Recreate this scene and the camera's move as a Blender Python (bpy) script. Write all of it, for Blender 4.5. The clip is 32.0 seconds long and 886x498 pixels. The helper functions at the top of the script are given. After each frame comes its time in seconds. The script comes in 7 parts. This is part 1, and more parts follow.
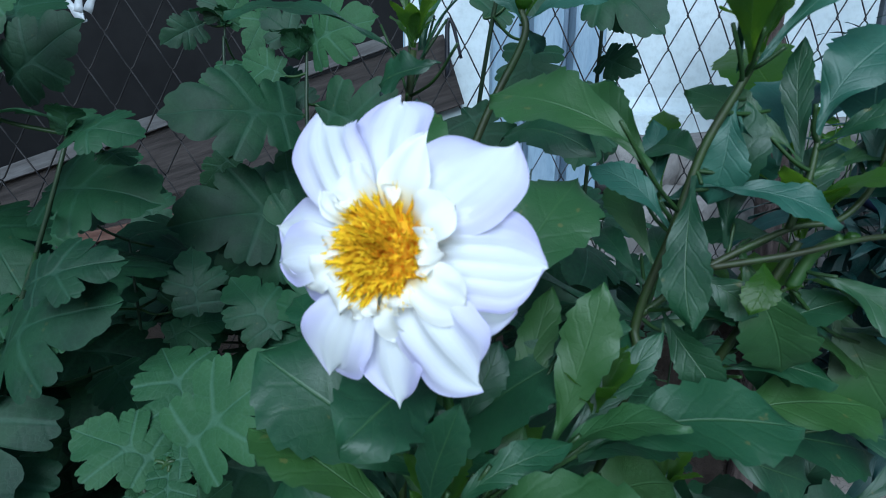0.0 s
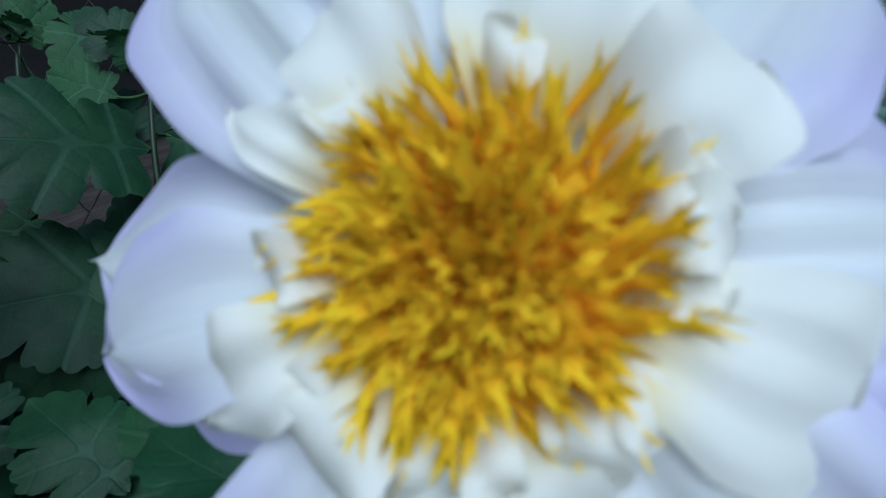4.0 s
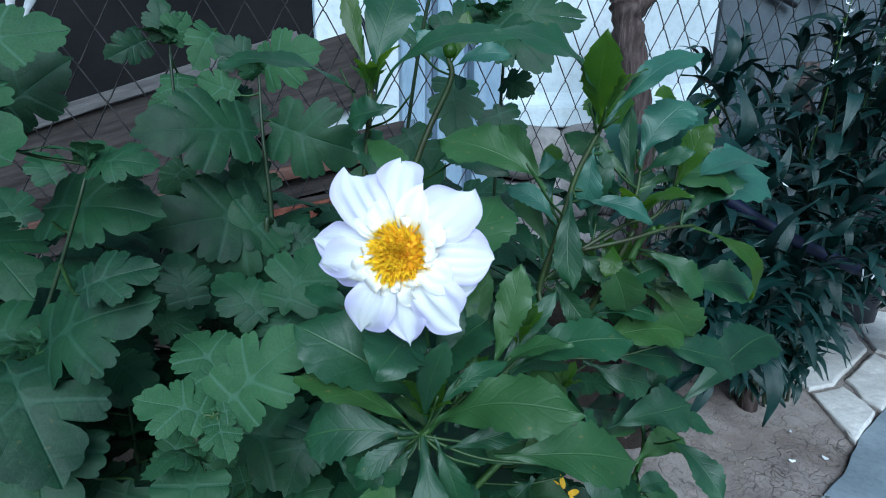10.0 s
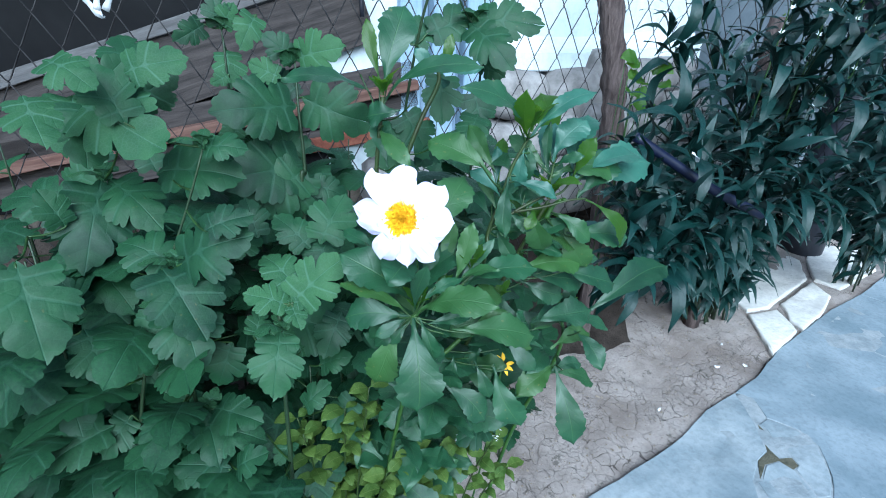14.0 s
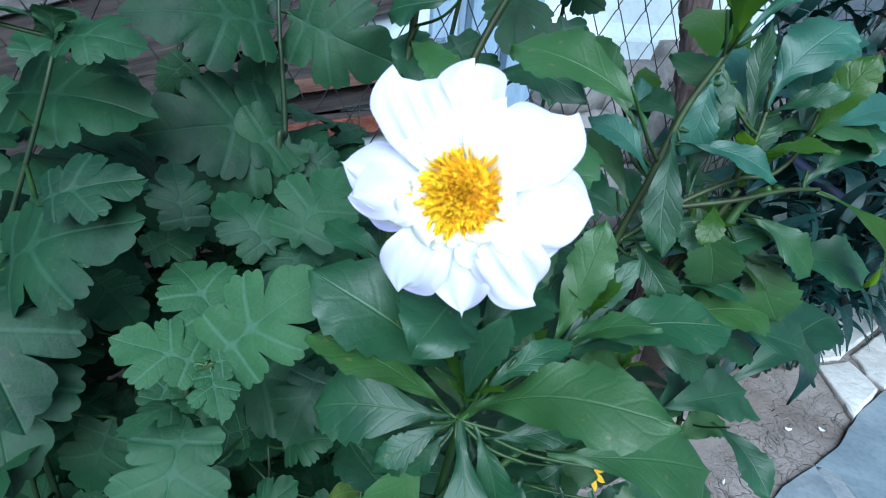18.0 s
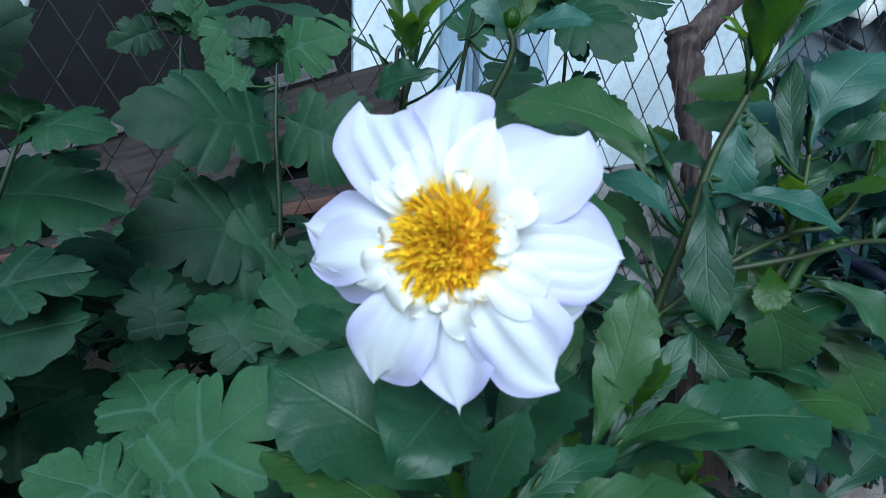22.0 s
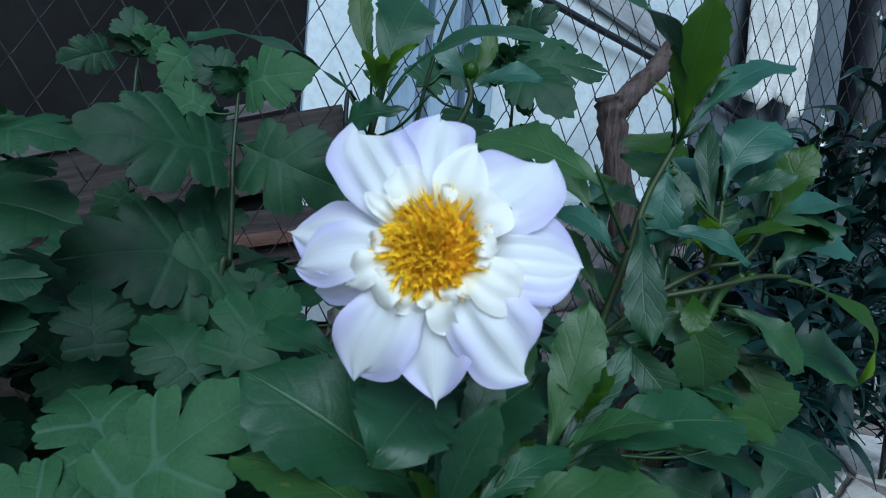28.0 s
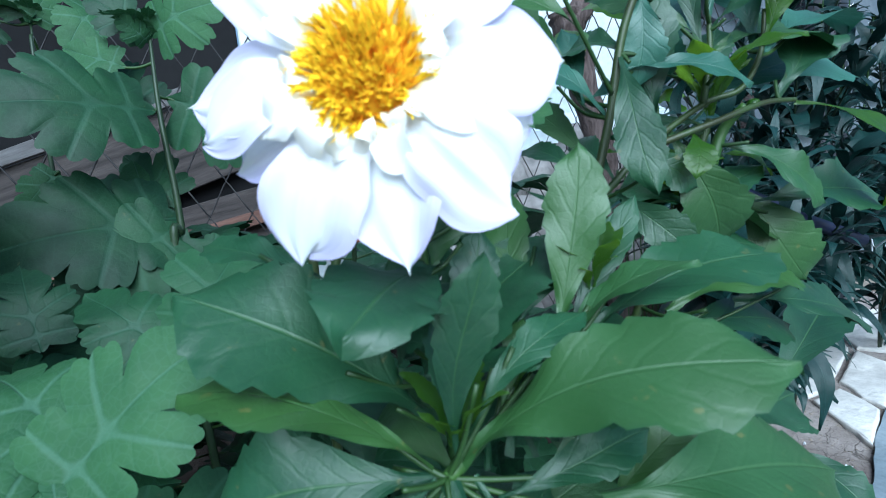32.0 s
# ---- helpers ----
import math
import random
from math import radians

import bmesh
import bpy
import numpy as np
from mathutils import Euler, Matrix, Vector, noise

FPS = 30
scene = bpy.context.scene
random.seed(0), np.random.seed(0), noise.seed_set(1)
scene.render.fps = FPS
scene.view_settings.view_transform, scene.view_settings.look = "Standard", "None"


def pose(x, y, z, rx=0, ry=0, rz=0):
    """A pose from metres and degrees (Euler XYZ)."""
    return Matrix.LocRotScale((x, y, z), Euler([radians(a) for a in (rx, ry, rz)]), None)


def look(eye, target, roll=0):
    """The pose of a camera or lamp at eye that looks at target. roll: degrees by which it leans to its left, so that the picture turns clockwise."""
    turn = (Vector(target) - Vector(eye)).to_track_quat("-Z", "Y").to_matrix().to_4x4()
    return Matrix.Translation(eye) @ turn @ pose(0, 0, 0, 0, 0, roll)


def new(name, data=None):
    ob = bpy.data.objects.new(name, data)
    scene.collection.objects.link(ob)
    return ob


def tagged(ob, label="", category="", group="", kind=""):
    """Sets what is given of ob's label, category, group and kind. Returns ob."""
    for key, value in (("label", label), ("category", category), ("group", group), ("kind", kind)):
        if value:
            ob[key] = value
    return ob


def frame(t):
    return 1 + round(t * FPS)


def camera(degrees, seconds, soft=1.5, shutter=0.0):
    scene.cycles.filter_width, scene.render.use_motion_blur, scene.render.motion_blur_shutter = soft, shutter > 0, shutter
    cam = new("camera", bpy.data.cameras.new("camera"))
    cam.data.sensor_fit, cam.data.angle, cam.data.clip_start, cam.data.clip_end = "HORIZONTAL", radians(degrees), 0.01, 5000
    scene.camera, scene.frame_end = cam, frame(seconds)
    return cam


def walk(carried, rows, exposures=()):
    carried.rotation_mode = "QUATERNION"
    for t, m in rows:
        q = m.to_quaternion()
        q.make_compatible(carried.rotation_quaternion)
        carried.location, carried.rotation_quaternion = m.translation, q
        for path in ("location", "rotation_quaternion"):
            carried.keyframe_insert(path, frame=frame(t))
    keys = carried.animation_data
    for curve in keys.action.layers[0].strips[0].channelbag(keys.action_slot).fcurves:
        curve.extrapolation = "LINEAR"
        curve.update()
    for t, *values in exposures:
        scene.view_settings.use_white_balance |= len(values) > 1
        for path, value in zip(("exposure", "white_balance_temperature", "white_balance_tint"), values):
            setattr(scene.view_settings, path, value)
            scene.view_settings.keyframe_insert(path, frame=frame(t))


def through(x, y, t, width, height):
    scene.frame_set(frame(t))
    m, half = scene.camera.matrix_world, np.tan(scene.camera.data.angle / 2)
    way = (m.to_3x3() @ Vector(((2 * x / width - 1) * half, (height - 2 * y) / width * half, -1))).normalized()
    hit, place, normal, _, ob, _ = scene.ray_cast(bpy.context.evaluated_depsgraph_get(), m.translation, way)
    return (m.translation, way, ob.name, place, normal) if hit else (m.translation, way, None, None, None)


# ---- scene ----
cam = camera(84.40, 32.0, soft=1.0)
# a small phone lens, set to arm's length
cam.data.dof.use_dof, cam.data.dof.focus_distance, cam.data.dof.aperture_fstop = True, 0.60, 25.0
PATH = [
    (0, (-0.0334, -0.1231, 0.9254), (0.3623, 0.768, 0.703), 0.60),
    (0.5, (-0.051, -0.0922, 0.9131), (0.3993, 0.7771, 0.7093), -0.42),
    (1, (-0.0596, -0.0667, 0.9123), (0.5112, 0.7351, 0.7357), -1.13),
    (1.5, (-0.0633, -0.0547, 0.9022), (0.5307, 0.7335, 0.7408), -0.14),
    (2, (-0.0619, -0.0445, 0.8877), (0.5488, 0.7363, 0.7555), 1.05),
    (2.5, (-0.0511, -0.0324, 0.8813), (0.577, 0.7408, 0.7932), 2.38),
    (3, (-0.0449, -0.0283, 0.8884), (0.6026, 0.7295, 0.8082), 1.10),
    (3.5, (-0.0254, -0.0226, 0.9003), (0.6277, 0.7225, 0.7654), -3.92),
    (4, (-0.0229, -0.0259, 0.8999), (0.6035, 0.7473, 0.802), -3.45),
    (4.5, (-0.0331, -0.047, 0.9024), (0.5725, 0.7392, 0.7789), -1.25),
    (6.5, (-0.0623, -0.094, 0.9045), (0.5425, 0.6972, 0.814), 1.58),
    (7, (-0.0709, -0.1024, 0.905), (0.5272, 0.6908, 0.7905), 6.11),
    (7.5, (-0.0745, -0.1087, 0.915), (0.5253, 0.6815, 0.7896), 4.54),
    (8, (-0.0728, -0.1009, 0.9111), (0.5175, 0.6894, 0.7468), 1.75),
    (8.5, (-0.0786, -0.1135, 0.9208), (0.5027, 0.6793, 0.738), 0.74),
    (9, (-0.0974, -0.1422, 0.9258), (0.4979, 0.6373, 0.7312), 0.53),
    (9.5, (-0.1069, -0.1858, 0.9406), (0.4848, 0.5938, 0.7353), -0.33),
    (10, (-0.1059, -0.1879, 0.9564), (0.4528, 0.6, 0.6972), 0.57),
    (10.5, (-0.1113, -0.2169, 0.9939), (0.4591, 0.5291, 0.6502), 3.29),
    (11, (-0.1321, -0.2422, 1.0105), (0.4397, 0.478, 0.6176), 3.26),
    (11.5, (-0.1391, -0.2717, 1.0052), (0.4318, 0.4447, 0.6041), 2.61),
    (12, (-0.1535, -0.2909, 1.0241), (0.4133, 0.4235, 0.6137), 3.59),
    (12.5, (-0.1642, -0.3096, 1.0268), (0.3987, 0.4054, 0.6123), 3.13),
    (13, (-0.1765, -0.3181, 1.0325), (0.3828, 0.4012, 0.6206), 3.17),
    (13.5, (-0.1941, -0.3251, 1.0422), (0.3554, 0.4015, 0.6296), 2.86),
    (14, (-0.2009, -0.3331, 1.0471), (0.3424, 0.3973, 0.633), 2.85),
    (14.5, (-0.2117, -0.3344, 1.0493), (0.3169, 0.4054, 0.633), 2.25),
    (16.5, (-0.1719, -0.2708, 1.0144), (0.3618, 0.4672, 0.6016), 4.21),
    (17, (-0.1447, -0.2085, 0.9795), (0.3995, 0.5235, 0.5696), 5.28),
    (17.5, (-0.1244, -0.1588, 0.9601), (0.409, 0.5825, 0.5527), 5.35),
    (18, (-0.0905, -0.1246, 0.9415), (0.438, 0.6305, 0.5533), 5.85),
    (18.5, (-0.0786, -0.0997, 0.9308), (0.4473, 0.6573, 0.5431), 5.67),
    (19, (-0.072, -0.0887, 0.932), (0.4679, 0.6671, 0.5615), 6.50),
    (19.5, (-0.0742, -0.0907, 0.9305), (0.4887, 0.6615, 0.5879), 7.05),
    (20, (-0.0777, -0.0932, 0.9297), (0.486, 0.666, 0.6045), 7.48),
    (20.5, (-0.0679, -0.0969, 0.9209), (0.4868, 0.6799, 0.6226), 6.32),
    (21, (-0.0647, -0.1044, 0.924), (0.4738, 0.6941, 0.6549), 4.13),
    (21.5, (-0.064, -0.1023, 0.9205), (0.4552, 0.7227, 0.6974), 2.89),
    (22, (-0.0619, -0.1021, 0.9135), (0.4572, 0.7372, 0.7524), 1.96),
    (22.5, (-0.0625, -0.0986, 0.9039), (0.4514, 0.7514, 0.7886), 2.53),
    (23, (-0.0565, -0.1022, 0.9047), (0.4555, 0.7534, 0.8293), 2.00),
    (23.5, (-0.0445, -0.0907, 0.8921), (0.4823, 0.758, 0.8449), 2.32),
    (24, (-0.035, -0.0881, 0.8927), (0.4824, 0.7673, 0.8675), 2.24),
    (24.5, (-0.0337, -0.092, 0.8899), (0.457, 0.7793, 0.8789), 2.40),
    (26.5, (-0.0532, -0.1218, 0.8851), (0.4504, 0.742, 0.8989), 1.18),
    (27, (-0.0545, -0.1152, 0.8887), (0.5032, 0.7144, 0.863), 2.00),
    (27.5, (-0.0689, -0.1112, 0.8953), (0.522, 0.6941, 0.8466), 2.01),
    (28, (-0.0817, -0.1082, 0.9032), (0.5462, 0.6679, 0.8444), 4.99),
    (28.5, (-0.082, -0.1013, 0.9013), (0.5793, 0.6447, 0.8229), 5.32),
    (29, (-0.0802, -0.096, 0.9012), (0.5878, 0.6408, 0.7967), 1.62),
    (29.5, (-0.076, -0.0953, 0.9016), (0.5904, 0.6407, 0.7824), -4.34),
    (30, (-0.0836, -0.1108, 0.8942), (0.5808, 0.6212, 0.7441), -5.74),
    (30.5, (-0.0743, -0.1111, 0.8703), (0.5663, 0.6344, 0.6865), -5.30),
    (31, (-0.0704, -0.1046, 0.8484), (0.5638, 0.6451, 0.6594), -4.94),
    (31.5, (-0.0567, -0.0923, 0.8553), (0.5724, 0.6688, 0.697), -5.27),
    (32, (-0.0578, -0.0896, 0.8683), (0.588, 0.6626, 0.7367), -5.68),
]
EXPOSURES = [(0.0, 0.70, 5000, 0), (1.0, 0.55, 5000, 0), (2.0, 0.35, 5000, 0), (3.0, 0.20, 5000, 0), (4.0, 0.10, 5000, 0), (7.0, 0.35, 5000, 0), (9.0, 0.45, 5000, 0), (10.0, 0.90, 5000, 0), (10.5, 1.30, 5000, 0), (13.0, 1.80, 5000, 0), (17.0, 1.75, 5000, 0), (18.0, 1.42, 5000, 0), (19.0, 1.14, 5000, 0), (20.0, 1.10, 5000, 0), (22.0, 0.80, 5000, 0), (24.0, 0.50, 5000, 0), (27.0, 0.40, 5000, 0), (28.0, 0.40, 5000, 0), (30.0, 0.45, 5000, 0), (30.7, 1.55, 5000, 0), (32.0, 1.60, 5000, 0)]
SUN_STRENGTH, SKY_STRENGTH = 2.35, 0.048
walk(cam, [(t, look(eye, target, roll)) for t, eye, target, roll in PATH], exposures=EXPOSURES)

# ---------- light: open shade under a clear evening sky ----------
world = bpy.data.worlds.new("sky")
world.use_nodes = True
scene.world = world
wn = world.node_tree.nodes
sky = wn.new("ShaderNodeTexSky")
sky.sky_type, sky.sun_disc = "NISHITA", False
sky.sun_elevation, sky.sun_rotation = radians(36), radians(211)
sky.air_density, sky.dust_density = 1.2, 1.5
wn["Background"].inputs[1].default_value = SKY_STRENGTH
world.node_tree.links.new(sky.outputs[0], wn["Background"].inputs[0])
sun = new("sun", bpy.data.lights.new("sun", "SUN"))
sun.data.energy, sun.data.angle, sun.data.color = SUN_STRENGTH, radians(50), (1.0, 0.985, 0.96)
sun.matrix_world = look((0, 0, 4.75), (3.4, 5.6, 0))


# ---------- small tools ----------
def mesh_of(name, verts, faces, uvs=None, smooth=True):
    me = bpy.data.meshes.new(name)
    me.from_pydata(verts, [], faces)
    if uvs is not None:
        layer = me.uv_layers.new(name="UVMap")
        idx = np.zeros(len(me.loops), int)
        me.loops.foreach_get("vertex_index", idx)
        layer.data.foreach_set("uv", np.asarray(uvs, float)[idx].ravel())
    if smooth:
        me.polygons.foreach_set("use_smooth", [True] * len(me.polygons))
    me.update()
    return me


def part(name, me, material, parent, label="", m=None):
    if isinstance(me, bmesh.types.BMesh):
        bm, me = me, bpy.data.meshes.new(name)
        bm.to_mesh(me)
        bm.free()
    if material is not None and not me.materials:
        me.materials.append(material)
    ob = new(name, me)
    ob.parent = parent
    if m is not None:
        ob.matrix_basis = m
    if label:
        ob["label"] = label
    return ob


def thing(name, label, category, group="", kind="", m=None):
    ob = new(name)
    ob.empty_display_size = 0.02
    if m is not None:
        ob.matrix_basis = m
    return tagged(ob, label, category, group, kind)


def whole(name, me, material, label, category, group="", kind="", m=None):
    return tagged(part(name, me, material, None, "", m), label, category, group, kind)


def grid_faces(n, k):
    return [(i * k + j, i * k + j + 1, (i + 1) * k + j + 1, (i + 1) * k + j) for i in range(n - 1) for j in range(k - 1)]


def smooth_line(pts, per=6):
    """A rounded line through the points."""
    p = [Vector(q) for q in pts]
    if len(p) < 3:
        return [p[0].lerp(p[-1], i / per) for i in range(per + 1)]
    p = [p[0] * 2 - p[1]] + p + [p[-1] * 2 - p[-2]]
    out = []
    for a, b, c, d in zip(p, p[1:], p[2:], p[3:]):
        for i in range(per):
            t = i / per
            out.append(0.5 * ((2 * b) + (c - a) * t + (2 * a - 5 * b + 4 * c - d) * t * t + (3 * b - a - 3 * c + d) * t ** 3))
    return out + [p[-2]]


def tube_data(pts, r0, r1=None, sides=6, wobble=0.0, caps=True):
    r1 = r0 if r1 is None else r1
    verts, faces, uvs, n = [], [], [], len(pts)
    side = None
    for i, q in enumerate(pts):
        d = (pts[min(i + 1, n - 1)] - pts[max(i - 1, 0)]).normalized()
        if side is None:
            side = d.orthogonal().normalized()
        side = (side - d * side.dot(d)).normalized()
        up, r = d.cross(side), r0 + (r1 - r0) * i / max(n - 1, 1)
        for k in range(sides):
            a = 2 * math.pi * k / sides
            rr = r * (1 + wobble * (noise.noise(Vector(q) * 30 + Vector((k, i * 0.3, 0))))) if wobble else r
            verts.append(q + side * (rr * math.cos(a)) + up * (rr * math.sin(a)))
            uvs.append((k / sides, i / n))
    for i in range(n - 1):
        for k in range(sides):
            a, b = i * sides + k, i * sides + (k + 1) % sides
            faces.append((a, b, b + sides, a + sides))
    if caps:
        faces.append(tuple(range(sides))[::-1])
        faces.append(tuple(range((n - 1) * sides, n * sides)))
    return verts, faces, uvs


def tube(name, pts, r0, r1=None, sides=6, per=6, wobble=0.0):
    return mesh_of(name, *tube_data(smooth_line(pts, per), r0, r1, sides, wobble))


def box_mesh(name, lo, hi, bevel=0.0, seg=1, jitter=0.0):
    bm = bmesh.new()
    bmesh.ops.create_cube(bm, size=1)
    lo, hi = Vector(lo), Vector(hi)
    for v in bm.verts:
        v.co = Vector((lo[i] + (v.co[i] + 0.5) * (hi[i] - lo[i]) for i in range(3)))
        if jitter:
            v.co += Vector((random.uniform(-1, 1), random.uniform(-1, 1), random.uniform(-1, 1))) * jitter
    if bevel:
        bmesh.ops.bevel(bm, geom=bm.edges[:], offset=bevel, segments=seg, profile=0.6, affect="EDGES")
    me = bpy.data.meshes.new(name)
    bm.to_mesh(me)
    bm.free()
    return me


def prism_mesh(name, poly, z0, z1, bevel=0.006, rough=0.0, cuts=0):
    """An upright slab with the given outline, its upper edges worn."""
    bm = bmesh.new()
    low = [bm.verts.new((x, y, z0)) for x, y in poly]
    face = bm.faces.new(low)
    if face.normal.z > 0:
        face.normal_flip()
    top = bmesh.ops.extrude_face_region(bm, geom=[face])["geom"]
    tv = [g for g in top if isinstance(g, bmesh.types.BMVert)]
    for v in tv:
        v.co.z = z1
    bmesh.ops.recalc_face_normals(bm, faces=bm.faces[:])
    edges = [e for e in bm.edges if all(v.co.z > (z0 + z1) / 2 for v in e.verts)]
    bmesh.ops.bevel(bm, geom=edges, offset=bevel, segments=2, profile=0.5, affect="EDGES")
    if cuts:
        bmesh.ops.triangulate(bm, faces=bm.faces[:])
        for _ in range(cuts):
            bmesh.ops.subdivide_edges(bm, edges=[e for e in bm.edges if e.calc_length() > 0.06], cuts=1)
            bmesh.ops.triangulate(bm, faces=bm.faces[:])
    if rough:
        for v in bm.verts:
            if v.co.z > (z0 + z1) / 2:
                v.co.z += rough * (noise.noise(v.co * 9) + 0.5 * noise.noise(v.co * 25))
                v.co.x += rough * 1.2 * noise.noise(v.co * 22 + Vector((5, 0, 0)))
                v.co.y += rough * 1.2 * noise.noise(v.co * 22 + Vector((0, 7, 0)))
    me = bpy.data.meshes.new(name)
    bm.to_mesh(me)
    bm.free()
    return me


# ---------- materials ----------
class Nodes:
    def __init__(self, name):
        self.mat = bpy.data.materials.new(name)
        self.mat.use_nodes = True
        self.t = self.mat.node_tree
        self.bsdf = self.t.nodes["Principled BSDF"]
        self.out = self.t.nodes["Material Output"]

    def link(self, a, b):
        self.t.links.new(a, b)

    def put(self, value, socket):
        if isinstance(value, bpy.types.NodeSocket):
            self.link(value, socket)
        else:
            socket.default_value = value

    def node(self, kind):
        return self.t.nodes.new(kind)

    def edges(self, scale, vector):
        n = self.node("ShaderNodeTexVoronoi")
        n.feature = "DISTANCE_TO_EDGE"
        self.link(vector, n.inputs["Vector"])
        n.inputs["Scale"].default_value = scale
        return n.outputs["Distance"]

    def math(self, op, a, b=0.0, c=0.0, clamp=False):
        n = self.node("ShaderNodeMath")
        n.operation, n.use_clamp = op, clamp
        for i, v in enumerate((a, b, c)):
            self.put(v, n.inputs[i])
        return n.outputs[0]

    def mix(self, fac, a, b, blend="MIX"):
        n = self.node("ShaderNodeMix")
        n.data_type, n.blend_type = "RGBA", blend
        self.put(fac, n.inputs[0])
        for v, s in ((a, n.inputs[6]), (b, n.inputs[7])):
            self.put((*v, 1) if isinstance(v, tuple) and len(v) == 3 else v, s)
        return n.outputs[2]

    def coords(self, which="Object"):
        return self.node("ShaderNodeTexCoord").outputs[which]

    def noise(self, scale, detail=4.0, rough=0.55, vector=None, stretch=None, distortion=0.0):
        n = self.node("ShaderNodeTexNoise")
        v = vector if vector is not None else self.coords()
        if stretch:
            mp = self.node("ShaderNodeMapping")
            mp.inputs["Scale"].default_value = stretch
            self.link(v, mp.inputs[0])
            v = mp.outputs[0]
        self.link(v, n.inputs["Vector"])
        for k, x in (("Scale", scale), ("Detail", detail), ("Roughness", rough), ("Distortion", distortion)):
            n.inputs[k].default_value = x
        return n.outputs["Fac"]

    def step(self, x, lo, hi):
        n = self.node("ShaderNodeMapRange")
        n.interpolation_type = "SMOOTHSTEP"
        self.put(x, n.inputs[0])
        n.inputs[1].default_value, n.inputs[2].default_value = lo, hi
        return n.outputs[0]

    def random(self):
        return self.node("ShaderNodeObjectInfo").outputs["Random"]

    def bump(self, height, strength=0.3, distance=0.002, normal=None):
        n = self.node("ShaderNodeBump")
        n.inputs["Strength"].default_value, n.inputs["Distance"].default_value = strength, distance
        self.link(height, n.inputs["Height"])
        if normal is not None:
            self.link(normal, n.inputs["Normal"])
        return n.outputs[0]

    def done(self, color, rough=0.6, metal=0.0, normal=None, spec=None, coat=0.0):
        self.put((*color, 1) if isinstance(color, tuple) and len(color) == 3 else color, self.bsdf.inputs["Base Color"])
        self.put(rough, self.bsdf.inputs["Roughness"])
        self.put(metal, self.bsdf.inputs["Metallic"])
        if spec is not None:
            self.put(spec, self.bsdf.inputs["Specular IOR Level"])
        if coat:
            self.bsdf.inputs["Coat Weight"].default_value = coat
        if normal is not None:
            self.link(normal, self.bsdf.inputs["Normal"])
        return self.mat

    def translucent(self, color, amount, normal=None):
        tr, mx = self.node("ShaderNodeBsdfTranslucent"), self.node("ShaderNodeMixShader")
        self.put((*color, 1) if isinstance(color, tuple) and len(color) == 3 else color, tr.inputs[0])
        if normal is not None:
            self.link(normal, tr.inputs["Normal"])
        mx.inputs[0].default_value = amount
        self.link(self.bsdf.outputs[0], mx.inputs[1])
        self.link(tr.outputs[0], mx.inputs[2])
        self.link(mx.outputs[0], self.out.inputs[0])
        return self.mat


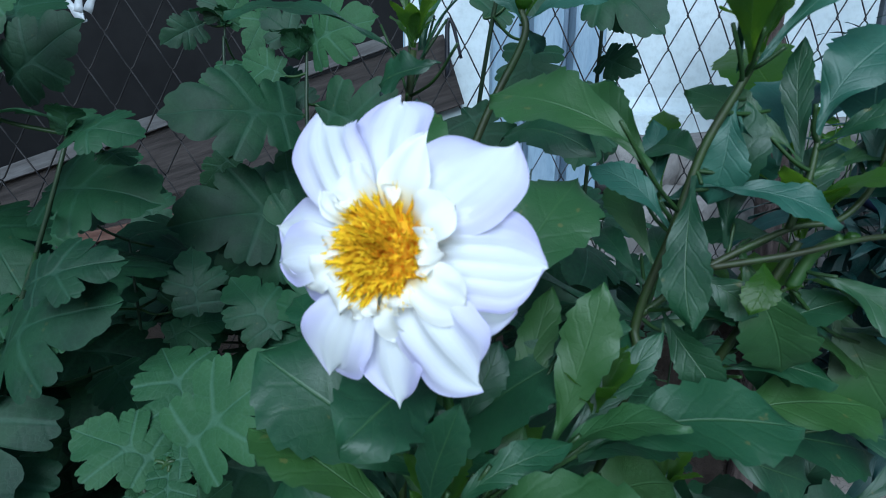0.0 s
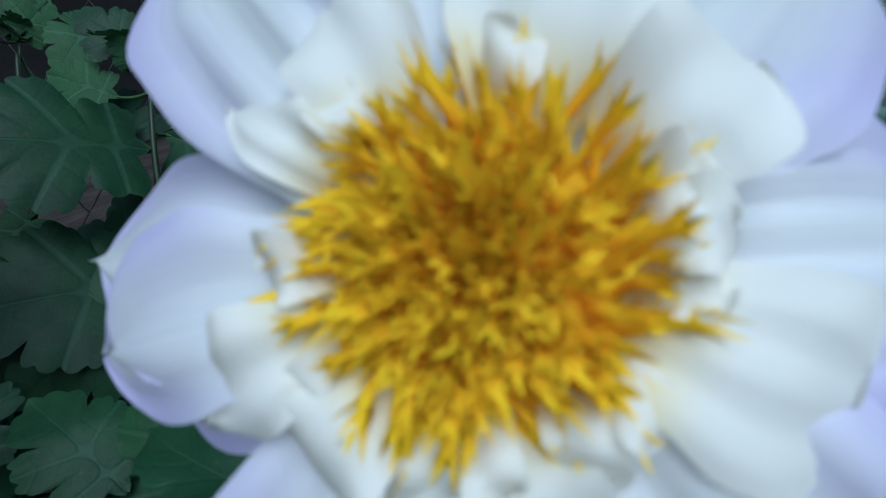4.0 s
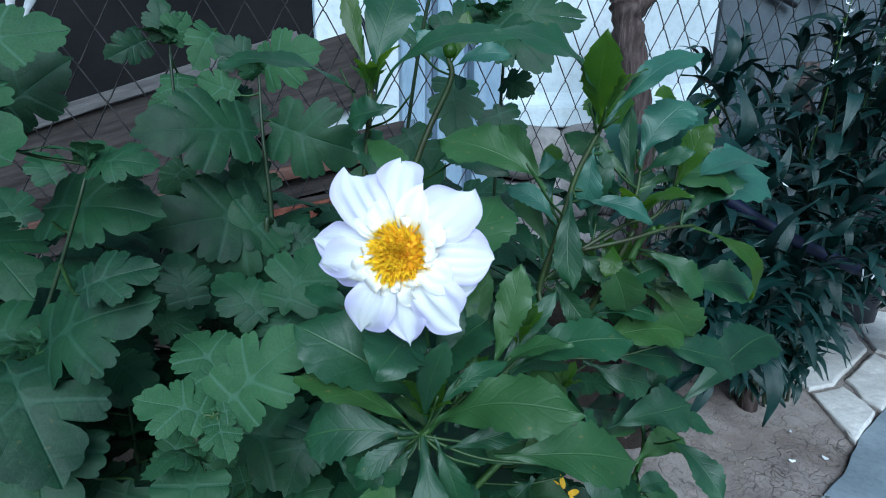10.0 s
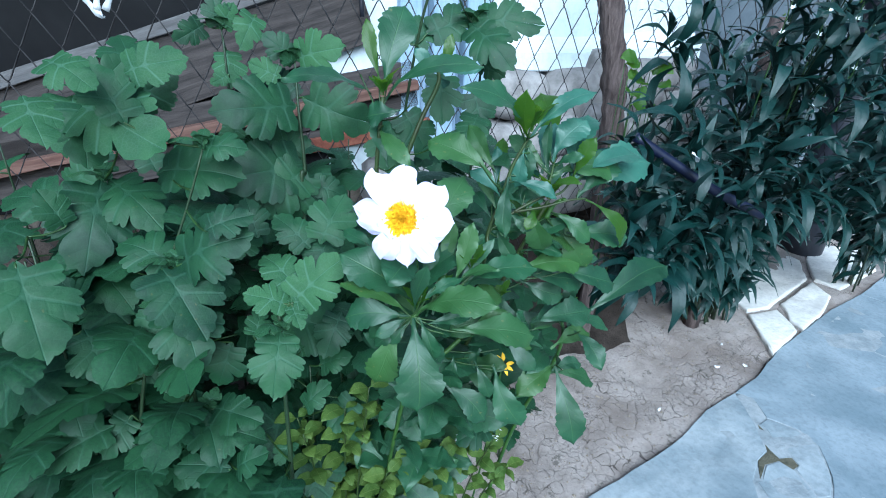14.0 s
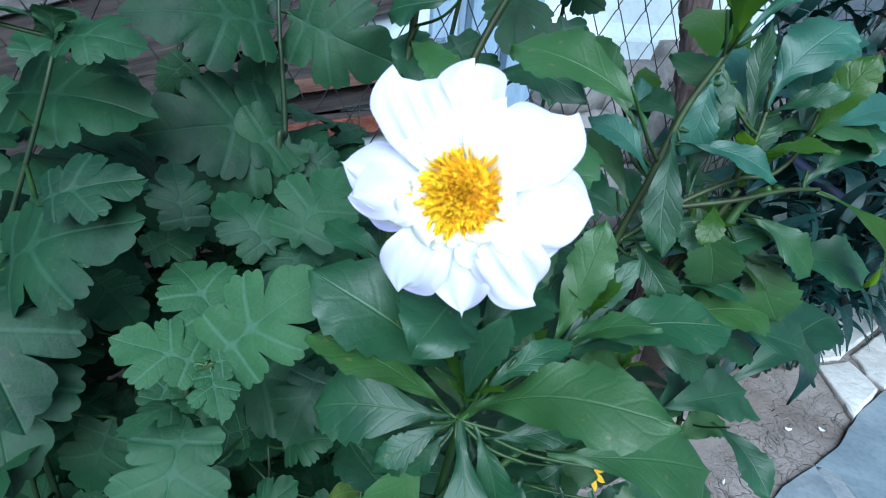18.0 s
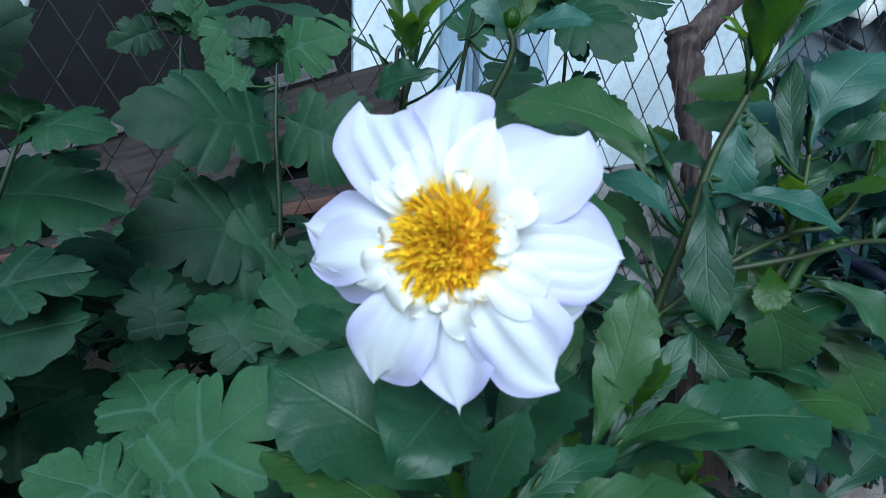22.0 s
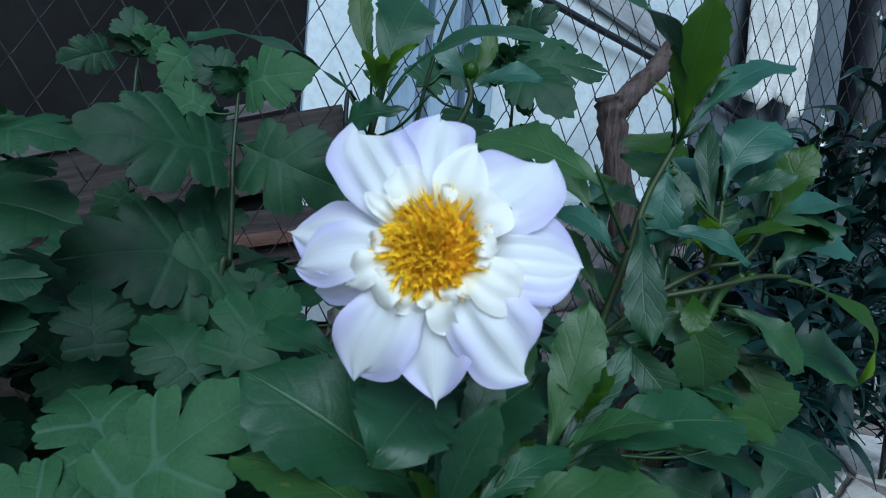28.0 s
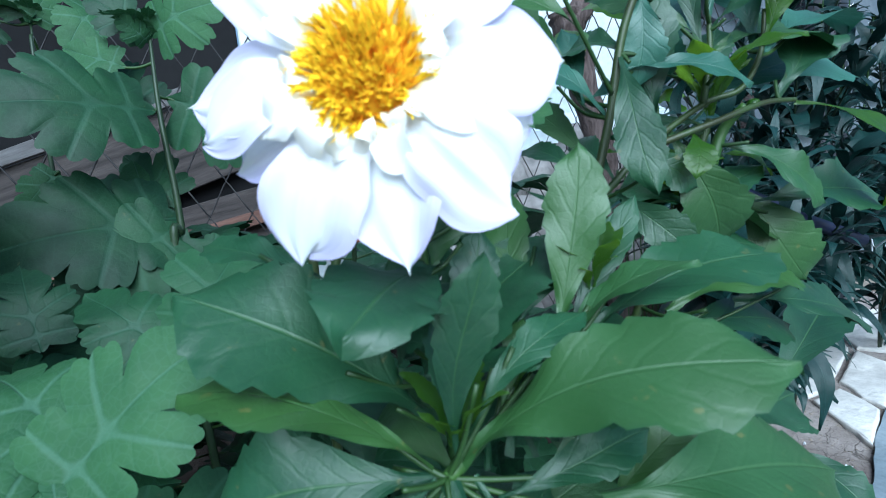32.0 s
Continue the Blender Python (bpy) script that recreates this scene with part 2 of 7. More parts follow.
def leaf_material(name, dark, light, vein, veins=7.0, slant=0.9, rough=0.42, gloss=0.5, quilt=1.0, through=0.22, spots=0.0, vein_mix=0.45, wax=0.0, lit=None, warm=None):
    n = Nodes(name)
    uv = n.node("ShaderNodeSeparateXYZ")
    n.link(n.coords("UV"), uv.inputs[0])
    u, v = uv.outputs[0], uv.outputs[1]
    du = n.math("ABSOLUTE", n.math("MULTIPLY_ADD", u, 2.0, -1.0))
    rib = n.math("SUBTRACT", 1.0, n.step(du, 0.008, 0.045))
    run = n.math("MULTIPLY", n.math("SUBTRACT", v, n.math("MULTIPLY", du, slant * 0.22)), veins)
    wob = n.noise(22.0, 2.0)
    run = n.math("ADD", run, n.math("MULTIPLY", wob, 0.35))
    saw = n.math("ABSOLUTE", n.math("SUBTRACT", n.math("FRACT", run), 0.5))
    side = n.math("MULTIPLY", n.math("SUBTRACT", 1.0, n.step(saw, 0.0, 0.045)), n.math("SUBTRACT", 1.0, n.step(du, 0.55, 1.0)))
    fine = n.math("SUBTRACT", 1.0, n.step(n.edges(330.0, n.coords()), 0.0, 0.12))
    big = n.noise(28.0, 5.0, 0.6)
    rnd = n.random()
    tone = n.math("ADD", n.math("MULTIPLY", n.step(big, 0.3, 0.7), 0.55), n.math("MULTIPLY", rnd, 0.55))
    tone = n.math("ADD", tone, n.math("MULTIPLY", n.step(v, 0.45, 0.95), 0.30), clamp=True)
    col = n.mix(tone, dark, light)
    if warm:
        col = n.mix(n.math("MULTIPLY", n.step(n.math("FRACT", n.math("MULTIPLY", rnd, 7.3)), 0.50, 1.0), 0.5), col, warm)
    col = n.mix(n.math("MULTIPLY", fine, 0.09), col, vein)
    col = n.mix(n.math("MULTIPLY", n.math("MAXIMUM", rib, n.math("MULTIPLY", side, 0.24)), vein_mix), col, vein)
    if spots:
        sp = n.step(n.noise(160.0, 2.0), 0.70, 0.76)
        col = n.mix(n.math("MULTIPLY", sp, spots), col, (0.22, 0.17, 0.05))
    tip = n.math("MULTIPLY", n.step(du, 0.9, 1.0), 0.25)
    col = n.mix(tip, col, light)
    height = n.math("ADD", n.math("MULTIPLY", n.math("MULTIPLY", n.step(saw, 0.0, 0.16), 0.28), quilt), n.math("MULTIPLY", fine, -0.04))
    height = n.math("ADD", height, n.math("MULTIPLY", rib, -0.4))
    height = n.math("ADD", height, n.math("MULTIPLY", n.noise(150.0, 4.0), 0.55))
    nrm = n.bump(height, 0.42, 0.0013)
    ro = n.math("ADD", rough, n.math("MULTIPLY", n.noise(60.0, 3.0), 0.18))
    n.done(col, ro, 0.0, nrm, gloss, wax)
    n.bsdf.inputs["Coat Roughness"].default_value = 0.28
    return n.translucent(lit or n.mix(0.5, col, light), through, nrm)


M_DAHLIA = leaf_material("dahlia_leaf_green", (0.0032, 0.0240, 0.0090), (0.0155, 0.0620, 0.0230), (0.0442, 0.1020, 0.0306), 7, 1.0, 0.42, 0.54, 0.50, 0.09, 0.25, 0.5, 0.0, warm=(0.046, 0.105, 0.011))
# sky sheen put into a paler, bluer base colour, with slightly more gloss
M_DAHLIA_SKYLIT = leaf_material("dahlia_leaf_skylit", (0.0080, 0.0440, 0.0270), (0.0300, 0.1020, 0.0660), (0.0600, 0.1400, 0.0900), 7, 1.0, 0.42, 0.60, 0.55, 0.12, 0.1, 0.4, 0.03)
M_DAHLIA_BRIGHT = leaf_material("dahlia_leaf_young", (0.0163, 0.0578, 0.0061), (0.0394, 0.0986, 0.0095), (0.0816, 0.1496, 0.0306), 7, 1.0, 0.3, 0.5, 0.5, 0.5, lit=(0.20, 0.36, 0.02))
M_MUM = leaf_material("chrysanthemum_leaf", (0.0030, 0.0190, 0.0082), (0.0170, 0.0600, 0.0205), (0.0420, 0.1000, 0.0620), 9, 1.2, 0.50, 0.28, 0.5, 0.05, 0.12, 0.26)
M_MUM_PALE = leaf_material("chrysanthemum_young_leaf", (0.0110, 0.0480, 0.0170), (0.0360, 0.0980, 0.0340), (0.1000, 0.1850, 0.1350), 9, 1.2, 0.6, 0.3, 0.7, 0.16, 0.0, 0.28)
M_BUSH = leaf_material("shrub_leaf_dark", (0.0016, 0.0112, 0.0104), (0.0056, 0.0272, 0.0224), (0.0200, 0.0560, 0.0440), 11, 1.4, 0.36, 0.34, 0.3, 0.05, 0.0, 0.35, 0.0)
M_LEMON = leaf_material("yellow_green_leaf", (0.0240, 0.0620, 0.0080), (0.0760, 0.1250, 0.0200), (0.2040, 0.2465, 0.0765), 6, 1.0, 0.5, 0.3, 0.7, 0.22, 0.4)
M_CLOVER = leaf_material("clover_leaf", (0.06, 0.15, 0.05), (0.12, 0.22, 0.09), (0.25, 0.34, 0.2), 5, 1.0, 0.6, 0.3, 0.5, 0.2)


def stem_material(name, a, b, rough=0.5):
    n = Nodes(name)
    col = n.mix(n.step(n.noise(60, 4), 0.35, 0.65), a, b)
    col = n.mix(n.math("MULTIPLY", n.random(), 0.4), col, b)
    return n.done(col, rough, 0, n.bump(n.noise(240, 3, stretch=(1, 1, 0.15)), 0.3, 0.0008), 0.4)


M_STEM = stem_material("green_stem", (0.016, 0.050, 0.010), (0.036, 0.082, 0.014))
M_PETIOLE = stem_material("leaf_stalk_green", (0.012, 0.032, 0.007), (0.022, 0.054, 0.010))
M_STEM_BROWN = stem_material("brown_green_stem", (0.022, 0.026, 0.008), (0.024, 0.048, 0.009))
M_STEM_DARK = stem_material("dark_shrub_stem", (0.008, 0.020, 0.008), (0.018, 0.036, 0.013))


def petal_material():
    n = Nodes("white_lilac_petal")
    uv = n.node("ShaderNodeSeparateXYZ")
    n.link(n.coords("UV"), uv.inputs[0])
    u, v = uv.outputs[0], uv.outputs[1]
    du = n.math("ABSOLUTE", n.math("MULTIPLY_ADD", u, 2.0, -1.0))
    streak = n.noise(1.0, 4.0, 0.6, n.coords("UV"), (16.0, 1.2, 1.0))
    patch = n.noise(45.0, 2.0)
    lil = n.math("MULTIPLY", n.step(n.math("ADD", n.math("MULTIPLY", du, 0.6), n.math("MULTIPLY", patch, 0.7)), 0.45, 1.05), n.step(v, 0.12, 0.75))
    lil = n.math("ADD", lil, n.math("MULTIPLY", n.step(streak, 0.5, 0.75), 0.16), clamp=True)
    col = n.mix(n.math("MULTIPLY", lil, 0.95), (0.91, 0.92, 0.93), (0.62, 0.57, 0.90))
    col = n.mix(n.math("MULTIPLY", n.math("SUBTRACT", 1.0, n.step(v, 0.02, 0.22)), 0.6), col, (0.92, 0.88, 0.55))
    nrm = n.bump(n.math("ADD", streak, n.math("MULTIPLY", n.noise(300, 2), 0.2)), 0.22, 0.0012)
    n.done(col, 0.55, 0, nrm, 0.3)
    return n.translucent(n.mix(0.5, col, (0.9, 0.9, 0.95)), 0.38, nrm)


M_PETAL = petal_material()


def cream_material():
    n = Nodes("cream_white_petaloid")
    uv = n.node("ShaderNodeSeparateXYZ")
    n.link(n.coords("UV"), uv.inputs[0])
    v = uv.outputs[1]
    col = n.mix(n.step(v, 0.0, 0.5), (0.93, 0.80, 0.36), (0.95, 0.94, 0.88))
    n.done(col, 0.6, 0, n.bump(n.noise(200, 3), 0.15, 0.0006), 0.25)
    return n.translucent(col, 0.36)


M_CREAM = cream_material()


def floret_material():
    n = Nodes("yellow_disc_floret")
    uv = n.node("ShaderNodeSeparateXYZ")
    n.link(n.coords("UV"), uv.inputs[0])
    v = uv.outputs[1]
    col = n.mix(n.step(v, 0.15, 0.98), (1.0, 0.45, 0.003), (1.0, 0.75, 0.012))
    col = n.mix(n.math("MULTIPLY", n.random(), 0.4), col, (1.0, 0.58, 0.006))
    n.done(col, 0.6, 0, None, 0.2)
    return n.translucent((1.0, 0.72, 0.010), 0.25)


M_FLORET = floret_material()


def plain_noise(name, a, b, scale, rough=0.8, bump=0.3, dist=0.004, detail=6.0, stretch=None, metal=0.0, fine=None, spec=0.4):
    n = Nodes(name)
    f = n.noise(scale, detail, 0.6, None, stretch)
    f2 = n.noise((fine or scale * 9), 5, 0.65, None, stretch)
    col = n.mix(n.step(f, 0.3, 0.7), a, b)
    col = n.mix(n.math("MULTIPLY", n.step(f2, 0.4, 0.75), 0.35), col, tuple(x * 0.55 for x in a))
    h = n.math("ADD", f, n.math("MULTIPLY", f2, 0.5))
    return n.done(col, rough, metal, n.bump(h, bump, dist), spec)


def soil_material():
    n = Nodes("cracked_grey_soil")
    co = n.coords()
    warp = n.node("ShaderNodeTexNoise")
    n.link(co, warp.inputs["Vector"])
    warp.inputs["Scale"].default_value, warp.inputs["Detail"].default_value = 9.0, 4.0
    add = n.node("ShaderNodeVectorMath")
    add.operation = "MULTIPLY_ADD"
    n.link(warp.outputs["Color"], add.inputs[0])
    add.inputs[1].default_value = (0.12, 0.12, 0.0)
    n.link(co, add.inputs[2])
    cr = []
    for scale, width in ((11.0, 0.012), (27.0, 0.020), (48.0, 0.030)):
        cr.append(n.math("SUBTRACT", 1.0, n.step(n.edges(scale, add.outputs[0]), 0.0, width)))
    gate = n.step(n.noise(4.0, 3), 0.42, 0.62)
    gate2 = n.step(n.noise(6.5, 3, vector=add.outputs[0]), 0.45, 0.6)
    crack = n.math("MAXIMUM", n.math("MULTIPLY", cr[0], gate), n.math("MULTIPLY", cr[1], n.math("MULTIPLY", gate2, 0.9)))
    crack = n.math("MAXIMUM", crack, n.math("MULTIPLY", cr[2], n.math("MULTIPLY", n.step(n.noise(8.0, 3), 0.46, 0.6), 0.5)))
    big, fine = n.noise(5.0, 6, 0.6), n.noise(120.0, 5, 0.7)
    col = n.mix(n.step(big, 0.3, 0.7), (0.175, 0.145, 0.128), (0.33, 0.29, 0.265))
    col = n.mix(n.math("MULTIPLY", n.step(fine, 0.45, 0.75), 0.4), col, (0.12, 0.095, 0.08))
    pebble = n.step(n.noise(260.0, 2), 0.68, 0.72)
    col = n.mix(n.math("MULTIPLY", pebble, 0.5), col, (0.42, 0.38, 0.35))
    clod = n.math("MULTIPLY", n.step(n.noise(13.0, 6, 0.7), 0.58, 0.66), n.step(n.noise(70.0, 4, 0.7), 0.42, 0.56))
    col = n.mix(n.math("MULTIPLY", clod, 0.7), col, (0.055, 0.050, 0.040))
    col = n.mix(n.math("MULTIPLY", crack, 0.85), col, (0.05, 0.04, 0.035))
    h = n.math("SUBTRACT", n.math("ADD", n.math("MULTIPLY", big, 0.6), n.math("MULTIPLY", fine, 0.35)), n.math("MULTIPLY", crack, 1.2))
    return n.done(col, 0.95, 0, n.bump(h, 0.7, 0.012), 0.15)


M_SOIL = soil_material()
# soil colour that carries the deep shade between and below the plants
M_SOIL_SHADE = plain_noise("soil_darkened_for_shade", (0.014, 0.011, 0.009), (0.040, 0.032, 0.027), 12.0, 0.95, 0.9, 0.012, spec=0.1)
M_GROUND = plain_noise("dry_earth", (0.16, 0.13, 0.10), (0.26, 0.22, 0.18), 3.0, 0.95, 0.5, 0.02, spec=0.1)
M_CONCRETE = plain_noise("worn_concrete", (0.145, 0.185, 0.212), (0.265, 0.305, 0.335), 3.0, 0.85, 0.35, 0.004, fine=70, spec=0.25)
M_FLAG = plain_noise("pale_flagstone", (0.48, 0.46, 0.43), (0.66, 0.64, 0.60), 7.0, 0.88, 0.6, 0.008, fine=60, spec=0.2)
M_STONE = plain_noise("foundation_stone", (0.15, 0.14, 0.135), (0.30, 0.285, 0.275), 9.0, 0.92, 0.8, 0.012, fine=50, spec=0.15)
M_SLAB = plain_noise("grey_slab", (0.165, 0.20, 0.222), (0.32, 0.35, 0.365), 5.0, 0.87, 0.5, 0.006, fine=60, spec=0.2)
M_GROUT = plain_noise("cement_joint", (0.20, 0.225, 0.24), (0.30, 0.32, 0.33), 14.0, 0.9, 0.8, 0.006, fine=70, spec=0.15)
M_DAMP = plain_noise("damp_mossy_hole", (0.05, 0.05, 0.035), (0.13, 0.12, 0.085), 30.0, 0.9, 0.9, 0.006, spec=0.2)
M_MORTAR = plain_noise("dirt_joint", (0.06, 0.05, 0.042), (0.13, 0.11, 0.09), 20.0, 0.95, 0.6, 0.006, spec=0.1)
M_WOOD = plain_noise("weathered_plank", (0.0240, 0.0208, 0.0200), (0.0624, 0.0528, 0.0496), 5.0, 0.85, 0.7, 0.004, stretch=(1.2, 12, 14), fine=22, spec=0.2)
M_WOOD_RED = plain_noise("reddish_plank", (0.07, 0.035, 0.027), (0.14, 0.08, 0.062), 5.0, 0.85, 0.7, 0.004, stretch=(1.2, 12, 14), fine=22, spec=0.2)
M_BATTEN = plain_noise("dull_batten", (0.0723, 0.0680, 0.0680), (0.1275, 0.1232, 0.1232), 6.0, 0.8, 0.6, 0.003, stretch=(1.5, 10, 14), fine=26, spec=0.2)
M_GREYBOARD = plain_noise("grey_board", (0.26, 0.27, 0.28), (0.42, 0.43, 0.44), 6.0, 0.8, 0.6, 0.003, stretch=(1.5, 10, 14), fine=26, spec=0.2)
M_BARK = plain_noise("vine_bark", (0.050, 0.037, 0.034), (0.135, 0.105, 0.098), 26.0, 0.92, 1.0, 0.008, stretch=(3, 3, 0.35), fine=120, spec=0.15)
M_WIRE = plain_noise("rusty_wire", (0.018, 0.018, 0.020), (0.05, 0.046, 0.046), 40.0, 0.6, 0.3, 0.0005, metal=0.6)
M_DARK = plain_noise("dark_tarred_board", (0.0030, 0.0030, 0.0037), (0.0083, 0.0083, 0.0090), 4.0, 0.8, 0.4, 0.003, fine=40, spec=0.15)
M_WHITE = plain_noise("white_painted_sheet", (0.48, 0.54, 0.57), (0.62, 0.67, 0.70), 3.0, 0.6, 0.25, 0.002, fine=45)
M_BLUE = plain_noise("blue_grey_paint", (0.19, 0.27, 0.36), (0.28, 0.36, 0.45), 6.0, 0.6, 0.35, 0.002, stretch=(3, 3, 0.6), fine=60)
# darker copy of the blue-grey, with the grooves' shade in its colour
M_BLUE_SHADE = plain_noise("blue_grey_groove_shade", (0.13, 0.18, 0.25), (0.19, 0.25, 0.33), 6.0, 0.6, 0.35, 0.002, stretch=(3, 3, 0.6), fine=60)
M_GREYSHEET = plain_noise("dull_grey_sheet", (0.0600, 0.0750, 0.0900), (0.1020, 0.1200, 0.1380), 3.0, 0.7, 0.3, 0.003)
M_CLOTH = plain_noise("white_rag", (0.52, 0.52, 0.50), (0.72, 0.72, 0.70), 16.0, 0.95, 0.9, 0.006, fine=160, spec=0.1)
M_PIPE = plain_noise("dark_pipe", (0.006, 0.007, 0.012), (0.022, 0.024, 0.034), 9.0, 0.5, 0.4, 0.002)
M_RUST = plain_noise("rusty_angle_iron", (0.10, 0.028, 0.016), (0.20, 0.075, 0.045), 30.0, 0.85, 0.6, 0.002, metal=0.2)
M_HOSE = plain_noise("dark_blue_hose", (0.0015, 0.0035, 0.0175), (0.0030, 0.0065, 0.0275), 20.0, 0.5, 0.2, 0.001)
M_STRAP = plain_noise("grey_plastic_strap", (0.34, 0.36, 0.38), (0.52, 0.54, 0.56), 30.0, 0.5, 0.2, 0.0006)
M_YELLOW = plain_noise("yellow_ray_petal", (0.75, 0.42, 0.01), (0.85, 0.55, 0.02), 60.0, 0.6, 0.2, 0.0005)
M_BROWN = plain_noise("dark_brown_cone", (0.03, 0.012, 0.006), (0.06, 0.025, 0.01), 200.0, 0.8, 0.6, 0.001)
M_BLOSSOM = plain_noise("small_white_blossom", (0.70, 0.72, 0.74), (0.85, 0.86, 0.88), 60.0, 0.6, 0.2, 0.0005)
M_SCRAP = plain_noise("white_scrap", (0.45, 0.47, 0.48), (0.62, 0.64, 0.66), 20.0, 0.7, 0.4, 0.002)


# ---------- ground, bed and path ----------
def sheet(name, x0, x1, y0, y1, nx, ny, height):
    verts = [(x0 + (x1 - x0) * i / (nx - 1), y0 + (y1 - y0) * j / (ny - 1), 0) for i in range(nx) for j in range(ny)]
    verts = [(x, y, height(x, y)) for x, y, _ in verts]
    return mesh_of(name, verts, grid_faces(nx, ny))


whole("ground", sheet("ground", -400, 400, -400, 400, 9, 9, lambda x, y: -0.05), M_GROUND, "bare dry earth of the yard all round", "ground", kind="structure")


def bed_height(x, y):
    v = Vector((x, y, 0))
    lump = 0.007 * noise.noise(v * 5) + 0.004 * noise.noise(v * 17) + 0.002 * noise.noise(v * 60)
    edge = min(max((y - 0.06) / 0.12, 0), 1)
    rise = 0.05 * min(max((y - 0.35) / 0.5, 0), 1)
    return -0.004 + 0.006 * edge + lump + rise


whole("soil_bed", sheet("soil_bed", -1.6, 3.6, -0.9, 1.3, 260, 110, bed_height), M_SOIL,
      "dry cracked grey-brown soil of the flower bed", "soil", kind="structure")

path = thing("path", "worn pale concrete and flagstone garden path beside the flower bed", "path", kind="structure")
part("joint", prism_mesh("joint", [(0.45, 0.095), (1.2, 0.10), (3.4, 0.12), (3.4, -2.5), (-2.5, -2.5), (-1.4, -0.75), (-0.4, -0.45)], -0.06, 0.0094, 0.006, 0.003, 3), M_GROUT, path, "cement filling between the slabs")


def slab(poly, mat=M_CONCRETE, rough=0.003, bevel=0.0015):
    return part("slab", prism_mesh("slab", poly, -0.05, 0.0108, bevel, rough, 3), mat, path)


slab([(0.42, 0.02), (0.50, 0.09), (0.622, 0.116), (0.826, 0.102), (1.005, 0.097), (1.171, 0.117), (1.331, 0.107), (1.290, 0.058), (1.240, 0.004), (1.190, -0.036), (1.155, -0.066), (1.098, -0.066), (1.020, -0.090), (0.72, -0.33), (0.50, -0.18)], M_SLAB)
slab([(1.340, 0.106), (1.475, 0.105), (1.72, 0.135), (1.95, 0.138), (2.26, 0.142), (2.55, 0.12), (2.60, -0.55), (1.15, -0.80), (1.03, -0.42), (1.138, -0.232), (1.214, -0.204), (1.308, -0.140), (1.330, -0.079), (1.302, -0.005), (1.358, 0.062)])
slab([(1.150, -0.101), (1.106, -0.086), (1.040, -0.105), (1.028, -0.100), (1.00, -0.14), (1.09, -0.215), (1.118, -0.196), (1.136, -0.166), (1.150, -0.138)], M_SLAB)
slab([(1.246, -0.004), (1.296, -0.008), (1.324, -0.079), (1.303, -0.137), (1.212, -0.199), (1.140, -0.226), (1.108, -0.208), (1.124, -0.192), (1.143, -0.163), (1.158, -0.141), (1.178, -0.137), (1.222, -0.083), (1.226, -0.058), (1.249, -0.024)], M_SLAB)
slab([(2.555, 0.12), (3.4, 0.13), (3.4, -0.6), (2.605, -0.55)])
slab([(0.41, 0.0), (0.49, -0.185), (0.71, -0.337), (1.00, -0.145), (1.10, -0.225), (1.02, -0.42), (1.135, -0.81), (0.3, -1.6), (-0.6, -0.65), (-0.1, -0.35)])
slab([(1.15, -0.815), (2.6, -0.56), (3.4, -0.61), (3.4, -2.4), (0.4, -2.4), (0.33, -1.62)])
slab([(0.30, -1.63), (0.37, -2.4), (-2.2, -2.4), (-1.3, -0.85), (-0.62, -0.67)])
part("hole", prism_mesh("hole", [(1.246, -0.001), (1.226, -0.056), (1.220, -0.082), (1.176, -0.138), (1.147, -0.136), (1.152, -0.099), (1.105, -0.083), (1.035, -0.102), (1.100, -0.066), (1.158, -0.068), (1.192, -0.040)], -0.05, 0.0098, 0.001, 0.003, 2), M_DAMP, path, "dark damp hole where the cement broke away")


def flagstone(poly, z1):
    ob = whole("flagstone", prism_mesh("flagstone", poly, -0.05, z1 - 0.016, 0.008, 0.005, 3), M_FLAG, "broken pale flagstone set in the soil at the path's edge", "stone", "edging stones")
    return ob


flagstone([(2.306, 0.547), (2.55, 0.60), (2.751, 0.563), (2.70, 0.43), (2.49, 0.322), (2.14, 0.306), (2.03, 0.298), (1.908, 0.337), (1.97, 0.43), (2.15, 0.47)], 0.034)
flagstone([(2.485, 0.300), (2.40, 0.19), (2.207, 0.150), (1.958, 0.140), (2.00, 0.205), (2.115, 0.283)], 0.030)
flagstone([(1.883, 0.316), (2.045, 0.272), (1.966, 0.192), (1.925, 0.147), (1.663, 0.132)], 0.032)
flagstone([(2.75, 0.42), (3.05, 0.50), (3.2, 0.30), (2.95, 0.17), (2.52, 0.19), (2.52, 0.30)], 0.030)

# second soil sheet, its near-black colour standing in for shade under the leaves
whole("planted_soil", sheet("planted_soil", -1.6, 0.42, -0.45, 1.2, 110, 90, lambda x, y: bed_height(x, y) + 0.012 - 0.06 * min(1, max(0, (x - 0.30) / 0.12)) - 0.06 * min(1, max(0, (-0.33 - y) / 0.1))), M_SOIL_SHADE,
      "crumbly soil under the plants, coloured dark for their shade", "soil", kind="structure")
# small stones, crumbs and fallen petals on the soil
rng = random.Random(7)
crumbs_v, crumbs_f = [], []
for _ in range(2600):
    x, y = rng.uniform(0.35, 2.2), rng.uniform(0.12, 0.75)
    r = rng.uniform(0.001, 0.0042) * (1.6 if rng.random() < 0.08 else 1)
    o, z = len(crumbs_v), bed_height(x, y)
    for a in range(5):
        t = a * 1.2566 + rng.uniform(-0.3, 0.3)
        crumbs_v.append((x + r * math.cos(t), y + r * math.sin(t), z - r * 0.2))
    crumbs_v.append((x + rng.uniform(-r, r) * 0.4, y + rng.uniform(-r, r) * 0.4, z + r * rng.uniform(0.5, 0.9)))
    crumbs_f += [(o + a, o + (a + 1) % 5, o + 5) for a in range(5)]
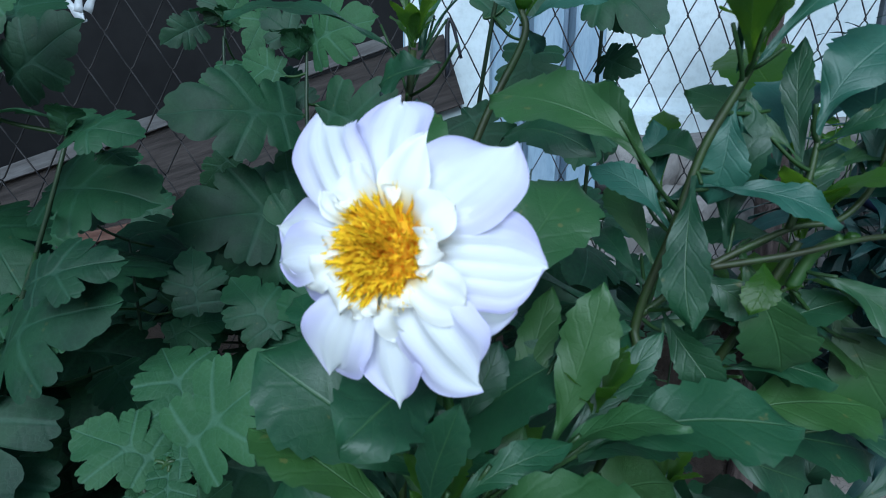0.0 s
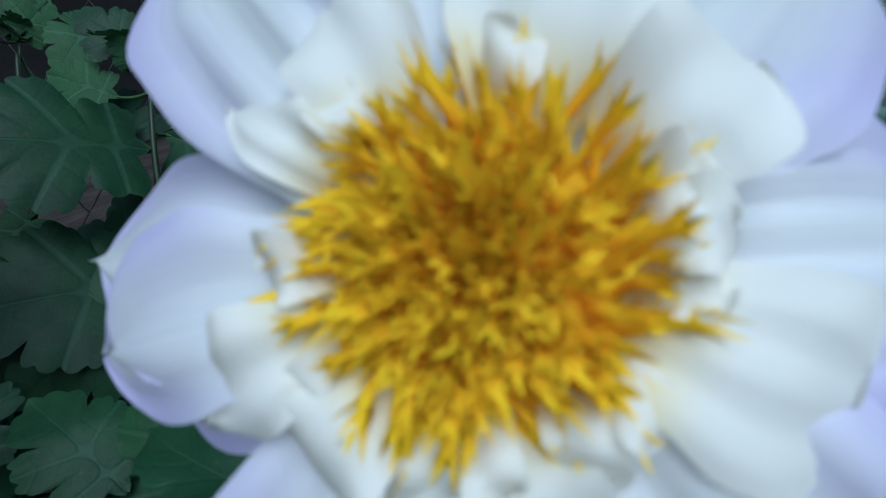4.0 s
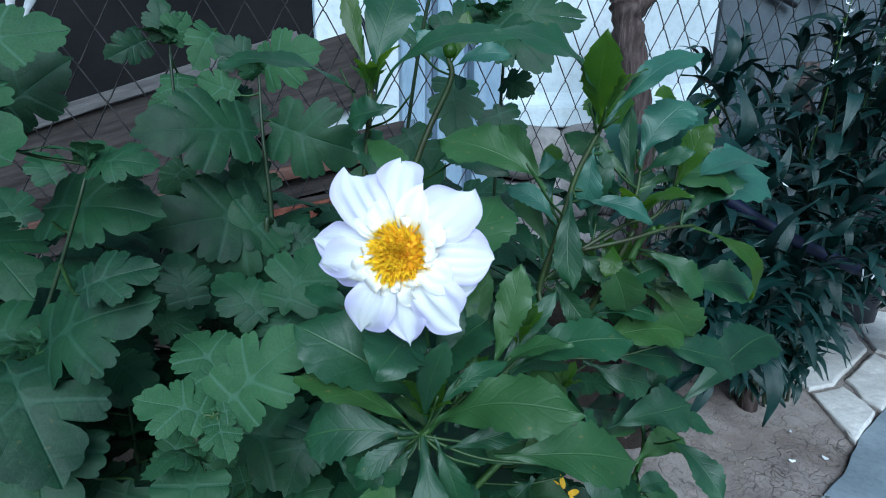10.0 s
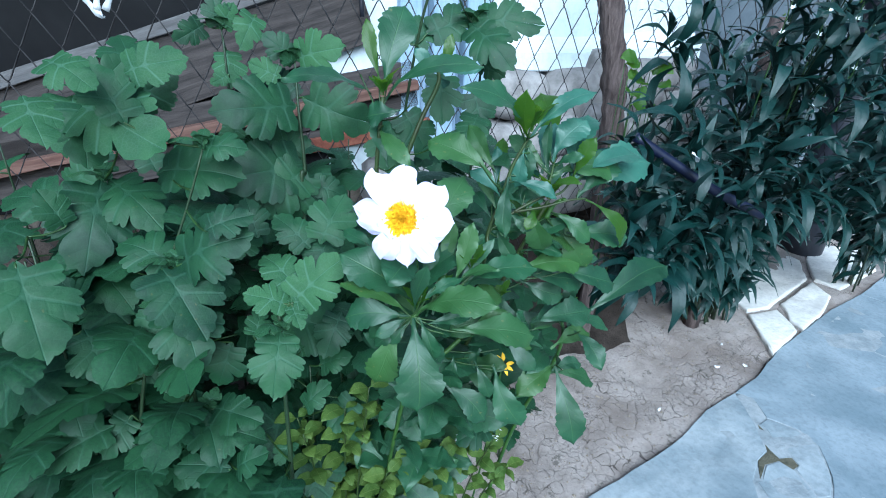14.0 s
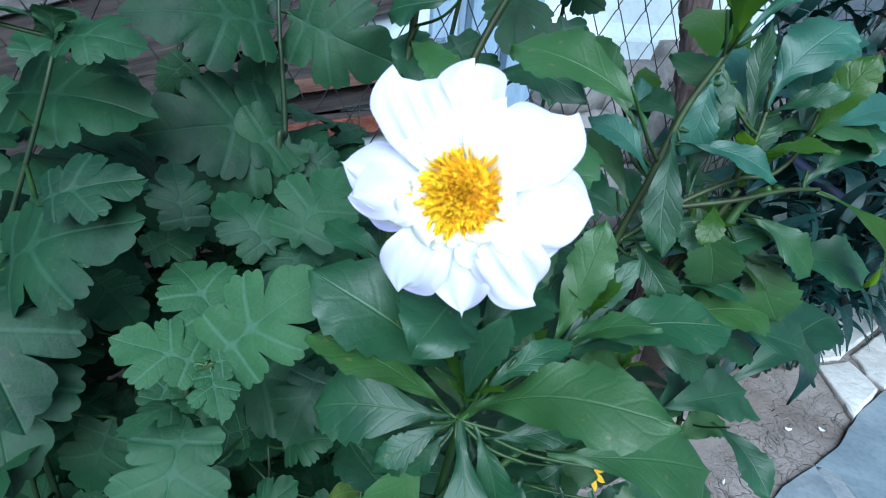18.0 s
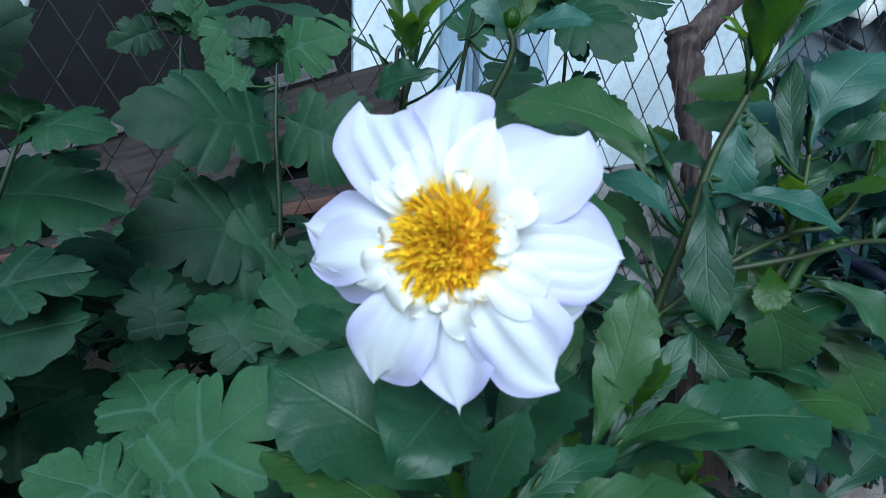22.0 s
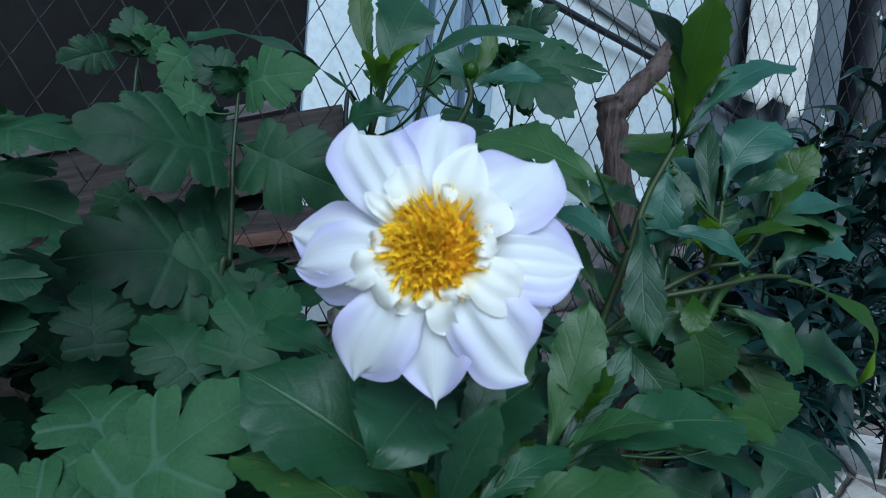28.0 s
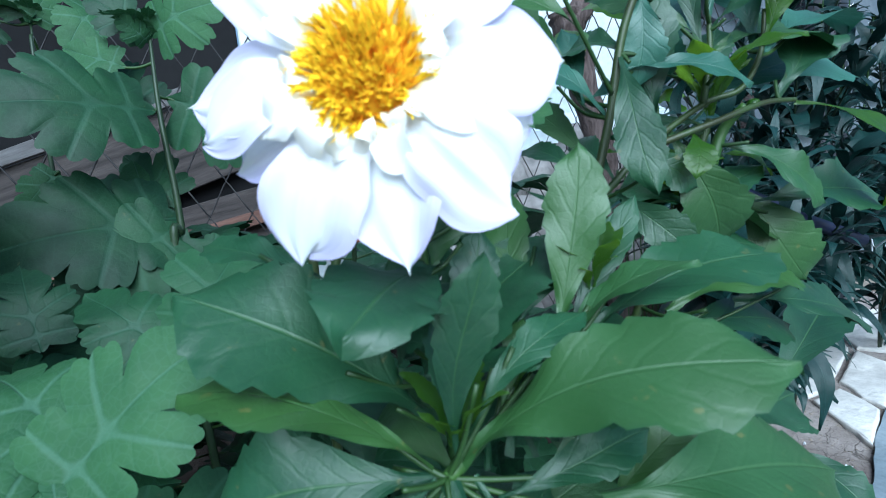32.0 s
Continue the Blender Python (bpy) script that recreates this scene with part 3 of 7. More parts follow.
whole("soil_crumbs", mesh_of("soil_crumbs", crumbs_v, crumbs_f, smooth=False), M_GROUND, "small clods and grit scattered over the dry soil", "grit", kind="stuff")
for x, y, a in ((1.57, 0.27, 20), (1.52, 0.16, 80), (1.42, 0.21, 130), (1.05, 0.20, 10)):
    vs = [(0.006 * math.cos(t) * (1.8 if k % 2 else 1.5), 0.004 * math.sin(t), 0.004 * math.cos(2 * t)) for k, t in enumerate([i * math.pi / 4 for i in range(8)])] + [(0, 0, 0.003)]
    whole("fallen_petal", mesh_of("fallen_petal", vs, [(i, (i + 1) % 8, 8) for i in range(8)]), M_BLOSSOM, "small white petal fallen on the dry soil", "petal", "fallen petals",
          m=pose(x, y, bed_height(x, y) + 0.008, 6, 4, a))

# ---------- wall and fence; s runs along the wall, d away from the bed ----------
WALL = pose(0, 0, 0, 0, 0, -16)


def wall_box(name, lo, hi, mat, parent=None, bevel=0.003, m=None, jitter=0.0):
    return part(name, box_mesh(name, lo, hi, bevel, 1, jitter), mat, parent, "", m)


wall = thing("wall", "makeshift shed wall of tarred board, planks and white sheet", "wall", kind="structure", m=WALL)
wall_box("dark_sheet", (-3.2, 1.12, 0.55), (0.075, 1.15, 2.6), M_DARK, wall)
wall_box("white_strip", (0.078, 1.11, 0.62), (0.30, 1.14, 2.6), M_WHITE, wall)
wall_box("white_sheet", (0.575, 1.11, 0.99), (1.34, 1.13, 2.6), M_WHITE, wall)
wall_box("grey_sheet", (1.345, 1.10, 0.7), (2.1, 1.13, 2.6), M_GREYSHEET, wall)
wall_box("shed_side", (2.1, 1.75, 0.0), (6.5, 1.85, 3.2), M_GREYSHEET, wall)
wall_box("return_side", (2.104, 1.135, 0.0), (2.13, 1.745, 2.6), M_GREYSHEET, wall)
wall_box("footing", (-3.2, 1.16, -0.05), (2.1, 1.35, 0.95), M_MORTAR, wall)

# flared sill of the white sheet
sill_v, n_s = [], 30
prof = [(1.11, 1.06), (1.098, 1.035), (1.086, 1.022), (1.070, 1.016), (1.058, 1.012), (1.056, 0.962), (1.060, 0.958), (1.10, 0.960)]
for i in range(n_s):
    s = 0.58 + i / (n_s - 1) * 0.78
    lift = 0.055 * ((s - 0.58) / 0.78) ** 2
    sill_v += [(s, d + 0.002 * math.sin(9 * s), z - 0.028 + lift) for d, z in prof]
part("sill", mesh_of("sill", sill_v, grid_faces(n_s, len(prof)), smooth=False), M_WHITE, wall, "bent sheet sill with chipped paint")

post_1 = thing("post_1", "blue-grey painted corner post with deep vertical ribs", "post", kind="structure", m=WALL)
# set-back ribs get the darker blue in place of shade
for s0, s1, d0, mat in ((0.285, 0.352, 1.075, M_BLUE), (0.352, 0.376, 1.095, M_BLUE_SHADE), (0.376, 0.452, 1.055, M_BLUE), (0.452, 0.476, 1.09, M_BLUE_SHADE), (0.476, 0.556, 1.05, M_BLUE), (0.556, 0.572, 1.085, M_BLUE_SHADE)):
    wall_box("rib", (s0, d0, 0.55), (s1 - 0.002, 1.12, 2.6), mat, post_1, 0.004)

# leaning planks in front of the tarred board
planks = []


def plank(a, b, thick, high, mat, label, d=1.06):
    """A board whose upper edge runs from a to b (s, z)."""
    (s0, z0), (s1, z1) = a, b
    length, ang = math.hypot(s1 - s0, z1 - z0), math.degrees(math.atan2(z1 - z0, s1 - s0))
    bm = bmesh.new()
    n = 14
    rows = []
    for i in range(n):
        x = length * i / (n - 1)
        k = 0.003 * noise.noise(Vector((x * 14, s0 * 9, z0)))
        rows.append([bm.verts.new((x, y, z + (k if z > -high / 2 else -k * 1.5))) for y, z in ((0, 0), (0, -high), (thick, -high), (thick, 0))])
    for p, q in zip(rows, rows[1:]):
        for j in range(4):
            bm.faces.new((p[j], p[(j + 1) % 4], q[(j + 1) % 4], q[j]))
    bm.faces.new(rows[0][::-1])
    bm.faces.new(rows[-1])
    bmesh.ops.recalc_face_normals(bm, faces=bm.faces[:])
    bmesh.ops.bevel(bm, geom=[e for e in bm.edges if e.calc_length() > 0.02 and e.is_boundary is False], offset=0.0015, segments=1, affect="EDGES")
    me = bpy.data.meshes.new("plank")
    bm.to_mesh(me)
    bm.free()
    return whole("plank", me, mat, label, "plank", "planks of the shed wall", m=WALL @ pose(s0, d, z0, 0, -ang, 0))


plank((-1.6, 0.55), (0.165, 1.160), 0.03, 0.165, M_WOOD, "dark weathered plank nailed across the tarred board", 1.075)
plank((-1.7, 0.53), (0.03, 1.150), 0.012, 0.030, M_BATTEN, "narrow dull grey batten sloping over the tarred board", 1.062)
plank((-1.6, 0.56), (0.32, 0.955), 0.025, 0.13, M_WOOD, "cracked dark brown plank with a lit lower edge", 1.075)
plank((-1.2, 0.60), (0.33, 0.905), 0.035, 0.030, M_WOOD_RED, "thin reddish plank edge with rough end grain", 1.04)
plank((-0.9, 0.62), (0.34, 0.800), 0.02, 0.055, M_WOOD, "low dark plank behind the stems", 1.085)
whole("angle_iron", box_mesh("angle_iron", (-0.06, 0.98, 0.0), (0.36, 1.0, 0.036), 0.002), M_RUST, "short rusty angle iron lying on the rubble", "iron bar", m=WALL @ pose(0, 0, 0.715, 0, -9, 0))
whole("iron_hook", tube("iron_hook", [(0.17, 1.03, 1.06), (0.168, 1.03, 1.165), (0.178, 1.028, 1.175), (0.20, 1.028, 1.10)], 0.006, 0.004, 6, 4), M_PIPE, "black bent iron strap over the plank end", "hook", m=WALL)

# board, rod and rag on the white sheet
whole("diagonal_board", prism_mesh("diagonal_board", [(0.80, 0), (1.25, 0), (1.25, 0.085), (0.80, 0.085)], 0, 0.016, 0.002, 0.001, 0), M_GREYBOARD, "pale weathered board fixed slantwise on the white sheet", "board",
      m=WALL @ pose(0.80, 1.10, 1.66, 0, 15, 0) @ pose(-0.80, 0, -0.06, 90, 0, 0))
whole("slant_rod", tube("slant_rod", [(0.62, 1.075, 1.555), (0.9, 1.07, 1.498), (1.2, 1.07, 1.438), (1.62, 1.072, 1.325)], 0.010, 0.009, 8, 4, 0.2), M_PIPE, "thin dark rod sloping across the white sheet", "rod", m=WALL)
rag_v, nr = [], 22
for i in range(nr):
    for j in range(nr):
        a, b = i / (nr - 1), j / (nr - 1)
        low = 0.03 * math.sin(a * 9) + 0.035 * noise.noise(Vector((a * 5, 2, 0)))
        rag_v.append((1.49 + a * (0.33 - 0.05 * b), 1.03 + 0.018 * math.sin(a * 21 + 2 * b) + 0.01 * noise.noise(Vector((a * 8, b * 4, 1))), 2.2 - b * (0.80 + low)))
rag = mesh_of("rag", rag_v, grid_faces(nr, nr))
whole("rag", rag, M_CLOTH, "dirty white rag hanging in loose folds", "rag", m=WALL).modifiers.new("thick", "SOLIDIFY").thickness = 0.004
pipe = thing("drain_pipe", "dark weathered pipe spattered with pale paint", "pipe", m=WALL)
part("pipe", tube("pipe", [(2.63, 1.29, -0.05), (2.635, 1.29, 1.0), (2.63, 1.295, 2.1), (2.63, 1.295, 3.3)], 0.115, 0.115, 20, 8, 0.05), M_PIPE, pipe)
for _ in range(34):
    z, a = rng.uniform(0.85, 1.9), rng.uniform(-2.6, -0.6)
    sp = mesh_of("spatter", [(0.006 * math.cos(t) * rng.uniform(0.5, 1.4), 0, 0.010 * math.sin(t) * rng.uniform(0.5, 1.6)) for t in [k * math.pi / 3 for k in range(6)]], [tuple(range(6))])
    part("spatter", sp, M_SCRAP, pipe, "", pose(2.632 + 0.119 * math.cos(a), 1.293 + 0.119 * math.sin(a), z * 1.2, 0, 0, math.degrees(a) + 90))

# rubble footing under the white sheet
for s, d, z, sx, sz, r in ((0.66, 1.03, 0.86, 0.10, 0.075, 3), (0.86, 1.02, 0.845, 0.11, 0.10, -8), (0.98, 1.03, 0.93, 0.085, 0.075, 12), (1.10, 1.02, 0.88, 0.10, 0.10, 5), (0.76, 1.00, 0.74, 0.12, 0.08, -4),
                           (0.95, 0.99, 0.76, 0.10, 0.09, 8), (1.22, 1.02, 0.93, 0.10, 0.06, -6), (0.60, 1.01, 0.70, 0.10, 0.085, 2), (1.10, 0.98, 0.72, 0.11, 0.09, -3), (1.3, 1.0, 0.8, 0.12, 0.10, 4),
                           (0.62, 0.98, 0.56, 0.14, 0.10, 4), (0.86, 0.97, 0.58, 0.13, 0.10, -4), (1.12, 0.96, 0.55, 0.14, 0.10, 2), (1.4, 0.99, 0.6, 0.15, 0.13, 5), (0.45, 0.99, 0.62, 0.12, 0.10, -5), (0.28, 0.99, 0.60, 0.11, 0.09, 3)):
    bm = bmesh.new()
    bmesh.ops.create_icosphere(bm, subdivisions=3, radius=1)
    for v in bm.verts:
        c = v.co.copy()
        c = Vector((math.copysign(abs(c.x) ** 0.55, c.x), math.copysign(abs(c.y) ** 0.55, c.y), math.copysign(abs(c.z) ** 0.55, c.z)))
        v.co = c * (1 + 0.16 * noise.noise(c * 1.6 + Vector((s * 31, z * 17, 0)))) + c * 0.05 * noise.noise(c * 5 + Vector((s, 0, z)))
        v.co = Vector((v.co.x * sx, v.co.y * 0.10, v.co.z * sz))
    for f in bm.faces:
        f.smooth = True
    me = bpy.data.meshes.new("stone")
    bm.to_mesh(me)
    bm.free()
    part("stone", me, M_STONE, wall, "", pose(s, d + 0.06, z, 0, r, 0))
# earth bank at the foot of the wall, shade put into its dark colour
bank_v, nb = [], 60
for i in range(nb):
    for j in range(12):
        s, b = -2.2 + 3.3 * i / (nb - 1), j / 11
        z = -0.02 + 0.55 * b ** 1.6 + 0.03 * noise.noise(Vector((s * 6, b * 4, 3))) + 0.012 * noise.noise(Vector((s * 25, b * 14, 5)))
        bank_v.append((s, 0.72 + 0.34 * b, z))
whole("earth_bank", mesh_of("earth_bank", bank_v, grid_faces(nb, 12)), M_SOIL_SHADE, "crumbling earth banked against the shed wall, coloured dark for shade", "soil", kind="structure", m=WALL)

# chain-link fence
CELL, ROW, F_D = 0.0700, 0.0630, 0.87
fence = thing("chain_link_fence", "sagging chain-link fence of thin rusty wire before the shed", "fence", m=WALL)


def link_wire(flip):
    pts = []
    for k in range(26):
        x = CELL / 2 * (1 if (k + flip) % 2 else -1) * 0.5
        side = 1 if (k + flip) % 2 else -1
        z = 0.42 + k * ROW
        pts += [Vector((x - side * 0.004, 0.0028 * side, z - 0.007)), Vector((x + side * 0.0015, -0.0005 * side, z)), Vector((x - side * 0.004, -0.0028 * side, z + 0.007))]
    return mesh_of("wire", *tube_data(pts, 0.0014, None, 4))


wires = [link_wire(0), link_wire(1)]
for me in wires:
    me.materials.append(M_WIRE)
for k in range(-70, 62):
    s = k * CELL / 2 + 0.017
    if s > 2.0:
        continue
    part("wire", wires[k % 2], None, fence, "", pose(s, F_D, -0.012 + 0.012 * s - 0.006 * math.sin(s * 5), 0, 0.5 * math.sin(s * 3), 0))
part("straining_wire", tube("straining_wire", [(-2.4, F_D, 1.99), (0.5, F_D, 1.97), (2.0, F_D, 1.99)], 0.002, None, 6), M_WIRE, fence)

# old vine trunk
trunk = thing("vine_trunk", "old cut grapevine trunk with stringy brown bark", "vine", m=WALL)
part("trunk", tube("trunk", [(0.90, 0.83, -0.02), (0.885, 0.83, 0.5), (0.868, 0.835, 0.80), (0.838, 0.84, 0.98), (0.795, 0.84, 1.12), (0.772, 0.84, 1.20), (0.765, 0.84, 1.236)], 0.031, 0.034, 14, 8, 0.38), M_BARK, trunk)
part("limb", tube("limb", [(0.775, 0.842, 1.19), (0.81, 0.84, 1.235), (0.87, 0.83, 1.30), (0.94, 0.82, 1.39), (1.02, 0.81, 1.47), (1.06, 0.80, 1.62), (1.05, 0.79, 1.9)], 0.030, 0.018, 12, 7, 0.4), M_BARK, trunk)
part("bark_strip", tube("bark_strip", [(0.742, 0.81, 1.20), (0.736, 0.808, 1.15), (0.74, 0.81, 1.09), (0.733, 0.80, 1.05)], 0.002, 0.001, 5, 4), M_BARK, trunk)
whole("fence_stake", tube("fence_stake", [(1.43, 0.84, 0.0), (1.425, 0.845, 0.6), (1.43, 0.85, 1.12)], 0.030, 0.024, 9, 6, 0.3), M_BARK, "rough wooden stake beside the shrub", "stake", m=WALL)


def ribbon(name, pts, width, face):
    line = smooth_line(pts, 8)
    verts = []
    for i, q in enumerate(line):
        d = (line[min(i + 1, len(line) - 1)] - line[max(i - 1, 0)]).normalized()
        side = d.cross(Vector(face)).normalized() * width / 2 * (1 + 0.2 * math.sin(i * 1.3))
        verts += [q - side, q + side]
    return mesh_of(name, verts, grid_faces(len(line), 2))


strap = thing("plastic_strap", "loop of pale grey plastic strap hanging from the fence", "strap")
for pts in ([(-0.196, 0.542, 1.15), (-0.180, 0.532, 1.085), (-0.157, 0.520, 1.043), (-0.152, 0.517, 1.042)], [(-0.147, 0.514, 1.16), (-0.150, 0.516, 1.09), (-0.157, 0.520, 1.046)], [(-0.120, 0.498, 1.16), (-0.128, 0.503, 1.09), (-0.148, 0.513, 1.046)]):
    part("band", ribbon("band", pts, 0.008, (-0.4, -0.9, 0.1)), M_STRAP, strap).modifiers.new("thick", "SOLIDIFY").thickness = 0.0008
for x, y, z, a in ((-0.115, 0.42, 0.62, 20), (-0.25, 0.36, 0.55, 35)):
    whole("broken_slat", box_mesh("broken_slat", (-0.06, -0.012, -0.004), (0.06, 0.012, 0.004), 0.0015), M_SCRAP, "piece of white painted slat caught among the stems", "slat", "broken slats", m=pose(x, y, z, 12, -8, a))


# ---------- leaves ----------
def dahlia_outline(v):
    w = math.sin(math.pi * v ** 1.75) ** 0.9 if 0 < v < 1 else 0.0
    w = max(w, 0.11 * (1 - v) ** 0.4)
    if 0.50 < v < 0.97:
        w *= 0.90 + 0.17 * (1 - ((v * 9.3) % 1))
    return w


def lance_outline(v):
    w = math.sin(math.pi * v ** 0.8) ** 0.75 if v < 1 else 0
    return max(w * (0.95 + 0.05 * (1 - (v * 13) % 1)), 0.04 * (1 - v))


def oval_outline(v):
    w = math.sin(math.pi * max(0, (v - 0.1) / 0.9) ** 0.8) ** 0.7 if 0.1 < v < 1 else 0
    return max(w, 0.05 * (1 - v))


OUTLINES = {"dahlia": (dahlia_outline, 44, 0.10, 0.16), "lance": (lance_outline, 26, 0.06, 0.22), "oval": (oval_outline, 14, 0.06, 0.15)}


def leaf_mesh(kind, length, width, arch, seed, half=3, twist=0.0):
    """A leaf from its foot at the origin to its tip on +y, its face to +z."""
    outline, n, sweep, fold = OUTLINES[kind]
    r = random.Random(seed)
    ph, ph2, wav, bow = r.uniform(0, 6), r.uniform(0, 6), r.uniform(0.025, 0.070), r.uniform(-0.06, 0.06)
    fold *= r.uniform(0.5, 1.5)
    verts, uvs = [], []
    for i in range(n):
        v = i / (n - 1)
        w = outline(v) * width / 2
        for j in range(-half, half + 1):
            u = j / half
            x = w * u
            s = abs(u) ** 1.5
            y = length * v + sweep * w * s * (1 - v * 0.5)
            z = arch * length * 4 * v * (1 - v) + fold * abs(x) + wav * width * abs(u) ** 2 * math.sin(v * 17 + ph + (1.7 if u < 0 else 0)) - 0.25 * width * s * (v - 0.3) ** 2
            x += bow * length * math.sin(math.pi * v) + 0.012 * length * math.sin(v * 6 + ph2)
            a = twist * v
            x, z = x * math.cos(a) - z * math.sin(a) * 0.3, z + x * math.sin(a)
            verts.append((x, y, z))
            uvs.append((0.5 + u / 2, v))
    return mesh_of("leaf", verts, grid_faces(n, 2 * half + 1), uvs)


def mum_mesh(length, width, arch, seed, fine=25, rings=5, twist=0.0):
    """A leaf cut into two pairs of scalloped lobes below a broad end lobe, foot at the origin and tip on +y."""
    r = random.Random(seed)
    wide = width / (0.70 * length)
    fold, wav, ph, bow = r.uniform(0.02, 0.22), r.uniform(0.010, 0.026), r.uniform(0, 6), r.uniform(-0.07, 0.07)
    verts, uvs, faces = [], [], []
    for side in (1, -1):
        # foot on the midrib and direction of each boundary, reach at its notch
        ends = [(0.0, 150, 0.02), (0.09 + r.uniform(-0.02, 0.03), 112, 0.07), (0.28 + r.uniform(-0.03, 0.03), 72, r.uniform(0.14, 0.23)), (0.50 + r.uniform(-0.03, 0.03), 42, r.uniform(0.17, 0.28)), (0.68, -42, 0.24)]
        rows = []
        for k, (reach, teeth) in enumerate(((0.05, 0), (0.29, 3), (0.40, 4), (0.41, 5))):
            (o0, a0, n0), (o1, a1, n1) = ends[k], ends[k + 1]
            reach *= r.uniform(0.90, 1.10)
            ph2, droop = r.uniform(-0.4, 0.4) if k < 3 else 0.0, r.uniform(-0.16, 0.04)
            steps = fine if k == 1 else fine + 2 if k == 2 else fine // 2 + 3 if k == 3 else 3
            for i in range(steps):
                t = -1 + 2 * i / (steps - 1) if k < 3 else -1 + i / (steps - 1)
                if k and i == 0:
                    continue
                foot = o0 + (o1 - o0) * (t + 1) / 2 if k < 3 else o0 + 0.16 * (t + 1)
                a = math.radians(a0 + (a1 - a0) * (t + 1) / 2)
                notch = n0 if t < 0 else n1
                out = notch + (reach - notch) * max(1 - abs(t) ** 5, 0) ** 0.6
                if teeth:
                    out *= 1 + 0.13 * (abs(math.cos(math.pi * teeth * 0.5 * (t + ph2))) ** 0.45 - 0.8)
                for j in range(rings + 1):
                    q = j / rings
                    rad = out * q
                    x, y = rad * math.sin(a), foot + rad * math.cos(a)
                    off = max(rad * abs(math.sin(a - math.radians((a0 + a1) / 2))), 0.05 * abs(t))
                    vein = min(x, off) if k in (1, 2) else x
                    v = min(max(y, 0), 1)
                    z = arch * 4 * v * (1 - v) + fold * x - 0.5 * x * x + wav * math.sin(7 * y + ph + 5 * x * side)
                    z += 0.10 * min(vein, 0.05) + droop * rad * q * 0.5 + 0.006 * math.sin(21 * y + ph) * math.sin(24 * x + ph) * min(2 * q, 1)
                    z += 0.006 * math.sin(7 * t + ph + k) * q ** 3
                    rows.append((x * side, y, z))
                    uvs.append((0.5 + min(2.2 * max(vein, 0), 0.45), rad + 0.3 * foot))
        start, n = len(verts), len(rows) // (rings + 1)
        verts += rows
        for i in range(n - 1):
            for j in range(rings):
                p = start + i * (rings + 1) + j
                f = (p, p + 1, p + rings + 2, p + rings + 1)
                faces.append(f if side > 0 else f[::-1])
    done = []
    for x, y, z in verts:
        v = min(max(y, 0), 1)
        t = twist * v
        x = x * wide + bow * v * v
        done.append((length * (x * math.cos(t) - 0.3 * z * math.sin(t)), length * y, length * (z + x * math.sin(t))))
    return mesh_of("leaf", done, faces, uvs)


def facing(base, tip, normal):
    """The pose of a leaf from base to tip with its face along normal."""
    y = (Vector(tip) - Vector(base)).normalized()
    z = Vector(normal)
    z = (z - y * z.dot(y)).normalized()
    x = y.cross(z)
    m = Matrix((x, y, z)).transposed().to_4x4()
    m.translation = base
    return m


def nearest(lines, p):
    """The stem, and the place on it, that lies nearest to p."""
    best = None
    for k, line in enumerate(lines):
        for q in line:
            d = (q - p).length
            if best is None or d < best[0]:
                best = (d, k, q)
    return best


# ---------- the white dahlia ----------
DAHLIA_LABEL = "tall dahlia with glossy toothed leaves and one white flower"
dahlia = thing("dahlia_plant", DAHLIA_LABEL, "dahlia")
FACE = Vector((-0.76, -0.61, 0.21)).normalized()
HEAD = Vector((0, 0, 0.896))
UPW = (Vector((0, 0, 1)) - FACE * FACE.z).normalized()
RIGHT = UPW.cross(FACE)
HEAD_M = Matrix((RIGHT, UPW, FACE)).transposed().to_4x4()
HEAD_M.translation = HEAD
S_B, S_R, CLUS, N1, H0 = Vector((0.071, 0.157, 0.974)), Vector((0.152, 0.007, 0.956)), Vector((0.181, -0.002, 0.885)), Vector((0.078, 0.000, 0.815)), Vector((0.018, 0.006, 0.790))
dahlia_stems = []
STEM_A = [(0.119, 0.026, 0.80), (0.122, 0.023, 0.850), (0.131, 0.018, 0.888), (0.139, 0.015, 0.921), (0.147, 0.010, 0.943)]
STEM_B = [[(0.123, 0.023, 0.852), (0.145, 0.011, 0.874), (0.171, -0.003, 0.891), (0.183, -0.014, 0.896), (0.192, -0.019, 0.911), (0.194, -0.020, 0.928)],
          [(0.171, -0.003, 0.891), (0.177, -0.004, 0.911), (0.182, -0.002, 0.934)],
          [(0.145, 0.011, 0.874), (0.165, -0.008, 0.882), (0.190, -0.020, 0.889), (0.210, -0.027, 0.890)]]


def dahlia_stem(pts, r0, r1, mat=M_STEM):
    line = smooth_line(pts, 8)
    dahlia_stems.append(line)
    part("stem", mesh_of("stem", *tube_data(line, r0, r1, 8)), mat, dahlia)


dahlia_stem([(0.06, 0.16, 0), (0.05, 0.12, 0.4), (0.035, 0.04, 0.68), H0 + Vector((0.022, 0.022, 0)), HEAD - FACE * 0.055 - UPW * 0.045, HEAD - FACE * 0.042 - UPW * 0.012, HEAD - FACE * 0.022], 0.0028, 0.0016)
dahlia_stem([H0, (0.045, 0.006, 0.800), N1], 0.0022, 0.0014)
dahlia_stem([(0.10, 0.20, 0), (0.12, 0.14, 0.45), (0.16, 0.04, 0.76), (0.172, 0.008, 0.85), CLUS], 0.0030, 0.0018, M_STEM_BROWN)
dahlia_stem([CLUS + Vector((0, 0, -0.02)), (0.185, -0.006, 0.88), (0.185, -0.015, 0.889)], 0.003, 0.002)
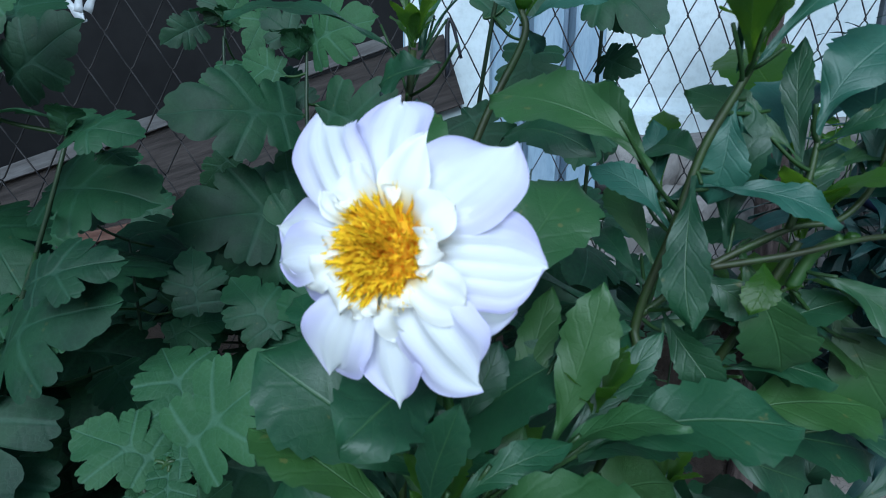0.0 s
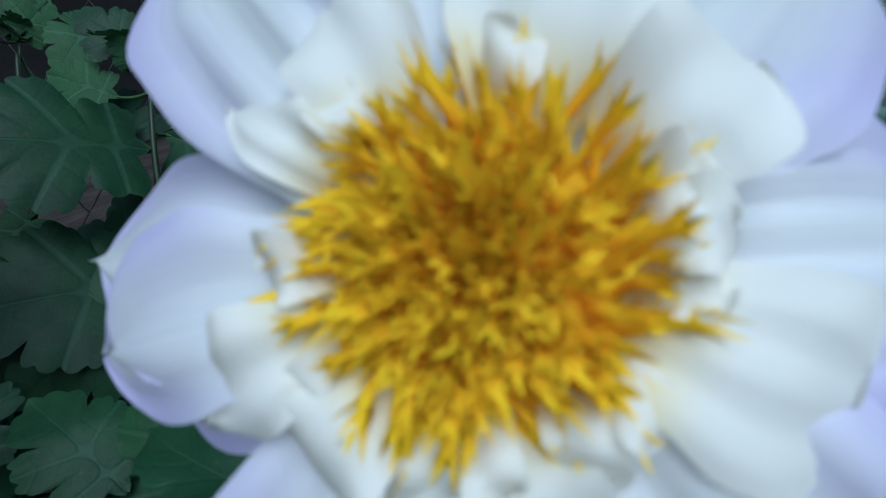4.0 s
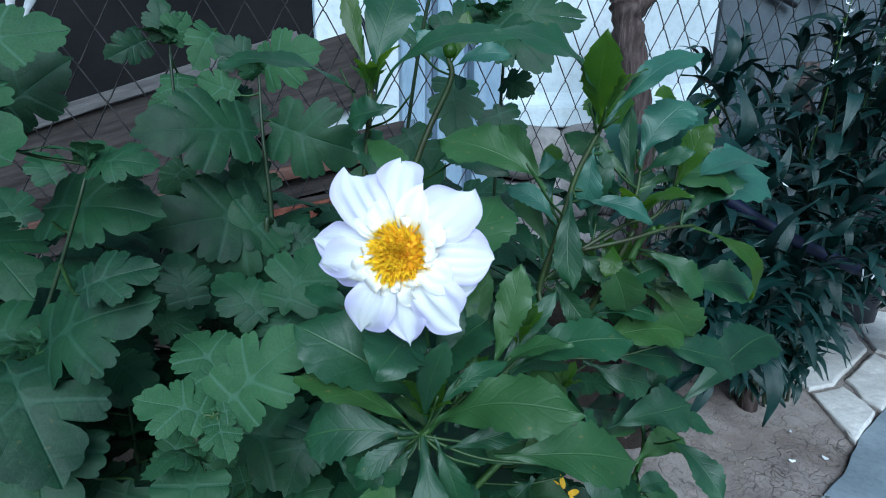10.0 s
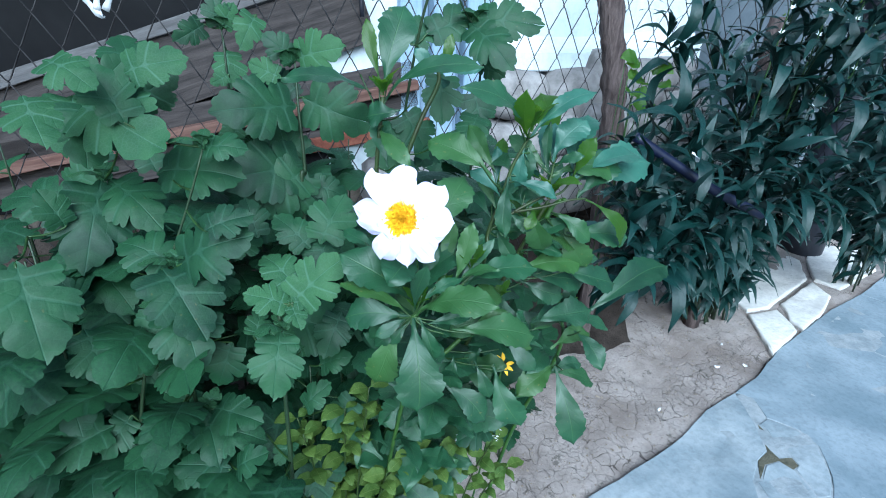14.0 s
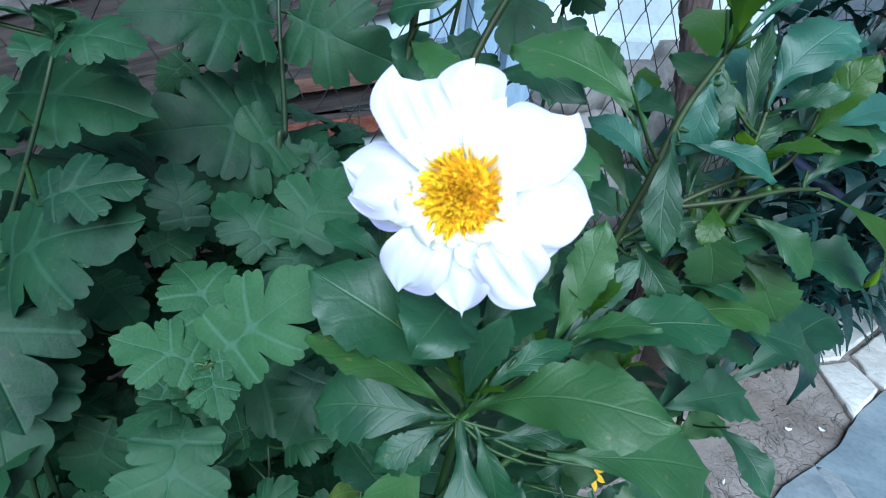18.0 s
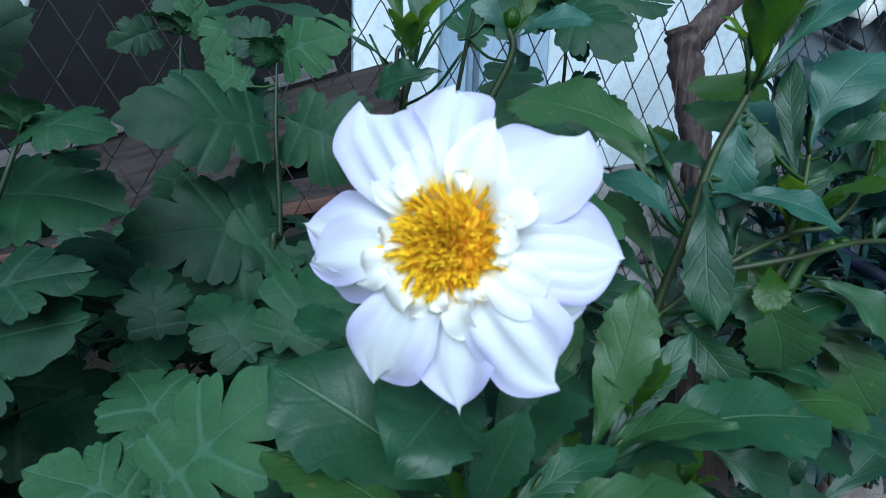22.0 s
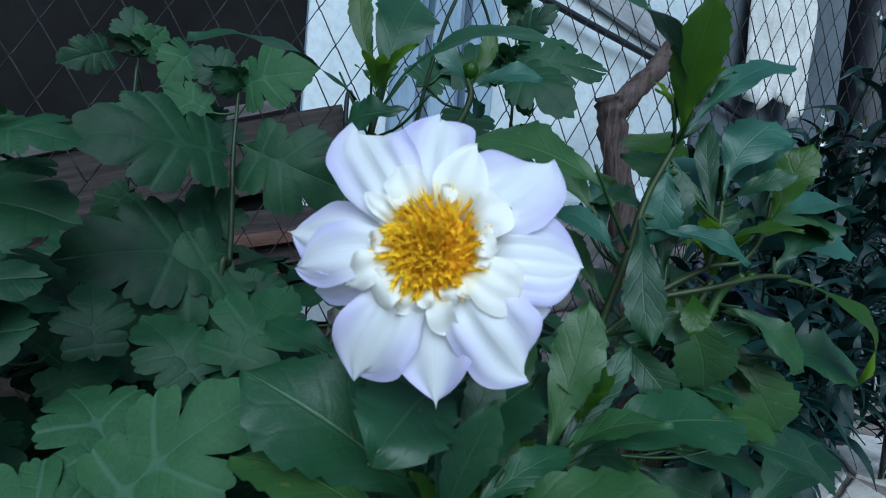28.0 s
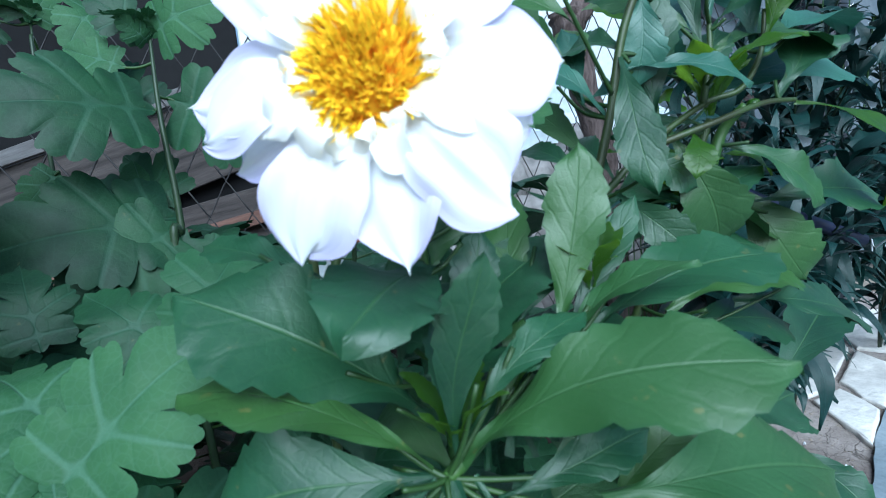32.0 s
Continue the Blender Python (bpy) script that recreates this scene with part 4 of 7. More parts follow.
dahlia_stem([(0.09, 0.24, 0), (0.075, 0.19, 0.5), (0.062, 0.16, 0.85), S_B], 0.0038, 0.0022, M_STEM_BROWN)
dahlia_stem([(0.075, 0.18, 0.8), (0.12, 0.165, 0.93), (0.145, 0.158, 0.985), (0.144, 0.160, 1.004)], 0.003, 0.0022, M_STEM_BROWN)
dahlia_stem([(0.085, 0.17, 0), (0.11, 0.10, 0.5), *STEM_A, S_R], 0.0023, 0.0015, M_STEM_BROWN)
for line in STEM_B:
    dahlia_stem(line, 0.0016, 0.0010, M_STEM_BROWN)
dahlia_stem([(0.26, 0.16, 0), (0.28, 0.10, 0.4), (0.29, 0.035, 0.62), (0.29, 0.04, 0.69)], 0.004, 0.002)
dahlia_stem([(0.035, 0.05, 0.66), (0.10, 0.03, 0.72), (0.135, 0.01, 0.77)], 0.003, 0.002)


def dahlia_leaf(base, tip, width, normal, arch, young=False):
    base, tip = Vector(base), Vector(tip)
    seed = int(abs(base.x * 7919 + tip.y * 6007 + tip.z * 4001) * 100)
    d, k, q = nearest(dahlia_stems, base)
    size = (tip - base).length
    q = min(dahlia_stems[k], key=lambda p: abs(p.z - (q.z - 0.55 * d)) + (p - q).length * 0.2)
    if d > 0.003 and d < 0.09:
        part("petiole", tube("petiole", [q, (q + base) / 2 - Vector((0, 0, 0.10 * d)), base.lerp(tip, 0.06)], 0.0010, 0.0008, 5, 5), M_PETIOLE, dahlia)
        base = base.lerp(q, min(0.7, 0.018 / d))
    # two in three high leaves on the right take the sky-tinted colour
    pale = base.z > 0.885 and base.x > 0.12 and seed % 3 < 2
    me = leaf_mesh("dahlia", (tip - base).length * 1.03, min(width * 1.12, (0.44 if size < 0.05 else 0.58) * size), arch, seed, 4)
    part("leaf", me, M_DAHLIA_BRIGHT if young else M_DAHLIA_SKYLIT if pale else M_DAHLIA, dahlia, "young yellow-green leaf" if young else "upper leaf coloured blue-green for the sky's sheen" if pale else "", facing(base, tip, normal))


dahlia_leaf((0.072, 0.004, 0.830), (0.081, 0.002, 0.876), 0.026, (-0.825, -0.548, 0.139), 0.00)
dahlia_leaf((0.078, -0.002, 0.818), (0.132, -0.039, 0.834), 0.030, (-0.397, -0.194, 0.897), 0.10)
dahlia_leaf((0.021, 0.025, 0.801), (-0.025, 0.064, 0.844), 0.042, (-0.021, -0.758, 0.652), 0.14)
dahlia_leaf((0.022, -0.004, 0.816), (0.021, -0.011, 0.850), 0.017, (-0.719, -0.679, -0.148), 0.00)
dahlia_leaf((0.031, 0.015, 0.792), (0.065, -0.059, 0.822), 0.031, (-0.631, 0.026, 0.775), 0.12)
dahlia_leaf((0.014, 0.002, 0.791), (0.002, -0.030, 0.709), 0.042, (-0.457, -0.805, 0.378), 0.15)
dahlia_leaf((0.280, 0.016, 0.616), (0.285, -0.024, 0.501), 0.038, (-0.617, -0.751, 0.235), 0.12)
dahlia_leaf((0.137, 0.012, 0.912), (0.119, -0.007, 0.859), 0.016, (-0.829, -0.373, 0.416), 0.10)
dahlia_leaf((0.125, -0.004, 0.869), (0.127, -0.016, 0.833), 0.020, (-0.884, -0.459, 0.089), 0.10)
dahlia_leaf((0.236, 0.008, 0.853), (0.235, -0.025, 0.804), 0.034, (-0.842, -0.444, 0.307), 0.20)
dahlia_leaf((0.210, -0.027, 0.889), (0.246, -0.054, 0.840), 0.019, (-0.081, -0.892, 0.444), 0.25, True)
dahlia_leaf((0.136, 0.003, 0.963), (0.073, 0.017, 0.999), 0.028, (0.219, -0.710, 0.669), 0.20)
dahlia_leaf((0.141, -0.002, 0.961), (0.115, -0.017, 0.998), 0.024, (-0.721, -0.302, -0.623), 0.05, True)
dahlia_leaf((0.150, -0.001, 0.956), (0.208, -0.018, 0.995), 0.020, (-0.594, -0.327, 0.735), 0.12)
dahlia_leaf((0.199, -0.008, 0.917), (0.234, 0.008, 0.968), 0.036, (-0.760, -0.235, 0.606), 0.10)
dahlia_leaf((0.176, -0.003, 0.909), (0.178, 0.006, 0.964), 0.010, (-0.931, -0.352, 0.096), 0.05)
dahlia_leaf((0.180, -0.008, 0.925), (0.189, -0.031, 0.938), 0.013, (-0.898, -0.124, 0.421), 0.10)
dahlia_leaf((0.178, -0.003, 0.891), (0.192, -0.002, 0.925), 0.016, (-0.856, -0.372, 0.360), 0.10)
dahlia_leaf((0.157, 0.010, 0.889), (0.156, 0.011, 0.939), 0.020, (-0.898, -0.440, -0.021), 0.05)
dahlia_leaf((0.191, -0.022, 0.915), (0.202, -0.032, 0.954), 0.021, (-0.935, -0.316, 0.162), 0.05, True)
dahlia_leaf((0.214, -0.021, 0.918), (0.282, -0.034, 0.928), 0.026, (-0.201, -0.325, 0.924), 0.10)
dahlia_leaf((0.169, -0.011, 0.906), (0.185, -0.036, 0.913), 0.022, (-0.446, -0.016, 0.895), 0.10, True)
dahlia_leaf((0.159, 0.014, 0.944), (0.145, 0.014, 0.901), 0.022, (-0.842, -0.473, 0.259), 0.10)
dahlia_leaf((0.165, 0.008, 0.939), (0.173, 0.011, 0.907), 0.022, (-0.870, -0.408, -0.277), 0.10)
dahlia_leaf((0.142, 0.050, 0.906), (0.148, 0.050, 0.934), 0.013, (-0.796, -0.579, 0.173), 0.00)
dahlia_leaf((0.187, -0.003, 0.869), (0.205, -0.019, 0.858), 0.018, (-0.098, -0.665, 0.740), 0.15, True)
dahlia_leaf((0.165, 0.001, 0.855), (0.204, -0.006, 0.845), 0.026, (0.078, -0.642, 0.763), 0.10)
dahlia_leaf((0.092, -0.006, 0.831), (0.106, -0.003, 0.857), 0.011, (-0.752, -0.456, 0.477), 0.00)
dahlia_leaf((0.210, 0.034, 0.774), (0.241, 0.006, 0.745), 0.042, (-0.265, -0.825, 0.500), 0.10)
dahlia_leaf((0.152, -0.007, 0.804), (0.226, -0.020, 0.809), 0.034, (-0.133, -0.409, 0.903), 0.10)
dahlia_leaf((0.328, 0.018, 0.698), (0.482, 0.008, 0.725), 0.045, (-0.185, -0.367, 0.912), 0.15)
dahlia_leaf((0.001, 0.021, 0.768), (-0.012, 0.027, 0.710), 0.036, (-0.645, -0.760, 0.079), 0.10)
dahlia_leaf((0.040, 0.005, 0.769), (0.042, -0.007, 0.725), 0.028, (-0.449, -0.864, 0.225), 0.10)
dahlia_leaf((0.005, 0.006, 0.795), (-0.018, 0.013, 0.777), 0.022, (-0.630, -0.517, 0.579), 0.10)
dahlia_leaf((0.045, -0.001, 0.813), (0.057, -0.029, 0.805), 0.032, (-0.303, -0.388, 0.870), 0.10)
dahlia_leaf((0.031, 0.011, 0.815), (0.043, -0.010, 0.818), 0.026, (-0.485, -0.122, 0.866), 0.10)
dahlia_leaf((0.121, -0.012, 0.703), (0.113, -0.015, 0.662), 0.030, (-0.730, -0.656, 0.191), 0.10)
dahlia_leaf((0.146, -0.012, 0.688), (0.146, -0.037, 0.620), 0.032, (-0.583, -0.763, 0.278), 0.10)
dahlia_leaf((0.242, -0.001, 0.644), (0.183, 0.003, 0.618), 0.030, (-0.390, -0.383, 0.837), 0.10)
dahlia_leaf((0.059, 0.019, 0.868), (0.104, 0.048, 0.908), 0.036, (-0.268, -0.606, 0.749), 0.10)
dahlia_leaf((0.066, 0.118, 0.904), (0.079, 0.174, 0.948), 0.022, (-0.455, -0.483, 0.748), 0.10)
dahlia_leaf((0.123, 0.126, 0.924), (0.133, 0.073, 0.918), 0.032, (-0.578, -0.197, 0.792), 0.20)
dahlia_leaf((0.140, 0.026, 0.893), (0.112, 0.046, 0.914), 0.030, (-0.196, -0.828, 0.525), 0.10)
dahlia_leaf((0.168, -0.004, 0.880), (0.145, -0.010, 0.862), 0.034, (-0.437, -0.501, 0.747), 0.10, True)
dahlia_leaf((0.076, 0.019, 0.843), (0.122, 0.025, 0.843), 0.028, (0.078, -0.608, 0.790), 0.10)
dahlia_leaf((-0.003, 0.058, 0.852), (-0.009, 0.093, 0.855), 0.040, (-0.400, -0.151, 0.904), 0.10)
dahlia_leaf((0.086, 0.001, 0.800), (0.133, 0.005, 0.798), 0.030, (0.079, -0.384, 0.920), 0.10)
dahlia_leaf((0.042, 0.011, 0.732), (0.044, 0.035, 0.679), 0.034, (-0.849, -0.468, -0.247), 0.10)
dahlia_leaf((0.088, -0.003, 0.722), (0.079, 0.016, 0.669), 0.036, (-0.905, -0.425, 0.005), 0.10)
dahlia_leaf((0.069, 0.195, 0.994), (-0.024, 0.193, 0.992), 0.030, (-0.011, -0.401, 0.916), 0.12)
dahlia_leaf((0.090, 0.165, 0.992), (0.145, 0.082, 1.010), 0.027, (-0.600, -0.236, 0.764), 0.18)
dahlia_leaf((0.077, 0.178, 1.015), (0.068, 0.188, 1.050), 0.017, (-0.585, -0.806, 0.090), 0.00, True)
dahlia_leaf((0.095, 0.187, 0.997), (0.128, 0.205, 1.065), 0.040, (-0.336, -0.858, 0.388), 0.10)
dahlia_leaf((0.144, 0.159, 0.997), (0.119, 0.169, 1.022), 0.014, (-0.422, -0.904, -0.072), 0.10)
dahlia_leaf((0.145, 0.159, 0.997), (0.158, 0.152, 1.039), 0.012, (-0.631, -0.773, 0.067), 0.05, True)
dahlia_leaf((0.147, 0.158, 0.997), (0.176, 0.121, 1.006), 0.022, (-0.702, -0.421, 0.574), 0.15)
dahlia_leaf((0.143, 0.161, 0.996), (0.166, 0.166, 0.982), 0.020, (0.024, -0.942, -0.334), 0.10)
dahlia_leaf((0.156, 0.010, 0.912), (0.168, -0.022, 0.896), 0.036, (-0.411, -0.516, 0.751), 0.10)
dahlia_leaf((0.202, -0.021, 0.897), (0.254, -0.015, 0.930), 0.034, (-0.405, -0.544, 0.735), 0.10)
dahlia_leaf((0.036, -0.020, 0.778), (0.067, -0.025, 0.793), 0.022, (-0.458, -0.457, 0.762), 0.10)
dahlia_leaf((0.013, 0.014, 0.793), (-0.031, 0.049, 0.782), 0.030, (-0.576, -0.529, 0.623), 0.14)
dahlia_leaf((0.010, 0.015, 0.801), (-0.032, 0.052, 0.819), 0.024, (0.113, -0.312, 0.943), 0.14)
dahlia_leaf((0.036, -0.002, 0.782), (0.040, -0.015, 0.740), 0.032, (-0.604, -0.773, 0.193), 0.10)
dahlia_leaf((-0.001, 0.016, 0.780), (-0.012, 0.026, 0.755), 0.026, (-0.748, -0.659, 0.075), 0.10)
dahlia_leaf((0.008, 0.002, 0.783), (-0.003, 0.014, 0.763), 0.018, (-0.828, -0.538, 0.158), 0.10)
dahlia_leaf((0.035, -0.004, 0.823), (0.064, -0.008, 0.826), 0.014, (-0.149, -0.376, 0.915), 0.20)
dahlia_leaf((0.069, -0.005, 0.826), (0.092, -0.029, 0.838), 0.016, (-0.400, 0.065, 0.914), 0.10)
dahlia_leaf((0.036, 0.026, 0.839), (0.057, 0.034, 0.863), 0.020, (-0.334, -0.760, 0.557), 0.00)
dahlia_leaf((0.072, 0.021, 0.835), (0.089, 0.040, 0.863), 0.030, (-0.598, -0.440, 0.670), 0.00)
dahlia_leaf((0.147, 0.055, 0.917), (0.134, 0.082, 0.951), 0.020, (-0.810, -0.571, 0.137), 0.10)
dahlia_leaf((0.151, 0.051, 0.909), (0.173, 0.037, 0.905), 0.024, (-0.388, -0.726, 0.567), 0.15)
dahlia_leaf((0.152, 0.051, 0.911), (0.166, 0.060, 0.939), 0.014, (-0.696, -0.514, 0.501), 0.10, True)
dahlia_leaf((0.169, 0.012, 0.888), (0.179, -0.005, 0.829), 0.026, (-0.863, -0.506, 0.005), 0.15)
dahlia_leaf((0.187, 0.031, 0.918), (0.221, 0.040, 0.955), 0.030, (-0.577, -0.473, 0.666), 0.10)
dahlia_leaf((0.165, -0.007, 0.937), (0.207, -0.013, 0.968), 0.040, (-0.573, -0.459, 0.679), 0.10)
dahlia_leaf((0.164, 0.003, 0.926), (0.156, 0.040, 0.946), 0.034, (-0.643, -0.452, 0.618), 0.12)
dahlia_leaf((0.153, 0.007, 0.916), (0.148, 0.051, 0.922), 0.032, (-0.678, -0.190, 0.710), 0.12)
dahlia_leaf((0.183, -0.002, 0.914), (0.242, -0.031, 0.917), 0.036, (-0.282, -0.504, 0.817), 0.10)
dahlia_leaf((0.179, 0.005, 0.887), (0.166, 0.037, 0.883), 0.034, (-0.732, -0.185, 0.656), 0.10)
dahlia_leaf((0.183, -0.015, 0.875), (0.216, -0.036, 0.844), 0.036, (-0.239, -0.903, 0.357), 0.10)
dahlia_leaf((0.141, 0.016, 0.843), (0.178, 0.004, 0.847), 0.034, (-0.247, -0.436, 0.865), 0.10)
dahlia_leaf((0.157, -0.000, 0.828), (0.197, -0.017, 0.825), 0.036, (-0.131, -0.490, 0.862), 0.10)
dahlia_leaf((0.141, 0.040, 0.873), (0.137, 0.070, 0.880), 0.030, (-0.584, -0.248, 0.773), 0.10)
dahlia_leaf((0.220, -0.016, 0.801), (0.275, -0.038, 0.776), 0.036, (0.105, -0.622, 0.776), 0.10)
dahlia_leaf((0.157, 0.043, 0.882), (0.151, 0.074, 0.905), 0.024, (-0.726, -0.486, 0.486), 0.10)
dahlia_leaf((0.156, 0.028, 0.865), (0.159, 0.054, 0.883), 0.028, (-0.780, -0.298, 0.550), 0.10)
dahlia_leaf((0.184, 0.021, 0.858), (0.161, 0.031, 0.835), 0.026, (-0.721, -0.458, 0.520), 0.10)
dahlia_leaf((0.207, 0.005, 0.848), (0.198, 0.014, 0.805), 0.030, (-0.960, -0.246, 0.134), 0.10)
dahlia_leaf((0.229, -0.002, 0.823), (0.257, -0.022, 0.807), 0.034, (-0.236, -0.778, 0.582), 0.10)
dahlia_leaf((0.189, 0.012, 0.825), (0.178, 0.025, 0.798), 0.026, (-0.944, -0.171, 0.282), 0.10)
dahlia_leaf((0.003, 0.030, 0.818), (0.024, 0.009, 0.838), 0.026, (-0.735, -0.105, 0.670), 0.15)
dahlia_leaf((0.026, 0.017, 0.822), (0.004, 0.034, 0.842), 0.030, (-0.151, -0.810, 0.567), 0.15)
dahlia_leaf((0.222, -0.015, 0.836), (0.267, -0.047, 0.842), 0.040, (-0.480, -0.560, 0.675), 0.10)
dahlia_leaf((0.239, 0.012, 0.907), (0.322, -0.022, 0.912), 0.044, (-0.327, -0.701, 0.634), 0.10)
dahlia_leaf((0.225, 0.035, 0.928), (0.253, 0.097, 0.978), 0.034, (-0.595, -0.322, 0.737), 0.10, True)
dahlia_leaf((0.184, 0.013, 0.834), (0.204, -0.015, 0.862), 0.036, (-0.819, -0.029, 0.573), 0.10)
dahlia_leaf((0.195, 0.009, 0.792), (0.247, -0.015, 0.774), 0.034, (0.011, -0.594, 0.804), 0.10)
dahlia_leaf((0.258, 0.029, 0.719), (0.287, 0.022, 0.746), 0.032, (-0.690, -0.341, 0.639), 0.10)
dahlia_leaf((0.207, 0.007, 0.708), (0.177, 0.018, 0.735), 0.030, (0.246, -0.776, 0.581), 0.10)
dahlia_leaf((0.006, 0.038, 0.730), (-0.007, 0.059, 0.749), 0.030, (-0.056, -0.689, 0.722), 0.10)
dahlia_leaf((0.093, 0.018, 0.668), (0.114, -0.010, 0.623), 0.036, (-0.191, -0.870, 0.455), 0.10)
dahlia_leaf((0.035, -0.011, 0.792), (0.031, -0.018, 0.749), 0.024, (-0.720, -0.671, 0.178), 0.10)
dahlia_leaf((0.036, 0.015, 0.822), (0.053, 0.021, 0.852), 0.020, (-0.527, -0.720, 0.452), 0.10)
dahlia_leaf((0.035, 0.001, 0.816), (0.020, 0.011, 0.832), 0.012, (-0.088, -0.888, 0.451), 0.10)
dahlia_leaf((0.141, 0.014, 0.884), (0.157, -0.005, 0.857), 0.016, (-0.653, -0.739, 0.166), 0.10)
dahlia_leaf((0.021, 0.021, 0.822), (0.027, 0.035, 0.846), 0.022, (-0.529, -0.667, 0.526), 0.10)
dahlia_leaf((0.044, 0.004, 0.806), (0.058, 0.010, 0.823), 0.024, (-0.513, -0.593, 0.621), 0.10)
dahlia_leaf((0.084, -0.009, 0.755), (0.119, -0.019, 0.777), 0.026, (-0.580, -0.381, 0.720), 0.10)
dahlia_leaf((0.013, 0.021, 0.792), (-0.011, 0.040, 0.758), 0.024, (-0.785, -0.573, 0.237), 0.10)
dahlia_leaf((0.158, -0.001, 0.714), (0.182, -0.018, 0.674), 0.030, (-0.270, -0.936, 0.224), 0.10)
dahlia_leaf((0.145, 0.007, 0.704), (0.102, 0.026, 0.683), 0.026, (-0.512, -0.284, 0.811), 0.10)
dahlia_leaf((0.050, 0.024, 0.850), (-0.008, 0.004, 0.838), 0.042, (-0.42, -0.45, 0.79), 0.04)
dahlia_leaf((0.079, 0.108, 0.972), (0.050, 0.154, 0.954), 0.030, (-0.40, -0.60, 0.70), 0.10)
dahlia_leaf((0.059, 0.138, 0.950), (0.059, 0.082, 0.916), 0.018, (-0.55, -0.62, 0.55), 0.12)
dahlia_leaf((0.097, 0.011, 0.931), (0.075, 0.069, 0.943), 0.034, (-0.45, -0.40, 0.80), 0.12)
dahlia_leaf((0.063, -0.038, 0.780), (0.123, -0.056, 0.767), 0.040, (-0.20, -0.46, 0.86), 0.08)
dahlia_leaf((0.263, -0.012, 0.700), (0.268, -0.052, 0.663), 0.026, (-0.30, -0.62, 0.72), 0.10)
dahlia_leaf((0.286, 0.020, 0.690), (0.318, 0.030, 0.640), 0.026, (-0.62, -0.30, 0.72), 0.12)
# inner leaves of the clump, from a few shared shapes
dahlia_shapes = [leaf_mesh("dahlia", 1.0, 0.42, 0.06 + 0.03 * k, 950 + k, 3, 0.25 * k - 0.5) for k in range(6)]
for me in dahlia_shapes:
    me.materials.append(M_DAHLIA)
shoot_shapes = [leaf_mesh("dahlia", 1.0, 0.34, 0.10, 970 + k, 2) for k in range(3)]
for me in shoot_shapes:
    me.materials.append(M_DAHLIA_BRIGHT)
dr = random.Random(17)
for stem_k, z0, z1, count in ((0, 0.30, 0.76, 42), (2, 0.30, 0.76, 44), (4, 0.35, 0.80, 22), (6, 0.25, 0.66, 24), (7, 0.66, 0.77, 10)):
    line = dahlia_stems[stem_k]
    for k in range(count):
        z = z0 + (z1 - z0) * (k + dr.random()) / count
        q, a = min(line, key=lambda p: abs(p.z - z)), 2.4 * k + dr.uniform(-0.4, 0.4)
        go = Vector((math.cos(a), math.sin(a), dr.uniform(-0.5, 0.45))).normalized()
        foot, size = q + go * dr.uniform(0.002, 0.015), dr.uniform(0.06, 0.11)
        tip = foot + go * size
        if (tip - HEAD).length < 0.075 or (tip.y < -0.015) or (tip.x < 0.01 and tip.z < 0.74) or (tip.x < 0.15 and tip.y < 0.01 and tip.z > 0.79) or (tip.y < -0.01 and tip.x < 0.02 and tip.z > 0.72):
            continue
        part("leaf", dahlia_shapes[dr.randrange(6)], None, dahlia, "", facing(foot, tip, Vector((dr.uniform(-0.6, 0.1), dr.uniform(-0.7, 0.0), 1))) @ Matrix.Scale(size, 4))

# toothed leaves of the low side shoots
for c, count in (((0.290, 0.035, 0.685), 9), ((0.245, 0.020, 0.655), 7), ((0.190, 0.010, 0.720), 10), ((0.285, 0.045, 0.585), 9)):
    for k in range(count):
        a, c = 2.4 * k + dr.uniform(-0.3, 0.3), Vector(c)
        go = Vector((math.cos(a), math.sin(a) - 0.15, dr.uniform(-0.45, 0.25))).normalized()
        size = dr.uniform(0.055, 0.095)
        if (c + go * size).y > -0.015 and (c + go * size).x < 0.36:
            part("leaf", dahlia_shapes[dr.randrange(6)], None, dahlia, "", facing(c + go * 0.006, c + go, Vector((-0.3 - 0.4 * go.x, -0.3 - 0.4 * go.y, 1.0))) @ Matrix.Scale(size, 4))

# rosette round the foot of the flower stalk
for k in range(26):
    a = 2.4 * k
    foot = H0.lerp(N1, (k % 5) / 5) + Vector((0.012 * math.cos(a), 0.012 * math.sin(a), -0.035 + 0.0012 * k))
    go = Vector((math.cos(a), math.sin(a) + 0.25, dr.uniform(-0.1, 0.7))).normalized()
    size = dr.uniform(0.045, 0.07)
    if (foot + go * size).x < 0.03 or (foot + go * size).y < -0.015 or ((foot + go * size) - HEAD).length < 0.06:
        continue
    part("leaf", dahlia_shapes[k % 6], None, dahlia, "", facing(foot, foot + go, Vector((-0.5 - go.x, -0.5 - go.y, 1.0))) @ Matrix.Scale(size, 4))

# small bright shoots in the middle of each clump
for c in (S_R, CLUS, N1 + Vector((0.004, 0, 0.012)), H0 + Vector((0.004, 0, 0.006)), H0 + Vector((0.03, 0.002, 0.010)), S_B, Vector((0.29, 0.04, 0.69)), Vector((0.135, 0.01, 0.77)), Vector((0.172, 0.01, 0.845))):
    for k in range(9):
        a = 2.4 * k + dr.uniform(-0.3, 0.3)
        go = Vector((math.cos(a), math.sin(a), 1.1 + 0.5 * dr.random())).normalized()
        part("leaf", shoot_shapes[k % 3], None, dahlia, "young yellow-green leaf", facing(c + go * 0.002, c + go, Vector((-go.x, -go.y, 0.5))) @ Matrix.Scale(dr.uniform(0.016, 0.036) * (0.8 if c.z < 0.84 else 1.15), 4))

